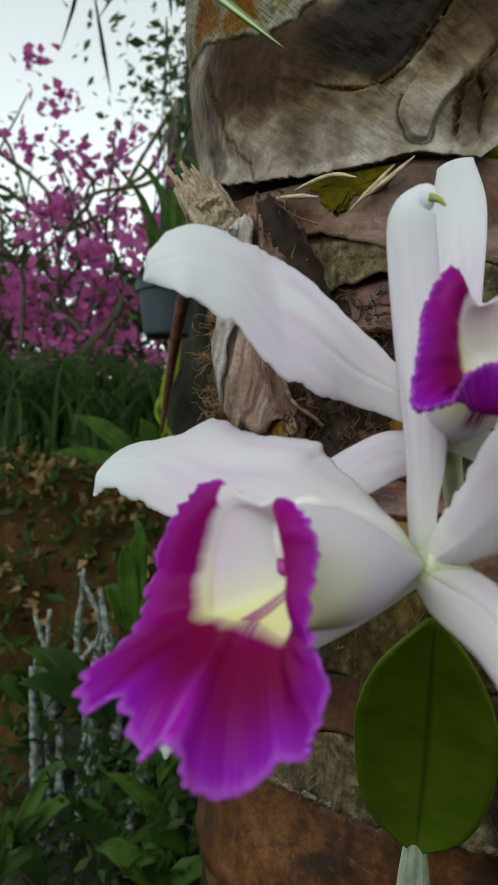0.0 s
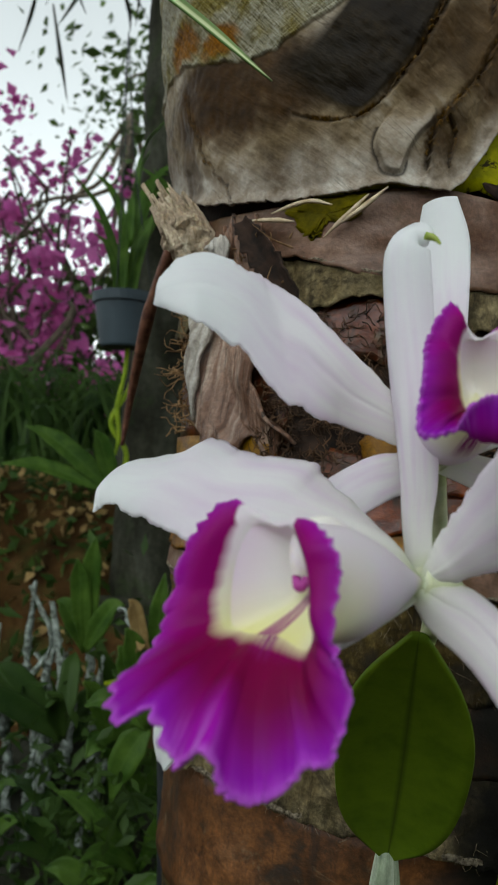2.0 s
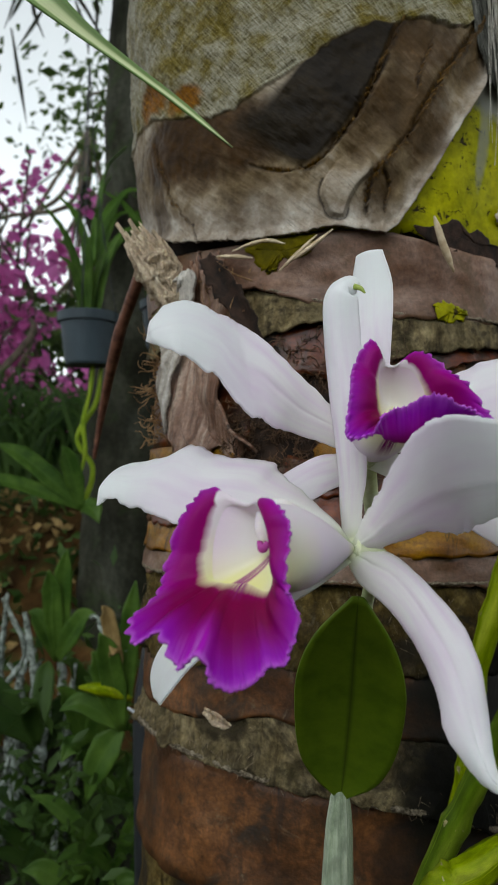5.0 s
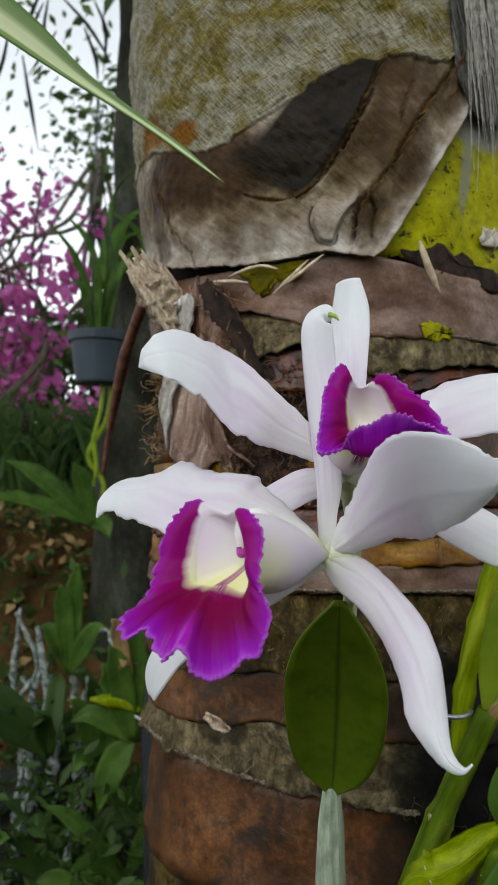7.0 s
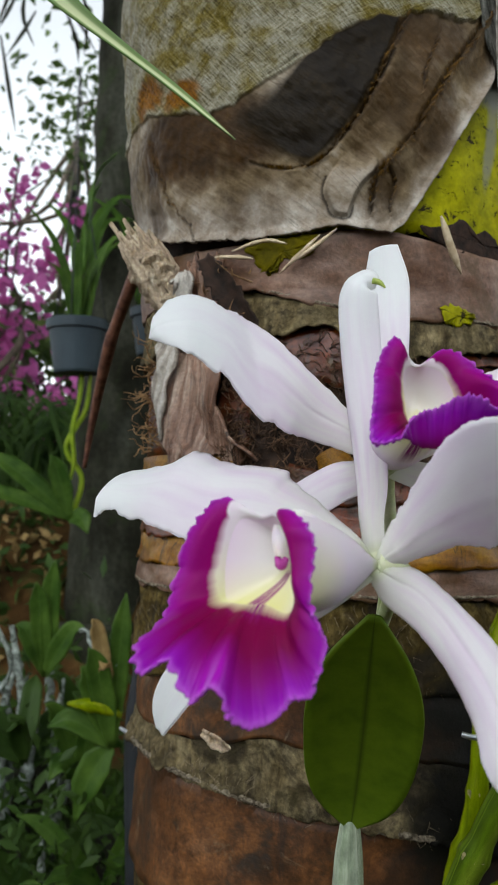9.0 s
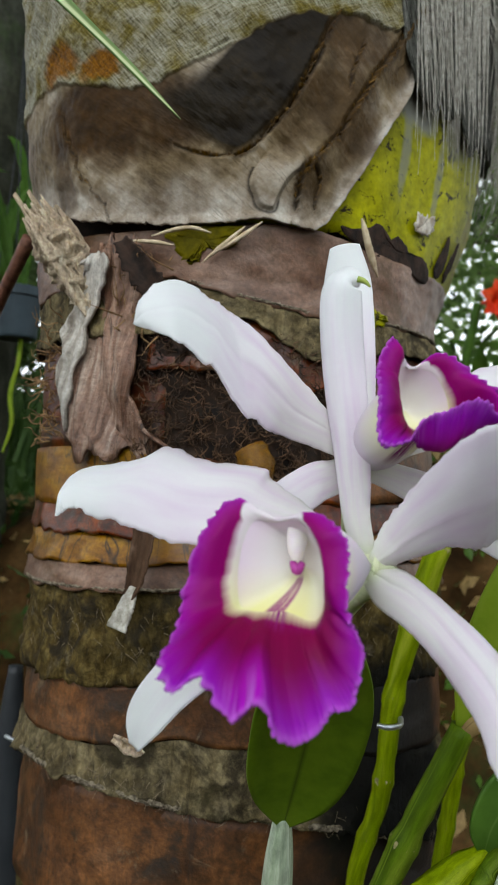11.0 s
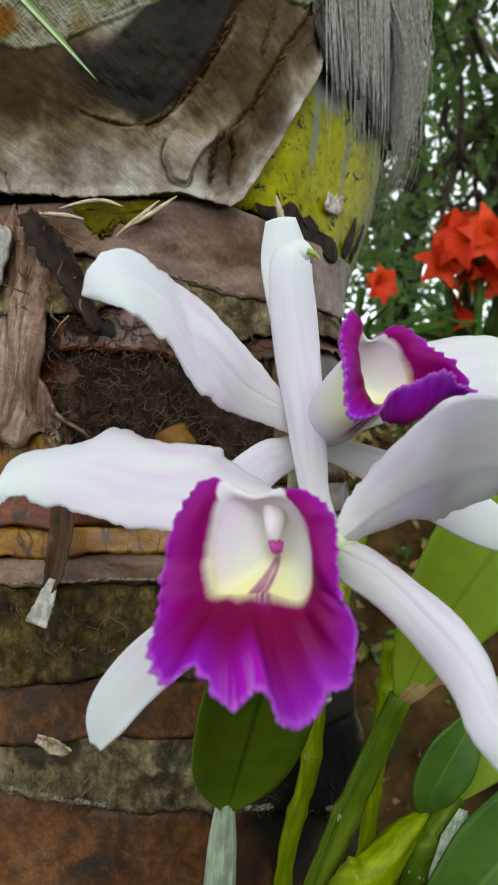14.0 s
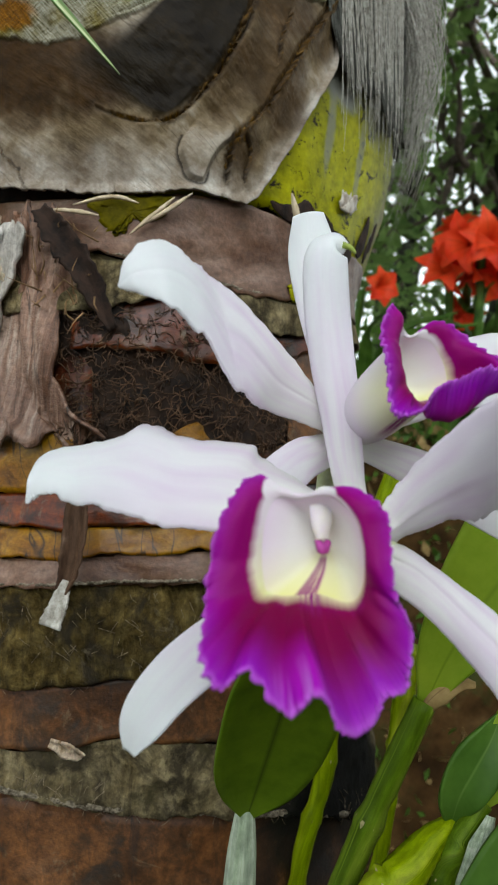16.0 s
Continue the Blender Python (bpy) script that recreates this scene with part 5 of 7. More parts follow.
# front flower: the stalk end carries its sepals, petals, lip and column
stalk = [one((0.0, 0.0, 0.0)), one((0.004, -0.012, -0.004)), np.array([0.050, 0.178, 1.360]), np.array([0.057, 0.215, 1.335]), np.array([0.061, 0.243, 1.295]), np.array([0.0578, 0.2505, 1.260])]
v, f, uv = tube(stalk, [0.0032, 0.0026, 0.0022, 0.0022, 0.0022], 12, 50)
flower = keep(mesh("flower", v, f, M["ovary"], orchid, "open front flower on a pale green stalk", uv))
AXES[flower.name] = unit(-0.84 * np.array([1, 0, 0]) - 0.55 * np.array([0, 1, 0]))
sheet(flower, "petal", [(0, 0, 1), (-5, 9, 9), (-11, 17, 15.5), (-16.2, 24.6, 20.8), (-18.8, 25.7, 24.7), (-30, 30.5, 25.8), (-36, 34, 27.3), (-42.5, 38.2, 30), (-48, 41.5, 27), (-54.1, 44.6, 25.8), (-61, 47.5, 24.2), (-66.6, 49.0, 21.6), (-69.4, 45.0, 16.5), (-72.8, 40.3, 10.6)],
      [(0, 0, -1), (-12, 0, 2), (-26, 7, 4), (-38, 14, 4.5), (-46.5, 19, 5.3), (-52.8, 22.4, 7.3), (-59, 29, 10.2), (-63.9, 35.3, 10.9), (-68, 38, 12.6), (-70.8, 39.8, 12.0), (-72.8, 40.3, 10.6)], (-0.3, -0.7, 0.6), 3.0, "broad white petal with a wavy edge and water drops", 3, 0.0009)
sheet(flower, "petal", [(0, 0, 1), (2.5, 0, 5.5), (4.8, -1, 10.5), (6.8, -6, 17), (7.6, -15, 23.5), (8.5, -26, 30), (12, -31, 34), (17.5, -34, 35), (24.1, -36, 33.5), (32.4, -38, 29.6), (38.2, -38, 26.6), (41, -36, 22.2)],
      [(0, 0, -1), (5, 0.5, -0.5), (11.8, 0, 1.2), (19, -5, 4.6), (25, -6.5, 5.3), (29, -6.5, 4.6), (31.2, -7, 5.2), (33, -11, 7.5), (38, -20, 12.3), (40, -29, 17.5), (41, -36, 22.2)], (-0.6, -0.75, 0.2), 2.6, "broad white petal with a fine raised midrib", 5, 0.0008, rib=-0.0004)
petal(flower, "sepal", one, [(0, 0, 0), (-0.0045, -0.0090, 0.0110), (-0.0061, -0.0135, 0.0200), (-0.0076, -0.0149, 0.034), (-0.0096, -0.0160, 0.0486), (-0.0108, -0.0155, 0.0633), (-0.0107, -0.0144, 0.0755), (-0.0085, -0.0168, 0.0790), (-0.0050, -0.0180, 0.0778)],
      [(0.0028, 0.0028), (0.0036, 0.0036), (0.0046, 0.0046), (0.0056, 0.0056), (0.0060, 0.0060), (0.0058, 0.0058), (0.0044, 0.0044), (0.0014, 0.0014)],
      [FRONT, FRONT + 0.2 * UP], (-0.35, -0.75), 0.0002, 3, 7, "upright white sepal with rolled edges and a green tip")
sheet(flower, "sepal", [(1, 0, 0.5), (7, 1.5, -0.5), (13.5, 1.5, -3.2), (19.5, -5.8, -9.7), (23.7, -17.7, -17.6), (24.8, -25.8, -25.5), (24.6, -30, -34.8), (23.7, -34, -41), (23.2, -38, -46.6), (25.0, -40.5, -49.6), (27.2, -41, -48.7)],
      [(-2, 0, -2), (2, -1, -9.2), (8.5, -7, -15.7), (13, -15, -24), (14.4, -25, -32.6), (14.2, -30.5, -40.3), (17.5, -34, -46.3), (21.2, -38, -50.4), (24.5, -40.5, -51), (27.2, -41, -48.7)], (-0.5, -0.8, 0.25), 3.2, "long white sepal curling at the tip", 8, 0.0003, nv=25, rib=0.0003)
petal(flower, "sepal", one, [(0, 0, 0), (-0.012, 0.006, -0.0075), (-0.0245, 0.0125, -0.0145), (-0.0369, 0.0165, -0.0222), (-0.0463, 0.017, -0.0305), (-0.0532, 0.0165, -0.0395), (-0.0565, 0.0150, -0.0470)],
      [(0.0030, 0.0030), (0.0050, 0.0050), (0.0062, 0.0062), (0.0068, 0.0066), (0.0066, 0.0066), (0.0055, 0.0055), (0.0018, 0.0018)],
      [FRONT + 0.4 * UP, FRONT + 0.35 * UP - 0.2 * RIGHT], (-0.25, 0.25), 0.0003, 3, 9, "narrow white sepal behind the lip")
TH1 = [(-31.5, -15.5, 12.6), (-36.2, -14.3, 12.8), (-38.8, -14.5, 8), (-40, -15, 2), (-40.2, -15.8, -2.5), (-40, -16.5, -5), (-39, -17.5, -6), (-38, -18.8, -6.2), (-36.5, -20, -6.2), (-35, -21.3, -6), (-33.5, -22.5, -5.8), (-32, -24, -5.8), (-30.5, -25.5, -6.4), (-29, -27.2, -7), (-27.5, -28.9, -6.5), (-26.8, -30.5, -4), (-27.3, -32, 0), (-28, -32.5, 5), (-28.8, -30.5, 10), (-30, -25, 13.6)]
RIM1 = [(-31.5, -16.5, 13.4), (-40.4, -13.8, 17.4), (-47.5, -13.8, 10.3), (-51.5, -14.5, -1), (-53.5, -17.5, -8.5), (-60.1, -29, -12.8), (-58.4, -32.7, -16.8), (-52.9, -33.1, -14.5), (-49.5, -38.7, -21.1), (-45, -42, -17.2), (-41.5, -43, -23.3), (-37.7, -42, -25.2), (-33, -41, -23.8), (-29.6, -39.6, -21), (-26, -41, -19.7), (-22.4, -38.4, -10.1), (-25, -37.3, -4), (-24.1, -35.3, 4.5), (-24.3, -33.6, 11.3), (-28.1, -27.2, 15.1)]
TB1 = [tuple(1000 * (one((-0.0092 + 0.0105 * math.sin(a), 0.0185, 0.0012 + 0.0108 * math.cos(a))) - F1)) for a in [-2 * math.pi * k / 20 for k in range(20)]]
lip_a = lip(flower, near, (-1, -1, 0), TB1, TH1, RIM1, "ruffled magenta lip with a pale yellow throat")
throat(lip_a, near, TH1, (-24.5, -15, 3.0), 0.03, AXES[flower.name], "cream and yellow throat with purple lines")
v, f, uv = tube([near((-18, -9, 10)), near((-23, -13.5, 11.8)), near((-26.4, -17.0, 10.8)), near((-27.6, -18.4, 7.4)), near((-27.6, -18.5, 4.4))], [0.0028, 0.0030, 0.0026, 0.0021, 0.0012], 18, 30)
column = keep(mesh("column", v, f, M["column"], flower, "white column", uv))
v, f, uv = tube([near((-28.4, -18.0, 4.2)), near((-28.0, -18.9, 2.6)), near((-27.4, -19.1, 2.5)), near((-26.4, -19.0, 4.0))], [0.0007, 0.0011, 0.0011, 0.0007], 10, 18)
keep(mesh("anther_cap", v, f, M["anther"], flower, "purple anther cap", uv))
v, f, uv = tube([one((-0.0062, -0.0178, 0.0782)), one((-0.0042, -0.0180, 0.0775)), one((-0.0026, -0.0178, 0.0758))], [0.0010, 0.0008, 0.0003], 8, 8)
keep(mesh("sepal_tip", v, f, M["tip"], flower, "green sepal tip", uv))
for a, c, r in ((-0.0755, 0.0155, 0.00085), (-0.0738, 0.0170, 0.0007), (-0.0722, 0.0152, 0.0009), (-0.0705, 0.0172, 0.0010), (-0.0775, 0.0142, 0.0005)):
    bm = bmesh.new()
    bmesh.ops.create_icosphere(bm, subdivisions=2, radius=r, matrix=Matrix.Translation(one((a, 0.0098 - 0.3 * (c - 0.013), c))) @ Matrix.Diagonal((1, 0.7, 1, 1)))
    me = bpy.data.meshes.new("water_drop")
    bm.to_mesh(me)
    bm.free()
    me.materials.append(M["water"])
    me.polygons.foreach_set("use_smooth", [True] * len(me.polygons))
    drop = new("water_drop", me)
    drop.parent = flower
    keep(drop)

# flower behind
stalk = [two((0.0, 0.0, 0.0)), two((0.004, 0.012, -0.006)), np.array([0.057, 0.198, 1.372]), np.array([0.060, 0.220, 1.338]), np.array([0.062, 0.245, 1.295]), np.array([0.0582, 0.2510, 1.260])]
v, f, uv = tube(stalk, [0.0034, 0.0028, 0.0022, 0.0022, 0.0022], 12, 44)
flower_b = keep(mesh("flower", v, f, M["ovary"], orchid, "open flower behind, seen partly edge-on", uv))
AXES[flower_b.name] = unit((-0.05, -0.85, 0.45))
sheet(flower_b, "petal", [(13, 28, 27), (7, 27.5, 35), (-1, 26.5, 44), (-12.2, 26.1, 54.5), (-21, 27.5, 63), (-29.3, 28.5, 68.5), (-33, 26.5, 69.5), (-37, 24, 70.6), (-41.8, 22.3, 72.6), (-49, 19.5, 71.8), (-54.5, 18, 67.5), (-56.9, 18, 60.2)],
      [(13, 28, 25), (6, 26, 27), (0.3, 25.5, 29.5), (-11.5, 30, 33.8), (-18, 25.5, 35.2), (-22, 22.5, 37.8), (-25.4, 20.8, 38.1), (-32.5, 17, 44.5), (-37, 15, 50), (-39.5, 13.7, 50.8), (-44, 12, 54), (-47.8, 10.7, 55.4), (-53, 14, 58), (-56.9, 18, 60.2)], (-0.2, -0.9, 0.3), 1.6, "long white petal with a notched edge", 11, 0.0007)
petal(flower_b, "petal", two, [(0, 0, 0), (0.012, -0.010, 0.010), (0.022, -0.018, 0.0165), (0.0320, -0.0230, 0.0200), (0.0445, -0.0257, 0.0225), (0.058, -0.0285, 0.0235), (0.072, -0.030, 0.022)],
      [(0.003, 0.003), (0.007, 0.007), (0.010, 0.010), (0.0115, 0.0115), (0.0120, 0.0120), (0.0095, 0.0095), (0.0020, 0.0020)],
      [FRONT + 0.5 * UP, FRONT + 0.6 * UP], (-0.1, -0.2), 0.0010, 5, 13, "white petal reaching to the side", jag=0.03)
petal(flower_b, "sepal", two, [(0, 0, 0), (0.002, 0.004, 0.014), (0.0045, 0.0113, 0.0280), (0.0062, 0.0173, 0.0415), (0.0080, 0.0230, 0.0535), (0.0090, 0.0268, 0.0645), (0.0095, 0.0292, 0.0762)],
      [(0.0030, 0.0030), (0.0045, 0.0045), (0.0062, 0.0062), (0.0074, 0.0074), (0.0080, 0.0080), (0.0078, 0.0078), (0.0050, 0.0050)],
      [-UP * 0.3 + FRONT, FRONT], (-0.3, -0.35), 0.0002, 3, 15, "upright white sepal with a cut-off tip")
petal(flower_b, "sepal", two, [(0, 0, 0), (-0.009, -0.003, -0.0030), (-0.0179, -0.0057, -0.0056), (-0.0286, -0.009, -0.0115), (-0.036, -0.010, -0.019), (-0.041, -0.010, -0.026)],
      [(0.003, 0.003), (0.0050, 0.0050), (0.0058, 0.0058), (0.0058, 0.0058), (0.0045, 0.0045), (0.0012, 0.0012)],
      [FRONT, FRONT], (-0.3, -0.3), 0.0002, 3, 17, "narrow white sepal pointing down")
petal(flower_b, "sepal", two, [(0, 0, 0), (0.0118, -0.0047, -0.0041), (0.022, -0.013, -0.010), (0.034, -0.022, -0.0180), (0.045, -0.028, -0.0255), (0.056, -0.033, -0.034)],
      [(0.003, 0.003), (0.0045, 0.0045), (0.0062, 0.0062), (0.0075, 0.0075), (0.0065, 0.0065), (0.0012, 0.0012)],
      [FRONT + 0.3 * UP, FRONT + 0.4 * UP], (-0.3, -0.3), 0.0002, 3, 19, "white sepal hanging to the side")
TH2 = [(-0.001, -0.030, 0.0250), (-0.0050, -0.0305, 0.0242), (-0.0058, -0.0310, 0.0200), (-0.0062, -0.0330, 0.0145), (-0.0060, -0.0345, 0.0105), (-0.0050, -0.0345, 0.0088), (-0.0028, -0.0345, 0.0082), (0.0000, -0.0345, 0.0085), (0.0040, -0.0345, 0.0095), (0.0065, -0.0350, 0.0115), (0.0072, -0.0350, 0.0145), (0.0060, -0.0345, 0.0195), (0.0030, -0.0330, 0.0240)]
RIM2 = [(-0.0025, -0.0306, 0.0245), (-0.0074, -0.0314, 0.0320), (-0.0134, -0.0343, 0.0247), (-0.0158, -0.0390, 0.0160), (-0.0180, -0.0435, 0.0045), (-0.0125, -0.0460, 0.0050), (-0.0095, -0.0480, 0.0100), (-0.0036, -0.0496, 0.0126), (0.0015, -0.0530, 0.0150), (0.0100, -0.0500, 0.0130), (0.0195, -0.0474, 0.0089), (0.0136, -0.0420, 0.0200), (0.0051, -0.0343, 0.0285)]
TB2 = [(-0.0005 + 0.0085 * math.sin(a), -0.0150, 0.0080 + 0.0085 * math.cos(a)) for a in [-2 * math.pi * k / 13 for k in range(13)]]
lip_b = lip(flower_b, two, (0, -0.001, 0.0), TB2, TH2, RIM2, "ruffled magenta lip folded open, white inside", sag=lambda a: 0.0085 * max(0, math.sin(math.pi * (a - 0.36) / 0.40)) if 0.36 < a < 0.76 else 0.0)
throat(lip_b, two, TH2, (0.0005, -0.0245, 0.0145), 0.03, AXES[flower_b.name], "cream throat")
v, f, uv = tube([two((0, -0.003, 0.002)), two((0, -0.010, 0.0090)), two((0.0005, -0.0165, 0.0135))], [0.003, 0.0034, 0.0030], 12, 16)
keep(mesh("column", v, f, M["column"], flower_b, "white column", uv))

# leaves, canes and sheaths of the plant
def leaf(name, mid, widths, face, mat, cup, label, seed=0, parent=None, nu=40, nv=15, fold=0.1, thick=0.0016, ruffle=0.0006):
    v, f, uv = blade(mid, widths, face, cup, nu, nv, ruffle, 2, seed, fold)
    return keep(solid(mesh(name, v, f, mat, parent or orchid, label, uv), thick, 0.0))


leaf("leaf", [(0.0572, 0.2486, 1.2600), (0.0560, 0.2370, 1.2780), (0.0535, 0.2190, 1.3050), (0.0505, 0.2010, 1.3320), (0.0478, 0.1853, 1.3545)],
     [(0.002, 0.002), (0.0120, 0.0120), (0.0185, 0.0180), (0.0205, 0.0200), (0.0200, 0.0190), (0.0140, 0.0130), (0.0020, 0.0020)], [(-0.25, -0.9, 0.3), (-0.25, -0.9, 0.5)], M["leaf_dark"], 0.12, "thick dark olive-green oval leaf", 1)
v, f, uv = tube([(0.0572, 0.2490, 1.2640), (0.0575, 0.2530, 1.245), (0.058, 0.259, 1.215), (0.060, 0.270, 1.17), (0.068, 0.292, 1.12)], [0.0035, 0.0058, 0.0070, 0.0060, 0.004], 14, 30)
keep(mesh("pseudobulb", v, f, M["papery"], orchid, "pseudobulb in a silvery papery sheath", uv))


def cane(pts, radii, mat, label, nodes=3, seed=0, furrows=0):
    n = 60
    v, f, uv = tube(pts, radii, 24, n)
    c = spline(pts, n)
    rng = np.random.RandomState(seed)
    at_ = [int(n * (k + 1) / (nodes + 1)) for k in range(nodes)]
    out = []
    for i, q in enumerate(v):
        ring = i // 24
        k = 1 + 0.16 * sum(math.exp(-((ring - a) / 0.8) ** 2) for a in at_) - 0.10 * sum(math.exp(-((ring - a - 2.2) / 0.9) ** 2) for a in at_) + 0.02 * rng.randn()
        if furrows:
            k += 0.10 * math.cos(i % 24 / 24 * 2 * math.pi * furrows)
        out.append(c[ring] + (np.array(q) - c[ring]) * k)
    body = keep(mesh("cane", out, f, mat, orchid, label, uv))
    rad = np.interp(np.linspace(0, 1, n), np.linspace(0, 1, len(radii)), radii)
    for a in at_:
        r = rad[a] * 1.10
        v, f, uv = tube([c[a] - (c[a + 1] - c[a - 1]) * 0.22, c[a], c[a] + (c[a + 1] - c[a - 1]) * 0.22], [r * 0.97, r * 1.05, r * 0.99], 16, 6)
        keep(mesh("node_ring", v, f, M["node"], body, "brownish ring at a joint", uv))
    return body


cane([(0.070, 0.290, 1.10), (0.074, 0.262, 1.15), (0.082, 0.240, 1.205), (0.097, 0.226, 1.255), (0.115, 0.212, 1.304)], [0.0040, 0.0045, 0.0050, 0.0054, 0.0046], M["cane"], "thick green cane", 3, 1)
cane([(0.128, 0.335, 1.12), (0.130, 0.322, 1.19), (0.140, 0.314, 1.235), (0.146, 0.310, 1.29), (0.158, 0.300, 1.345), (0.172, 0.290, 1.395)], [0.0045, 0.0048, 0.005, 0.0055, 0.0065, 0.004], M["cane_light"], "pale green ringed cane", 6, 2)
cane([(0.160, 0.320, 1.10), (0.162, 0.306, 1.16), (0.170, 0.300, 1.218), (0.172, 0.293, 1.26), (0.176, 0.286, 1.30)], [0.004, 0.004, 0.0042, 0.0046, 0.0066], M["cane_light"], "thin yellow-green cane", 5, 3)
cane([(0.074, 0.240, 1.12), (0.074, 0.225, 1.19), (0.0827, 0.206, 1.2393), (0.0910, 0.200, 1.2500), (0.1040, 0.199, 1.2600), (0.1147, 0.199, 1.2645)], [0.004, 0.0058, 0.0075, 0.0076, 0.0050, 0.0026], M["cane_light"], "swollen yellow-green pseudobulb with furrows", 1, 4, 9)
cane([(0.090, 0.245, 1.10), (0.096, 0.215, 1.19), (0.1063, 0.196, 1.2471), (0.1135, 0.194, 1.2605), (0.1240, 0.192, 1.2716)], [0.004, 0.0045, 0.0046, 0.0044, 0.0030], M["cane"], "green cane behind a dry bract", 1, 5)
leaf("leaf", [(0.115, 0.212, 1.303), (0.121, 0.203, 1.325), (0.134, 0.190, 1.352), (0.152, 0.178, 1.378), (0.175, 0.165, 1.398), (0.20, 0.155, 1.405)],
     [(0.003, 0.003), (0.013, 0.011), (0.021, 0.020), (0.024, 0.024), (0.019, 0.019), (0.002, 0.002)], [(-0.55, -0.8, 0.25), (-0.6, -0.7, 0.5)], M["leaf_light"], 0.15, "broad bright yellow-green leaf", 2)
leaf("leaf", [(0.1140, 0.199, 1.2640), (0.1135, 0.194, 1.2755), (0.1190, 0.191, 1.2860), (0.1255, 0.190, 1.2945), (0.1310, 0.190, 1.3030)],
     [(0.002, 0.002), (0.0075, 0.0075), (0.0095, 0.0090), (0.0065, 0.0065), (0.001, 0.001)], [(-0.5, -0.9, 0.1), (-0.4, -0.8, 0.3)], M["leaf_mid"], 0.2, "mid green leaf", 3)
leaf("leaf", [(0.1235, 0.192, 1.2712), (0.1290, 0.188, 1.2840), (0.1400, 0.184, 1.2985), (0.158, 0.178, 1.312), (0.180, 0.170, 1.318)],
     [(0.002, 0.002), (0.009, 0.009), (0.012, 0.012), (0.010, 0.010), (0.001, 0.001)], [(-0.4, -0.8, 0.5), (-0.4, -0.8, 0.6)], M["leaf_light"], 0.15, "light green leaf", 4)
leaf("leaf", [(0.088, 0.190, 1.215), (0.1030, 0.172, 1.2480), (0.1200, 0.164, 1.2660), (0.142, 0.156, 1.282), (0.165, 0.150, 1.290)],
     [(0.003, 0.003), (0.012, 0.012), (0.016, 0.016), (0.012, 0.012), (0.002, 0.002)], [(-0.5, -0.8, 0.4), (-0.5, -0.7, 0.5)], M["leaf_mid"], 0.12, "dark green leaf low on the plant", 5)
leaf("bract", [(0.1075, 0.189, 1.232), (0.1100, 0.186, 1.2490), (0.1140, 0.184, 1.2620), (0.1185, 0.184, 1.2715)], [(0.002, 0.002), (0.0042, 0.0042), (0.0040, 0.0038), (0.0012, 0.0012)], [(-0.5, -0.85, 0.1)], M["papery"], -0.5, "dry papery bract", 6)
leaf("bract", [(0.113, 0.2125, 1.3005), (0.117, 0.207, 1.308), (0.123, 0.203, 1.312), (0.129, 0.200, 1.311)], [(0.002, 0.002), (0.004, 0.004), (0.004, 0.003), (0.001, 0.001)], [(-0.5, -0.6, 0.7)], M["leaf_dry"], -0.6, "withered brown bract at the leaf joint", 7)
v, f, uv = tube([(0.146, 0.305, 1.2745), (0.136, 0.290, 1.277), (0.126, 0.284, 1.279), (0.121, 0.286, 1.280)], [0.0014, 0.0014, 0.0014, 0.0012], 8, 20)
wire = tagged(mesh("tie_wire", v, f, M["wire"], None, "", uv), "grey metal wire that ties the orchid to the trunk", "wire")
v, f, uv = tube([(-0.040, 0.470, 1.2295), (-0.0335, 0.455, 1.2300), (-0.030, 0.440, 1.2310)], [0.0014, 0.0014, 0.0014], 8, 14)
wire_b = tagged(mesh("tie_wire", v, f, M["wire"], None, "", uv), "grey metal wire end beside the trunk", "wire")

# variegated strap leaf of a plant that hangs above
hang = tagged(empty("hanging_plant", (-0.10, 0.10, 1.75)), "green and cream striped strap leaf hanging into view", "plant")
vm, n_, l_, b_ = material("striped_leaf")
sp = n_.new("ShaderNodeSeparateXYZ")
l_.new(coords(n_, l_, (1, 1, 1), (0, 0, 0), "UV"), sp.inputs[0])
st = ramp(n_, l_, sp.outputs[1], [(0.0, (0.10, 0.18, 0.04)), (0.22, (0.18, 0.26, 0.08)), (0.34, (0.52, 0.58, 0.30)), (0.62, (0.56, 0.60, 0.36)), (0.72, (0.16, 0.25, 0.07)), (1.0, (0.09, 0.17, 0.035))])
l_.new(mix(n_, l_, 0.35, st, ramp(n_, l_, grain(n_, l_, coords(n_, l_, (3, 60, 1), (0, 0, 0), "UV"), 1.0, 4), [(0.3, (0.3, 0.3, 0.3)), (0.7, (0.7, 0.7, 0.7))]), "OVERLAY"), b_.inputs["Base Color"])
b_.inputs["Roughness"].default_value = 0.4
v, f, uv = blade([(-0.1038, 0.2000, 1.5900), (-0.0813, 0.2150, 1.5850), (-0.0513, 0.2350, 1.5735), (-0.0172, 0.2500, 1.5585), (0.0125, 0.2580, 1.5405)], [(0.0105, 0.0105), (0.0125, 0.0125), (0.0105, 0.0105), (0.0050, 0.0050), (0.0026, 0.0026), (0.0020, 0.0020), (0.0002, 0.0002)], [(0.1, -0.9, 0.35), (0.1, -0.9, 0.35)], 0.2, 40, 9, 0.0003, 2, 1, 0.2)
keep(solid(mesh("leaf", v, f, vm, hang, "striped strap leaf", uv), 0.0005, 0.0))
v, f, uv = tube([(-0.1038, 0.2000, 1.5900), (-0.175, 0.15, 1.72), (-0.15, 0.16, 1.95), (-0.08, 0.28, 2.1), (0.0, 0.40, 2.2)], [0.002, 0.002, 0.002, 0.002, 0.002], 6, 20)
keep(mesh("stem", v, f, M["leaf_mid"], hang, "", uv))

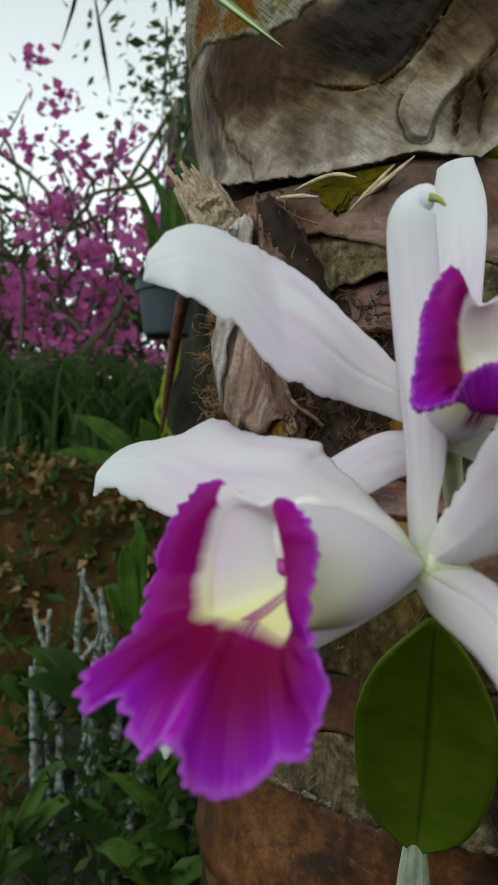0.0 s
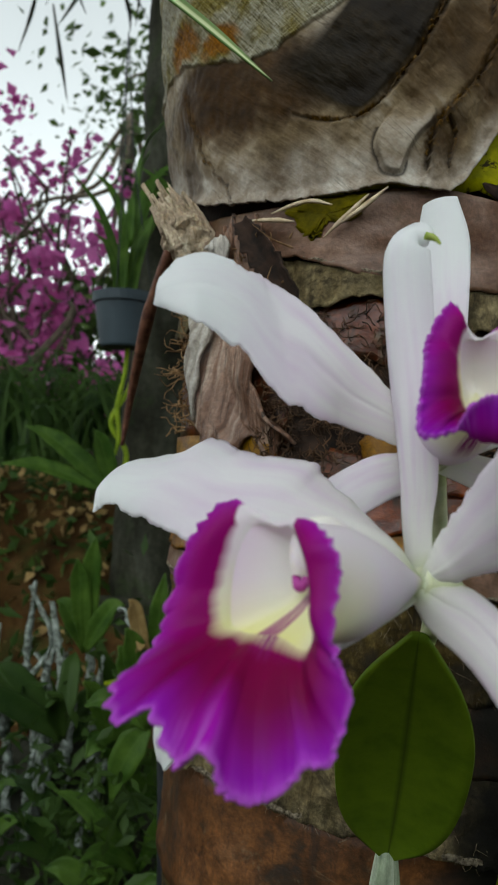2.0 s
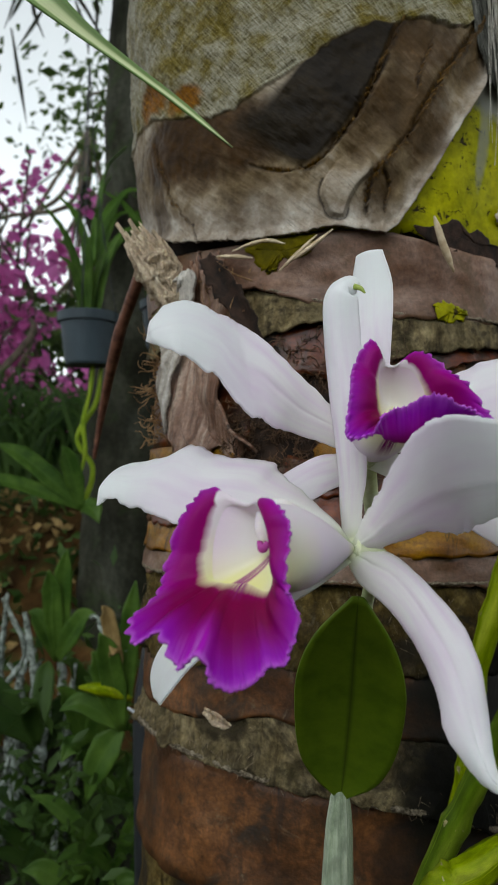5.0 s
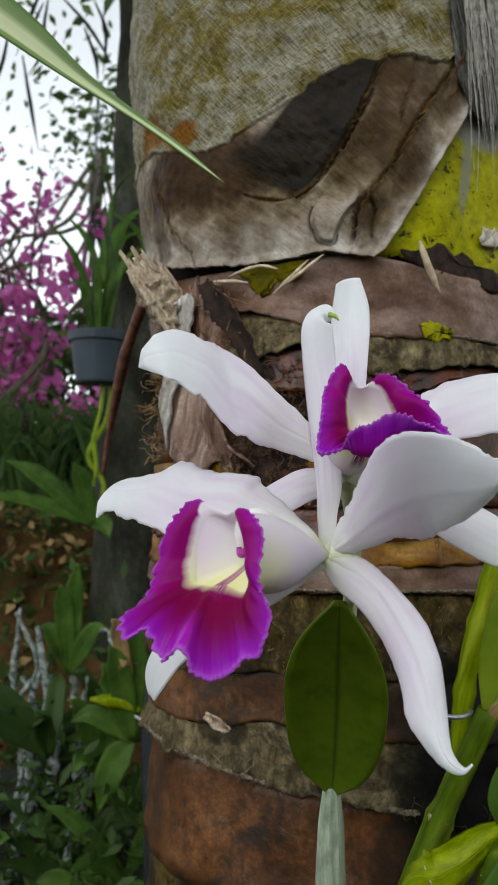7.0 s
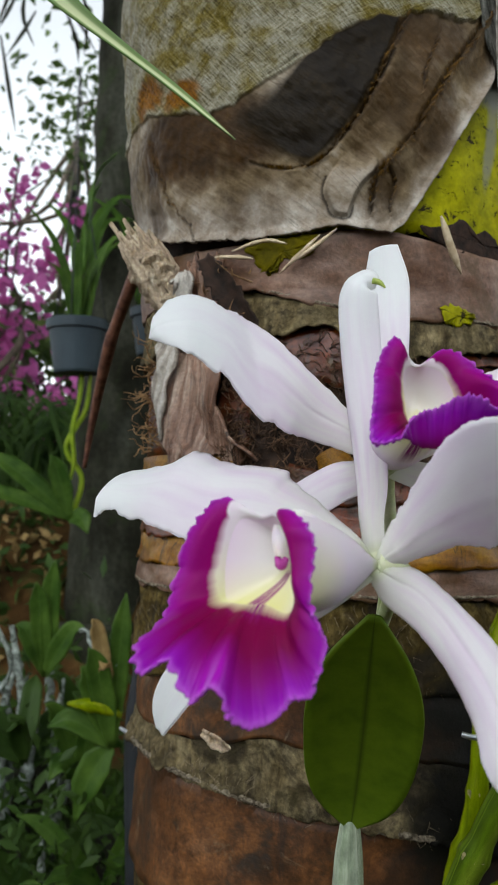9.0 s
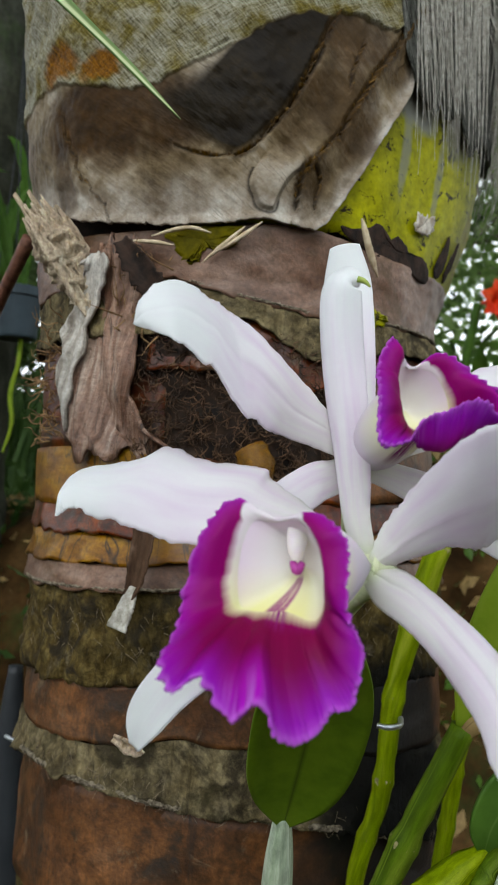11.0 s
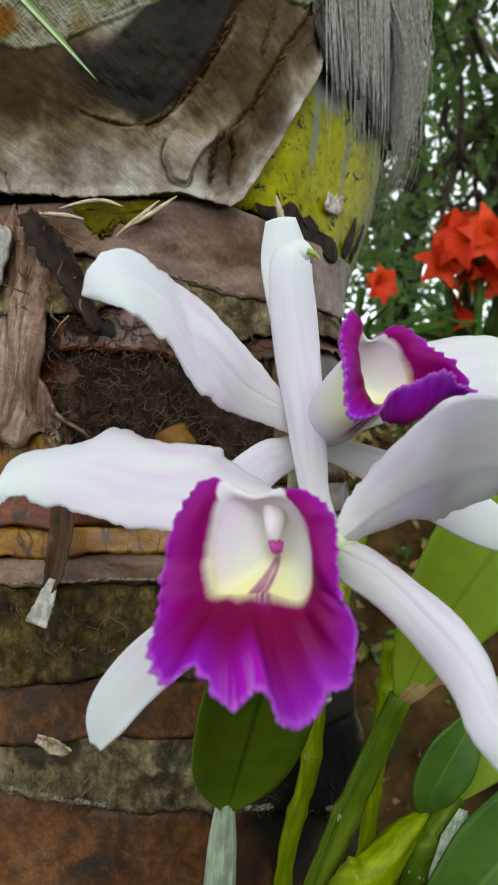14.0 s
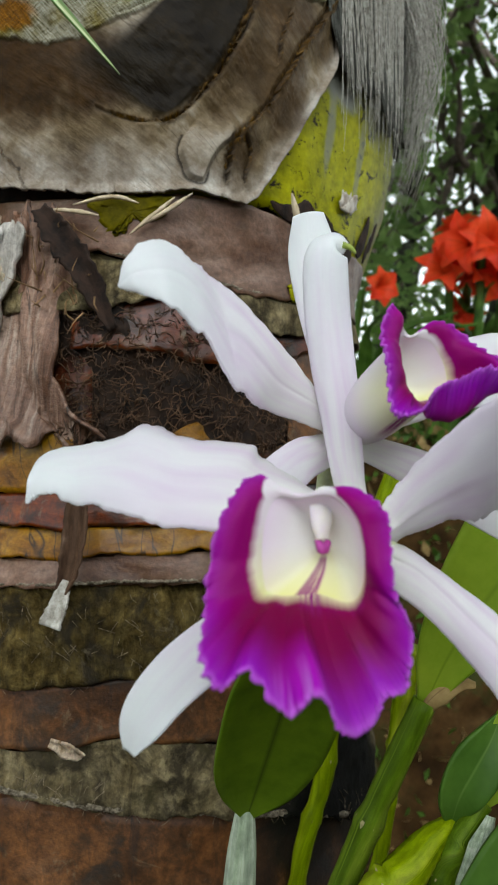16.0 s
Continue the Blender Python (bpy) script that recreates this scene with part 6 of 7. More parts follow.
# ---- behind: tree with hanging pots, bushes, flowers and woods ----
R2 = np.random.RandomState(11)


def leaves(centers, size, shape=2.2, spread=1.0, seed=0, nrm=None, droop=0.0):
    """Many small folded leaves: each two quads. centers: where; size: length in metres."""
    rng = np.random.RandomState(seed)
    v, f, uv = [], [], []
    for c in centers:
        L = size * (0.6 + 0.8 * rng.rand())
        t = unit(rng.randn(3) + (0, 0, -droop))
        w = unit(np.cross(t, rng.randn(3)))
        h = np.cross(t, w)
        k = len(v)
        W = L / shape
        v += [c, c + t * L * 0.45 + w * W * 0.5 + h * W * 0.18, c + t * L, c + t * L * 0.45 - w * W * 0.5 + h * W * 0.18, c + t * L * 0.5]
        uv += [(0, 0.5), (0.45, 1), (1, 0.5), (0.45, 0), (0.5, 0.5)]
        f += [(k, k + 4, k + 1), (k + 1, k + 4, k + 2), (k, k + 3, k + 4), (k + 3, k + 2, k + 4)]
    return v, f, uv


def limb(a, b, r0, r1, bend=0.08, seed=0, n=5):
    rng = np.random.RandomState(seed)
    a, b = np.array(a, float), np.array(b, float)
    pts = [a + (b - a) * s + rng.randn(3) * bend * np.linalg.norm(b - a) * (0 < s < 1) for s in np.linspace(0, 1, n)]
    return tube(pts, list(np.linspace(r0, r1, n)), 7, 4 * n), pts


# second trunk, mossy, with pots
def mossy_tree():
    t = tagged(empty("mossy_tree", (-0.02, 1.75, 0)), "dark mossy tree trunk hung with orchid pots", "tree")
    pts = [(-0.12, 1.75, ground_height(-0.12, 1.75) - 0.1), (-0.12, 1.74, 0.9), (-0.10, 1.75, 1.5), (-0.055, 1.76, 2.2), (-0.02, 1.78, 3.2), (0.06, 1.85, 5.0)]
    v, f, uv = tube(pts, [0.13, 0.10, 0.095, 0.10, 0.095, 0.07], 28, 90)
    c = spline(pts, 90)
    v = [c[i // 28] + (np.array(q) - c[i // 28]) * (1 + 0.16 * noise.noise(Vector(q) * 9) + 0.10 * noise.noise(Vector(q) * 30)) for i, q in enumerate(v)]
    keep(mesh("trunk", v, f, M["moss"], t, "", uv))
    (lv, lf, lu), _ = limb((0.03, 1.78, 3.1), (-1.1, 2.1, 3.3), 0.05, 0.02, 0.06, 2)
    keep(mesh("limb", lv, lf, M["moss"], t, "", lu))
    (lv, lf, lu), _ = limb((0.03, 1.78, 2.9), (1.0, 1.6, 3.6), 0.05, 0.02, 0.06, 3)
    keep(mesh("limb", lv, lf, M["moss"], t, "", lu))
    cen = [np.array((-0.55, 2.0, 3.35)) + R2.randn(3) * (0.45, 0.25, 0.22) for _ in range(14)] + [np.array((0.6, 1.7, 3.9)) + R2.randn(3) * (0.5, 0.4, 0.3) for _ in range(900)]
    v, f, uv = leaves(cen, 0.06, 2.2, seed=3, droop=0.6)
    tagged(keep(mesh("crown", v, f, M["leaf_far"], t, "dark hanging leaves", uv)), kind="stuff")
    return t


mossy_tree()


def strap_clump(parent, at_, n, length, width, seed, mat, lean=0.5, name="leaf", spread=0.02, up=1.0):
    rng = np.random.RandomState(seed)
    for k in range(n):
        a = rng.rand() * 6.28
        L = length * (0.6 + 0.6 * rng.rand())
        d = np.array((math.cos(a), math.sin(a), 0))
        b = np.array(at_) + d * spread * rng.rand()
        mid = [b, b + d * L * 0.12 * lean + np.array((0, 0, 0.4 * L * up)), b + d * L * 0.35 * lean + np.array((0, 0, 0.75 * L * up)), b + d * L * lean * (0.6 + 0.3 * rng.rand()) + np.array((0, 0, L * up * (0.75 + 0.3 * rng.rand())))]
        v, f, uv = blade(mid, [(width * 0.5, width * 0.5), (width, width), (width * 0.9, width * 0.9), (0.0006, 0.0006)], [d * -0.4 + np.array((0, -0.8, 0.5))], 0.1, 12, 5, 0, 1, seed + k, 0.3)
        keep(solid(mesh(name, v, f, mat, parent, "", uv), 0.0012, 0.0))


def hanging_pot(at_, r, h, seed, n=9, length=0.22, mat=None, label="dark grey plastic pot with an orchid, hung from wires"):
    t = tagged(empty("plant_pot", at_), label, "pot", "hanging orchid pots")
    x, y, z = at_
    prof = [(0.0, 0), (0.70 * r, 0), (0.74 * r, 0.004), (0.90 * r, h * 0.78), (0.90 * r, h * 0.80), (r, h * 0.82), (r * 1.01, h), (r * 0.93, h), (r * 0.90, h * 0.86), (0.0, h * 0.86)]
    v = [(x + pr * math.cos(a), y + pr * math.sin(a), z + pz) for pr, pz in prof for a in np.linspace(0, 2 * math.pi, 33)[:-1]]
    keep(mesh("pot", v, grid_faces(len(prof), 32, True), M["potgrey"], t, "ribbed dark plastic pot", [(0, 0)] * len(v), False))
    for a in (0.4, 2.5, 4.6):
        q = (x + r * math.cos(a), y + r * math.sin(a), z + h)
        v, f, uv = tube([q, (x + 0.3 * r * math.cos(a), y + 0.3 * r * math.sin(a), z + h + 0.25), (x, y, z + h + 0.5)], [0.0012, 0.0012, 0.0012], 5, 8)
        keep(mesh("wire", v, f, M["black"], t, "", uv))
    strap_clump(t, (x, y, z + h * 0.85), n, length, 0.009, seed, mat or M["leaf_shade"], 0.55)
    v, f, uv = tube([(x + 0.01, y, z + 0.01), (x + 0.005, y - 0.005, z - 0.05), (x - 0.008, y, z - 0.11), (x - 0.004, y, z - 0.17), (x - 0.02, y, z - 0.23)], [0.005, 0.004, 0.005, 0.004, 0.002], 6, 24)
    keep(mesh("root", v, f, M["leaf_light"], t, "yellow-green hanging roots", uv))
    return t


hanging_pot((-0.155, 1.36, 1.60), 0.058, 0.10, 3, 9, 0.22)
hanging_pot((-0.005, 1.50, 1.66), 0.055, 0.10, 9, 10, 0.20, M["leaf_mid"])


def epiphyte(name, at_, n, length, width, seed, mat, label, lean=0.6):
    t = tagged(empty(name, at_), label, "plant")
    strap_clump(t, at_, n, length, width, seed, mat, lean)
    return t


epiphyte("epiphyte", (-0.03, 1.62, 1.80), 16, 0.30, 0.012, 31, M["leaf_mid"], "green strap-leaved plant growing on the mossy trunk")
epiphyte("epiphyte", (0.03, 1.60, 1.95), 10, 0.28, 0.012, 33, M["leaf_mid"], "green strap-leaved plant high on the mossy trunk")
epiphyte("epiphyte", (-0.17, 1.60, 1.86), 8, 0.22, 0.010, 35, M["leaf_mid"], "small green plant on the hanging wire", 0.7)


def leaf_pair(at_, spots, mat, label, name="orchid_seedling"):
    t = tagged(empty(name, at_), label, "plant")
    for k, (tip, w) in enumerate(spots):
        a, b = np.array(at_, float), np.array(tip, float)
        m1, m2 = a * 0.65 + b * 0.35 + np.array((0, 0, 0.012)), a * 0.3 + b * 0.7 + np.array((0, 0, 0.015))
        v, f, uv = blade([a, m1, m2, b], [(w * 0.3, w * 0.3), (w, w), (w * 0.9, w * 0.9), (0.0008, 0.0008)], [(0, -0.8, 0.55)], 0.1, 16, 7, 0, 1, k, 0.25)
        keep(solid(mesh("leaf", v, f, mat, t, "", uv), 0.0015, 0.0))
    return t


leaf_pair((-0.165, 1.36, 1.325), [((-0.325, 1.34, 1.450), 0.020), ((-0.20, 1.33, 1.445), 0.018), ((-0.36, 1.30, 1.380), 0.016), ((-0.13, 1.33, 1.30), 0.02)], M["leaf_shade"], "orchid with broad green leaves on the mossy trunk")
v, f, uv = tube([(-0.165, 1.37, 1.325), (-0.145, 1.37, 1.40), (-0.175, 1.37, 1.46), (-0.14, 1.37, 1.53), (-0.13, 1.37, 1.60)], [0.006, 0.005, 0.005, 0.005, 0.003], 7, 30)
tagged(mesh("aerial_root", v, f, M["leaf_light"], None, "", uv), "yellow-green hanging aerial roots", "root")
v, f, uv = tube([(-0.030, 0.55, 1.575), (-0.05, 0.60, 1.535), (-0.058, 0.62, 1.515), (-0.075, 0.68, 1.46), (-0.085, 0.70, 1.41)], [0.0055, 0.005, 0.0058, 0.004, 0.002], 8, 30)
tagged(mesh("twig", v, f, M["redtwig"], None, "", uv), "red-brown broken twig beside the trunk", "twig")


# stump on the side, overgrown with orchids, lichen twigs and ferns
def stump():
    t = tagged(empty("overgrown_stump", (-0.16, 1.05, 0)), "low dark stump overgrown with orchids and lichen", "stump")
    pts = [(-0.20, 1.12, -0.05), (-0.20, 1.12, 0.5), (-0.19, 1.12, 0.85), (-0.17, 1.10, 0.98)]
    v, f, uv = tube(pts, [0.20, 0.18, 0.16, 0.05], 26, 50)
    c = spline(pts, 50)
    v = [c[i // 26] + (np.array(q) - c[i // 26]) * (1 + 0.25 * noise.noise(Vector(q) * 7) + 0.12 * noise.noise(Vector(q) * 25)) for i, q in enumerate(v)]
    keep(mesh("wood", v, f, M["moss"], t, "", uv))
    return t


stump()
v, f, uv = tube([(-0.022, 0.62, -0.05), (-0.024, 0.62, 0.6), (-0.026, 0.62, 1.0), (-0.03, 0.62, 1.17), (-0.028, 0.62, 1.235)], [0.016, 0.015, 0.014, 0.012, 0.006], 10, 40)
tagged(mesh("black_stake", v, f, M["black"], None, "", uv), "black stake standing close behind the trunk", "stake")
leaf_pair((-0.060, 0.80, 1.10), [((-0.085, 0.78, 1.215), 0.014), ((-0.095, 0.80, 1.19), 0.017), ((-0.045, 0.80, 1.27), 0.012), ((-0.13, 0.80, 1.125), 0.013), ((-0.10, 0.80, 1.02), 0.018)], M["leaf_shade"], "orchid with dark green leaves on the stump")
leaf_pair((-0.16, 1.0, 1.13), [((-0.145, 0.98, 1.29), 0.014), ((-0.17, 0.98, 1.26), 0.014), ((-0.105, 0.97, 1.20), 0.015), ((-0.20, 1.0, 1.20), 0.013)], M["leaf_shade"], "orchid with upright green leaves on the stump")
leaf_pair((-0.10, 0.85, 1.05), [((-0.135, 0.82, 1.145), 0.012), ((-0.075, 0.82, 1.135), 0.014), ((-0.13, 0.82, 1.06), 0.014), ((-0.05, 0.83, 1.09), 0.014)], M["leaf_shade"], "orchid with pale green leaves on the stump")
leaf_pair((-0.065, 0.80, 1.16), [((-0.082, 0.78, 1.245), 0.009), ((-0.070, 0.78, 1.19), 0.008)], M["leaf_dry"], "withered yellow-brown orchid leaf", "dry_leaf")
v, f, uv = tube([(-0.05, 0.80, 1.135), (-0.085, 0.79, 1.150), (-0.108, 0.79, 1.153)], [0.004, 0.008, 0.002], 8, 14)
tagged(mesh("flower_bud", v, f, M["cane_light"], None, "", uv), "pale green closed orchid bud", "bud")
for k, (a, b) in enumerate((((-0.19, 1.03, 0.80), (-0.180, 1.03, 0.955)), ((-0.25, 1.0, 0.95), (-0.235, 1.0, 1.22)), ((-0.22, 1.0, 0.9), (-0.225, 1.0, 1.13)), ((-0.27, 1.0, 0.85), (-0.275, 1.0, 1.17)), ((-0.21, 0.98, 1.0), (-0.195, 0.98, 1.15)), ((-0.24, 0.96, 0.86), (-0.20, 0.96, 1.02)), ((-0.15, 0.9, 0.86), (-0.145, 0.9, 0.99)), ((-0.10, 0.85, 1.22), (-0.055, 0.80, 1.19)))):
    (v, f, uv), _ = limb(a, b, 0.0055 if k < 7 else 0.003, 0.003 if k < 7 else 0.002, 0.05, 50 + k)
    v = [np.array(q) * 1 + 0.003 * np.array(noise.noise_vector(Vector(q) * 90)) for q in v]
    tagged(mesh("lichen_twig", v, f, M["lichen"], None, "", uv), "dead twig crusted with pale grey-green lichen", "twig", "lichen twigs on the stump")
rl = np.random.RandomState(91)
for k in range(18):
    a = np.array((-0.285 + 0.145 * rl.rand(), 0.94 + 0.10 * rl.rand(), 0.84 + 0.20 * rl.rand()))
    b = a + np.array((0.02 * rl.randn(), 0.01 * rl.randn(), 0.10 + 0.14 * rl.rand()))
    mid_ = (a + b) / 2 + 0.008 * rl.randn(3)
    v, f, uv = tube([a, mid_, b], [0.006, 0.0055, 0.0025], 10, 40)
    c = spline([a, mid_, b], 40)
    v = [c[i // 10] + (np.array(q) - c[i // 10]) * (1 + 0.75 * noise.noise(Vector(q) * 130 + Vector((k, 0, 0))) + 0.45 * noise.noise(Vector(q) * 330)) for i, q in enumerate(v)]
    tagged(mesh("lichen_twig", v, f, M["lichen"], None, "", uv), "dead twig crusted with pale grey-green lichen", "twig", "lichen twigs on the stump")
cen = [np.array((-0.20 + 0.13 * R2.randn(), 0.98 + 0.09 * R2.randn(), 0.93 + 0.12 * R2.randn())) for _ in range(1100)]
v, f, uv = leaves(cen, 0.028, 3.0, seed=8)
tagged(mesh("ferns", v, f, M["leaf_grass"], None, "", uv), "small dark green ferns and moss on the stump", "fern", kind="stuff")
cen = [np.array((-0.11 + 0.07 * R2.randn(), 0.86 + 0.05 * R2.randn(), 0.95 + 0.09 * R2.randn())) for _ in range(500)]
v, f, uv = leaves(cen, 0.022, 2.6, seed=9)
tagged(mesh("ferns", v, f, M["leaf_grass"], None, "", uv), "small light green ferns low on the stump", "fern", kind="stuff")


# bougainvillea
def bush(name, at_, size, label, n_b, n_l, seed, flower_mat, leaf_mat, stems=14):
    t = tagged(empty(name, at_), label, "bush")
    rng = np.random.RandomState(seed)
    bl, lv = [], []
    for k in range(stems):
        tip = np.array(at_) + rng.randn(3) * size * (0.5, 0.35, 0.0) + np.array((0, 0, size[2] * (0.35 + 0.65 * rng.rand())))
        (v, f, uv), pts = limb(at_, tip, 0.022, 0.004, 0.07, seed + k, 6)
        keep(mesh("stem", v, f, M["twigwood"], t, "", uv))
        for _ in range(n_b // stems):
            c = pts[rng.randint(2, 6)] + rng.randn(3) * 0.13
            r = 0.022 + 0.03 * rng.rand()
            bl += [c + rng.randn(3) * r for _ in range(22)]
        lv += [pts[rng.randint(2, 6)] + rng.randn(3) * 0.14 for _ in range(n_l // stems)]
    v, f, uv = leaves(bl, 0.055, 1.3, seed=seed)
    tagged(keep(mesh("blossom", v, f, flower_mat, t, "magenta-pink flower clusters", uv)), kind="stuff")
    v, f, uv = leaves(lv, 0.030, 1.8, seed=seed + 1)
    tagged(keep(mesh("foliage", v, f, leaf_mat, t, "small green leaves", uv)), kind="stuff")
    return t


bush("bougainvillea", (-0.75, 3.3, 1.1), np.array((0.75, 0.4, 1.75)), "magenta-pink flowering bougainvillea bush", 90, 500, 5, M["bract"], M["leaf_far"], 20)
bush("bougainvillea", (-1.6, 3.9, 1.2), np.array((0.9, 0.5, 2.2)), "tall pink flowering bougainvillea bush", 50, 260, 6, M["bract"], M["leaf_far"], 18)

# grass clump on the bank
gl = []
for k in range(700):
    x, y = -0.55 + 0.55 * R2.randn(), 2.75 + 0.18 * R2.randn()
    z = ground_height(x, y)
    a = R2.rand() * 6.28
    L = 0.25 + 0.2 * R2.rand()
    d = np.array((math.cos(a), math.sin(a), 0))
    b = np.array((x, y, z - 0.01))
    gl.append(blade([b, b + d * L * 0.2 + np.array((0, 0, L * 0.8)), b + d * L * 0.6 + np.array((0, 0, L)), b + d * L + np.array((0, 0, L * 0.6))], [(0.006, 0.006), (0.007, 0.007), (0.005, 0.005), (0.0005, 0.0005)], [(0, -0.7, 0.7)], 0.0, 7, 3))
gv, gf, gu = join(gl)
tagged(mesh("grass", gv, gf, M["leaf_grass"], None, "", gu), "dark green arching grass on the bank", "grass", kind="stuff")


# amaryllis
def amaryllis(at_, top, n, seed, label, size=0.075, group="red amaryllis"):
    t = tagged(empty("amaryllis", at_), label, "flower", group)
    rng = np.random.RandomState(seed)
    top = np.array(top)
    v, f, uv = tube([at_, (np.array(at_) + top) / 2 + rng.randn(3) * 0.01, top], [0.012, 0.011, 0.010], 8, 16)
    keep(mesh("stalk", v, f, M["leaf_mid"], t, "green stalk", uv))
    for k in range(n):
        a = k * 6.28 / n + rng.rand() * 0.6 - 1.2
        ax = unit(np.array((math.cos(a) - 0.5, math.sin(a) - 0.75, 0.05 + 0.35 * rng.randn())))
        c = top + ax * 0.035
        u = unit(np.cross(ax, (0, 0, 1)))
        w = np.cross(u, ax)
        v, f, uv = tube([c - ax * 0.02, c, c + ax * size * 0.25], [0.004, 0.006, 0.009], 8, 8)
        bloom = keep(mesh("bloom", v, f, M["amaryllis"], t, "scarlet trumpet bloom", uv))
        for j in range(6):
            b = j * 6.28 / 6 + 0.3
            d = math.cos(b) * u + math.sin(b) * w
            L = size * (0.9 + 0.2 * rng.rand())
            v, f, uv = blade([c, c + ax * L * 0.45 + d * L * 0.12, c + ax * L * 0.80 + d * L * 0.45, c + ax * L * 0.75 + d * L * 0.95], [(0.004, 0.004), (0.013, 0.013), (0.021, 0.021), (0.001, 0.001)], [ax * 0.6 - d * 0.6, ax], 0.1, 12, 7, 0.002, 2, j)
            keep(mesh("petal", v, f, M["amaryllis"], bloom, "", uv))
    for k in range(4):
        a = rng.rand() * 6.28
        d = np.array((math.cos(a), math.sin(a), 0))
        b = np.array(at_)
        H = top[2] - b[2]
        v, f, uv = blade([b, b + d * 0.05 + (0, 0, H * 0.4), b + d * 0.12 + (0, 0, H * 0.7), b + d * 0.28 + (0, 0, H * 0.75)], [(0.012, 0.012), (0.018, 0.018), (0.016, 0.016), (0.002, 0.002)], [(-0.5, -0.6, 0.5)], 0.1, 14, 5)
        keep(solid(mesh("leaf", v, f, M["leaf_mid"], t, "long strap leaf", uv), 0.002, 0.0))
    return t


for k, (x, y, zt, n) in enumerate(((1.08, 1.15, 1.86, 5), (1.18, 1.18, 1.80, 4), (1.07, 1.24, 1.80, 3), (0.86, 1.30, 1.78, 1), (1.28, 1.22, 1.83, 4), (1.20, 1.30, 1.90, 3))):
    x += 0.10
    amaryllis((x + 0.02, y + 0.05, ground_height(x, y + 0.05) - 0.02), (x, y, zt), n, 60 + k, "scarlet amaryllis with several open blooms", 0.05 if n == 1 else 0.075)


# woods
def tree(at_, h, r, crown_c, crown_r, n, seed, leaf=0.12, mat=None, clumps=26):
    t = tagged(empty("tree", at_), "leafy green tree with gaps of sky in its crown", "tree", "trees behind the garden")
    rng = np.random.RandomState(seed)
    at_ = np.array(at_)
    top = at_ + np.array((0.1 * rng.randn(), 0.1 * rng.randn(), h))
    (v, f, uv), pts = limb(at_, top, r, r * 0.35, 0.02, seed, 7)
    keep(mesh("trunk", v, f, M["moss"], t, "", uv))
    cs = []
    for k in range(clumps):
        c = np.array(crown_c) + np.clip(rng.randn(3), -1.6, 1.6) * np.array(crown_r) * 0.6
        lv, lf, lu = limb(pts[rng.randint(3, 7)], c, r * 0.25, r * 0.06, 0.06, seed + k)[0]
        keep(mesh("limb", lv, lf, M["twigwood"], t, "", lu))
        rr = 0.16 * np.mean(crown_r) * (0.6 + 0.9 * rng.rand())
        cs += [c + rng.randn(3) * rr for _ in range(n // clumps)]
    v, f, uv = leaves(cs, leaf, 2.0, seed=seed, droop=0.3)
    tagged(keep(mesh("crown", v, f, mat or M["leaf_far"], t, "many small green leaves", uv)), kind="stuff")
    return t


for k, (x, y, h, cz, cr, n) in enumerate((
        (3.6, 3.2, 3.6, 3.3, (1.1, 1.0, 1.3), 2200), (4.6, 5.2, 5.5, 4.2, (1.6, 1.4, 2.2), 2600), (2.6, 4.8, 5.0, 4.2, (1.4, 1.2, 1.8), 2400), (6.2, 4.4, 6.0, 4.6, (1.8, 1.6, 2.4), 2600),
        (6.8, 8.0, 8.0, 6.0, (2.6, 2.2, 3.0), 3000), (1.0, 7.0, 6.0, 5.0, (1.8, 1.5, 2.0), 3600), (-3.2, 8.0, 4.6, 3.2, (2.0, 1.6, 1.2), 2600), (-0.9, 9.0, 4.4, 2.7, (1.8, 1.6, 0.9), 2200), (8.5, 6.0, 7.0, 5.0, (2.2, 2, 2.6), 2400))):
    tree((x, y, ground_height(x, y) - 0.1), h, 0.10 + 0.01 * h, (x, y, cz), cr, n, 80 + k, 0.11, M["leaf_bright"] if x > 2 else None)
cen = [np.array((3.4 + 1.6 * R2.randn(), 3.6 + 0.5 * R2.randn(), 0)) for _ in range(5200)]
cen = [c + np.array((0, 0, ground_height(c[0], c[1]) + abs(R2.randn()) * 0.42)) for c in cen]
v, f, uv = leaves(cen, 0.085, 2.2, seed=18)
tagged(mesh("undergrowth", v, f, M["leaf_bright"], None, "", uv), "dense green undergrowth behind the amaryllis", "shrub", kind="stuff")
cen = [np.array((-0.2 + 3.2 * R2.rand(), 4.7 + 0.4 * R2.randn(), 0)) for _ in range(6500)]
cen = [c + np.array((0, 0, ground_height(c[0], c[1]) + 1.9 * R2.rand() ** 1.3)) for c in cen]
v, f, uv = leaves(cen, 0.11, 2.0, seed=19)
tagged(mesh("thicket", v, f, M["leaf_far"], None, "", uv), "dark green thicket behind the palm", "shrub", kind="stuff")
cen = [np.array((-2.8 + 2.7 * R2.rand(), 4.6 + 0.3 * R2.randn(), 0)) for _ in range(6000)]
cen = [c + np.array((0, 0, ground_height(c[0], c[1]) + 1.15 * R2.rand() ** 1.2)) for c in cen]
v, f, uv = leaves(cen, 0.10, 2.0, seed=20)
tagged(mesh("thicket", v, f, M["leaf_far"], None, "", uv), "dark green thicket behind the bougainvillea", "shrub", kind="stuff")
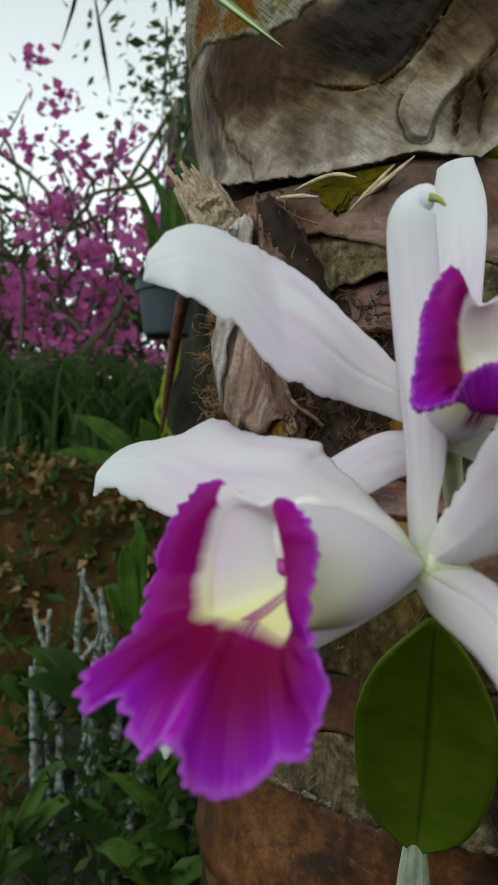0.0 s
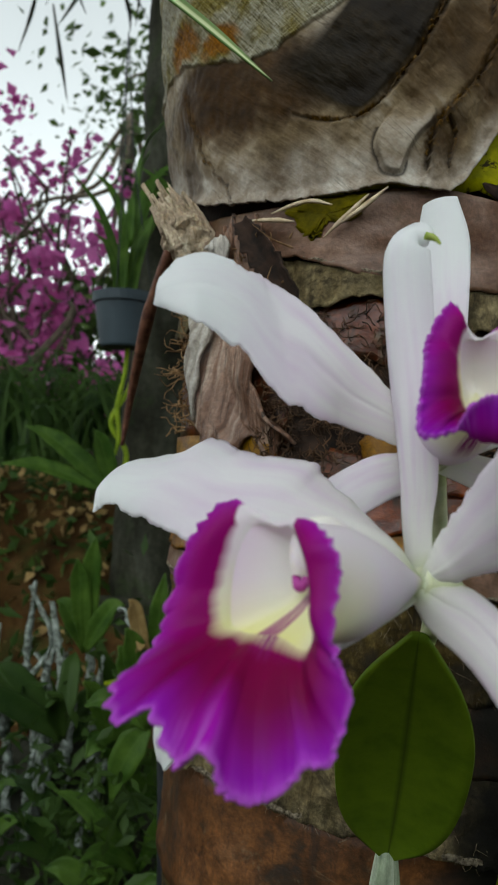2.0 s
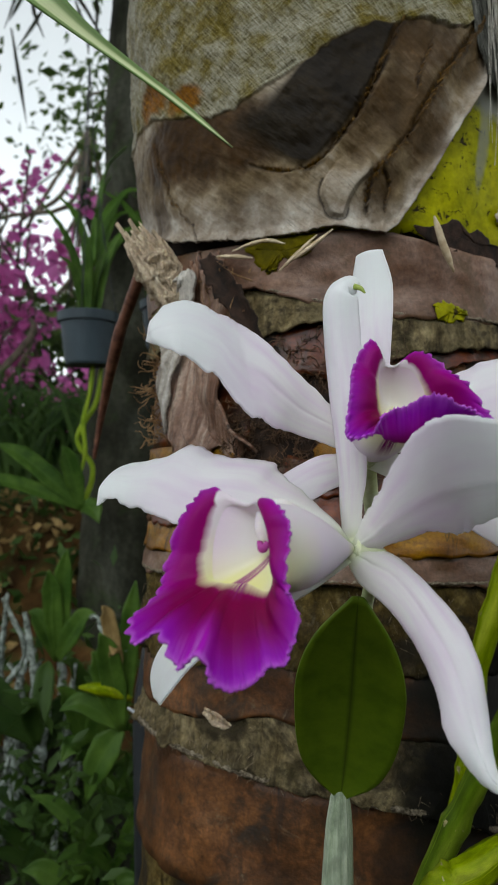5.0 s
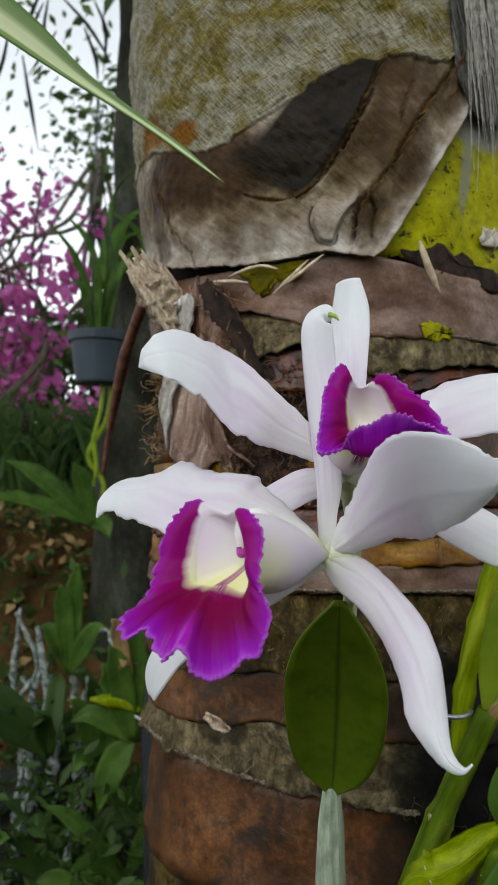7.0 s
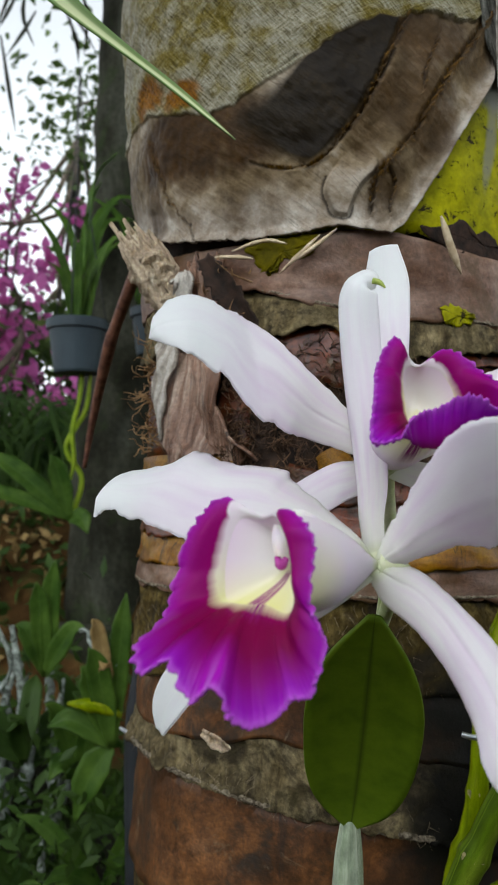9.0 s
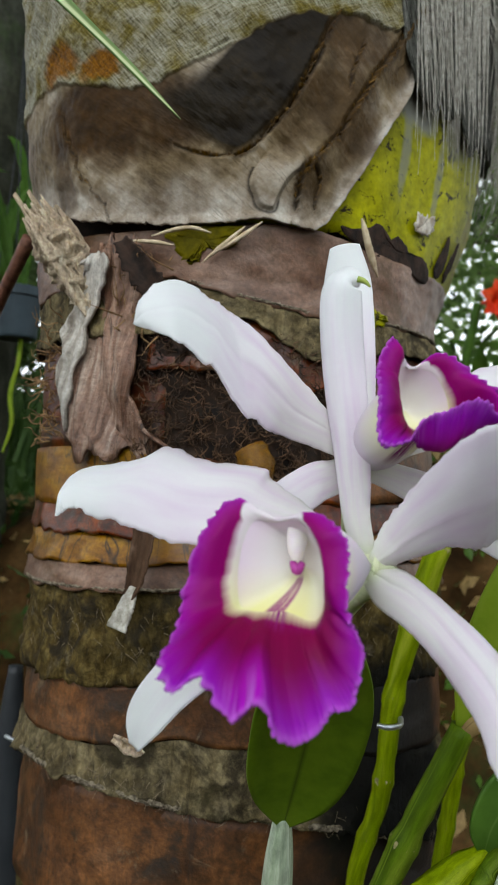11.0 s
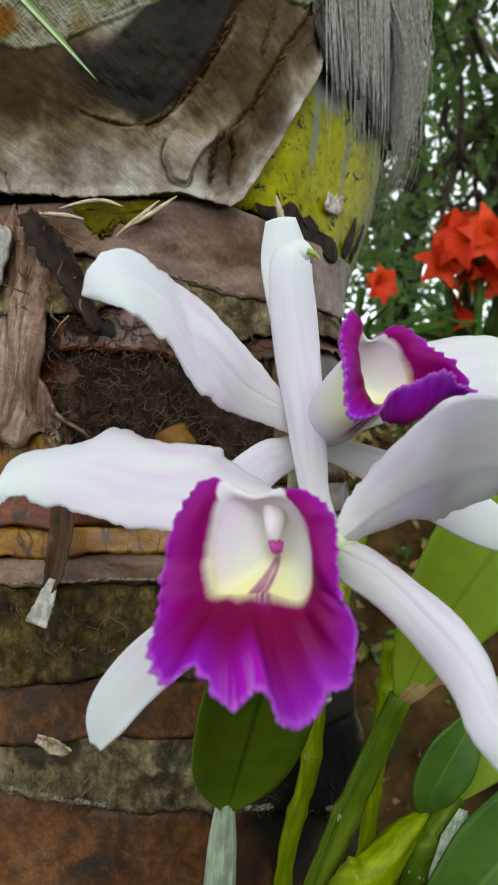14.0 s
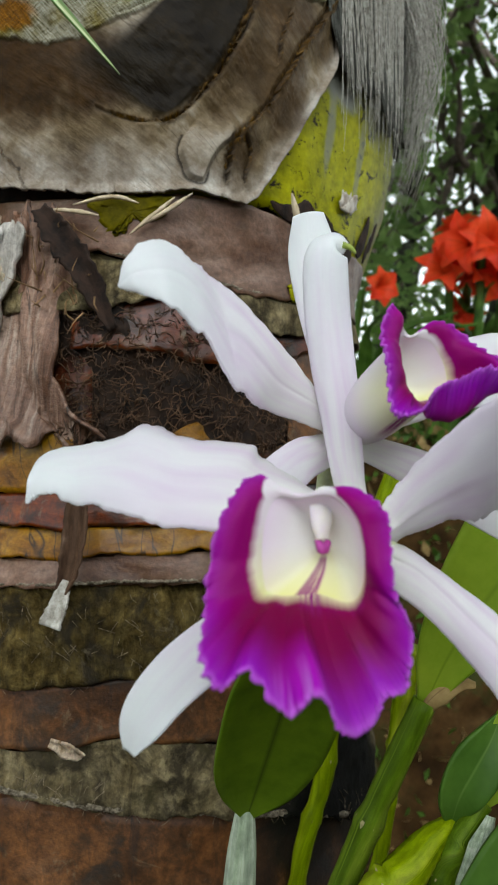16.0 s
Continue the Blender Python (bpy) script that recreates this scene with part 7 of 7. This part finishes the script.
# dry fronds hanging at the top
fr = []
for k in range(9):
    a = np.array((-0.42 + 0.10 * R2.randn(), 2.45, 3.10 + 0.05 * R2.randn()))
    b = a + np.array((0.10 * R2.randn() - 0.02, 0.05 * R2.randn(), -0.16 - 0.14 * R2.rand()))
    fr.append(blade([a, (a + b) / 2 + R2.randn(3) * 0.015, b], [(0.003, 0.003), (0.008, 0.008), (0.001, 0.001)], [(0, -1, 0.1)], 0.1, 8, 3))
fv, ff, fu = join(fr)
tagged(mesh("dry_fronds", fv, ff, M["moss"], None, "", fu), "dark dry fronds hanging from above", "frond", kind="stuff")


# tall trees out of view, added so their crowns block sky light over the garden
def added_canopy(at_, top, centre, radii, n, seed):
    t = tagged(empty("unseen_shade_tree", at_), "unseen spreading tree, added to block light from above", "tree", "shade trees")
    rng = np.random.RandomState(seed)
    (v, f, uv), pts = limb(at_, top, 0.16, 0.08, 0.02, seed, 7)
    keep(mesh("trunk", v, f, M["moss"], t, "", uv))
    cs = []
    for k in range(40):
        c = np.array(centre) + (rng.rand(3) * 2 - 1) * np.array(radii)
        v, f, uv = limb(top, c, 0.05, 0.01, 0.05, seed + k)[0]
        keep(mesh("limb", v, f, M["twigwood"], t, "", uv))
        cs += [c + rng.randn(3) * (0.55, 0.45, 0.15) for _ in range(n // 40)]
    v, f, uv = leaves(cs, 0.17, 1.9, seed=seed, droop=0.4)
    tagged(keep(mesh("crown", v, f, M["leaf_far"], t, "dense green leaves", uv)), kind="stuff")


added_canopy((-3.4, 3.2, ground_height(-3.4, 3.2)), (-2.6, 2.8, 4.6), (-1.2, 1.2, 4.7), (2.3, 2.0, 0.35), 10000, 301)
added_canopy((4.6, 0.6, 0.0), (3.6, 1.0, 4.4), (1.4, 1.0, 4.6), (2.1, 1.9, 0.3), 9000, 302)
# plain unseen wall on the near side, added to block low sky light
wall = bmesh.new()
bmesh.ops.create_cube(wall, size=1.0, matrix=Matrix.Translation((0, -2.1, 0.85)) @ Matrix.Diagonal((9.0, 0.2, 2.3, 1)))
wm = bpy.data.meshes.new("light_block_south")
wall.to_mesh(wm)
wall.free()
wm.materials.append(M["moss"])
tagged(new("light_block_south", wm), "unseen plain mossy wall, added to block low light", "wall", kind="structure")


# more of the crowded orchids and weeds in the shade by the trunk
rw = np.random.RandomState(77)
for k in range(16):
    x, y = -0.06 - 0.26 * rw.rand(), 0.82 + 0.35 * rw.rand()
    z = 0.74 + 0.32 * rw.rand() + 0.1 * (y - 0.82)
    tips = []
    for j in range(4):
        a = rw.rand() * 6.28
        L = 0.07 + 0.07 * rw.rand()
        tips.append(((x + L * math.cos(a) * 0.8, y + L * math.sin(a) * 0.5 - 0.02, z + L * (0.3 + 0.7 * rw.rand())), 0.009 + 0.006 * rw.rand()))
    leaf_pair((x, y, z), tips, M["leaf_grass"] if k % 3 else M["leaf_shade"], "small orchid with dark green leaves in the shade", "small_orchid")
cen = []
for _ in range(2600):
    x, y = -0.9 + 0.7 * rw.randn(), 2.05 + 0.35 * rw.randn()
    cen.append(np.array((x, y, ground_height(x, y) + 0.005 + 0.02 * rw.rand())))
v, f, uv = leaves(cen, 0.035, 2.0, seed=21)
tagged(mesh("leaf_litter", v, f, M["leaf_dry"], None, "", uv), "dry brown leaf litter on the bank", "litter", kind="stuff")
cen = []
for _ in range(2400):
    x, y = -0.5 + 0.7 * rw.randn(), 1.75 + 0.3 * rw.randn()
    cen.append(np.array((x, y, ground_height(x, y) + 0.05 * abs(rw.randn()))))
v, f, uv = leaves(cen, 0.04, 2.4, seed=22)
tagged(mesh("weeds", v, f, M["leaf_grass"], None, "", uv), "low green weeds on the bank", "weed", kind="stuff")
cen, dry = [], []
for _ in range(4200):
    x, y = 0.25 + 1.3 * rw.rand(), 1.0 + 1.1 * rw.rand()
    q = np.array((x, y, ground_height(x, y) + 0.005 + 0.03 * rw.rand()))
    (cen if rw.rand() < 0.55 else dry).append(q)
v, f, uv = leaves(cen, 0.032, 2.2, seed=23)
tagged(mesh("weeds", v, f, M["leaf_mid"], None, "", uv), "low green weeds on the bank beside the palm", "weed", kind="stuff")
v, f, uv = leaves(dry, 0.040, 2.0, seed=24)
tagged(mesh("leaf_litter", v, f, M["leaf_dry"], None, "", uv), "dry leaf litter beside the palm", "litter", kind="stuff")
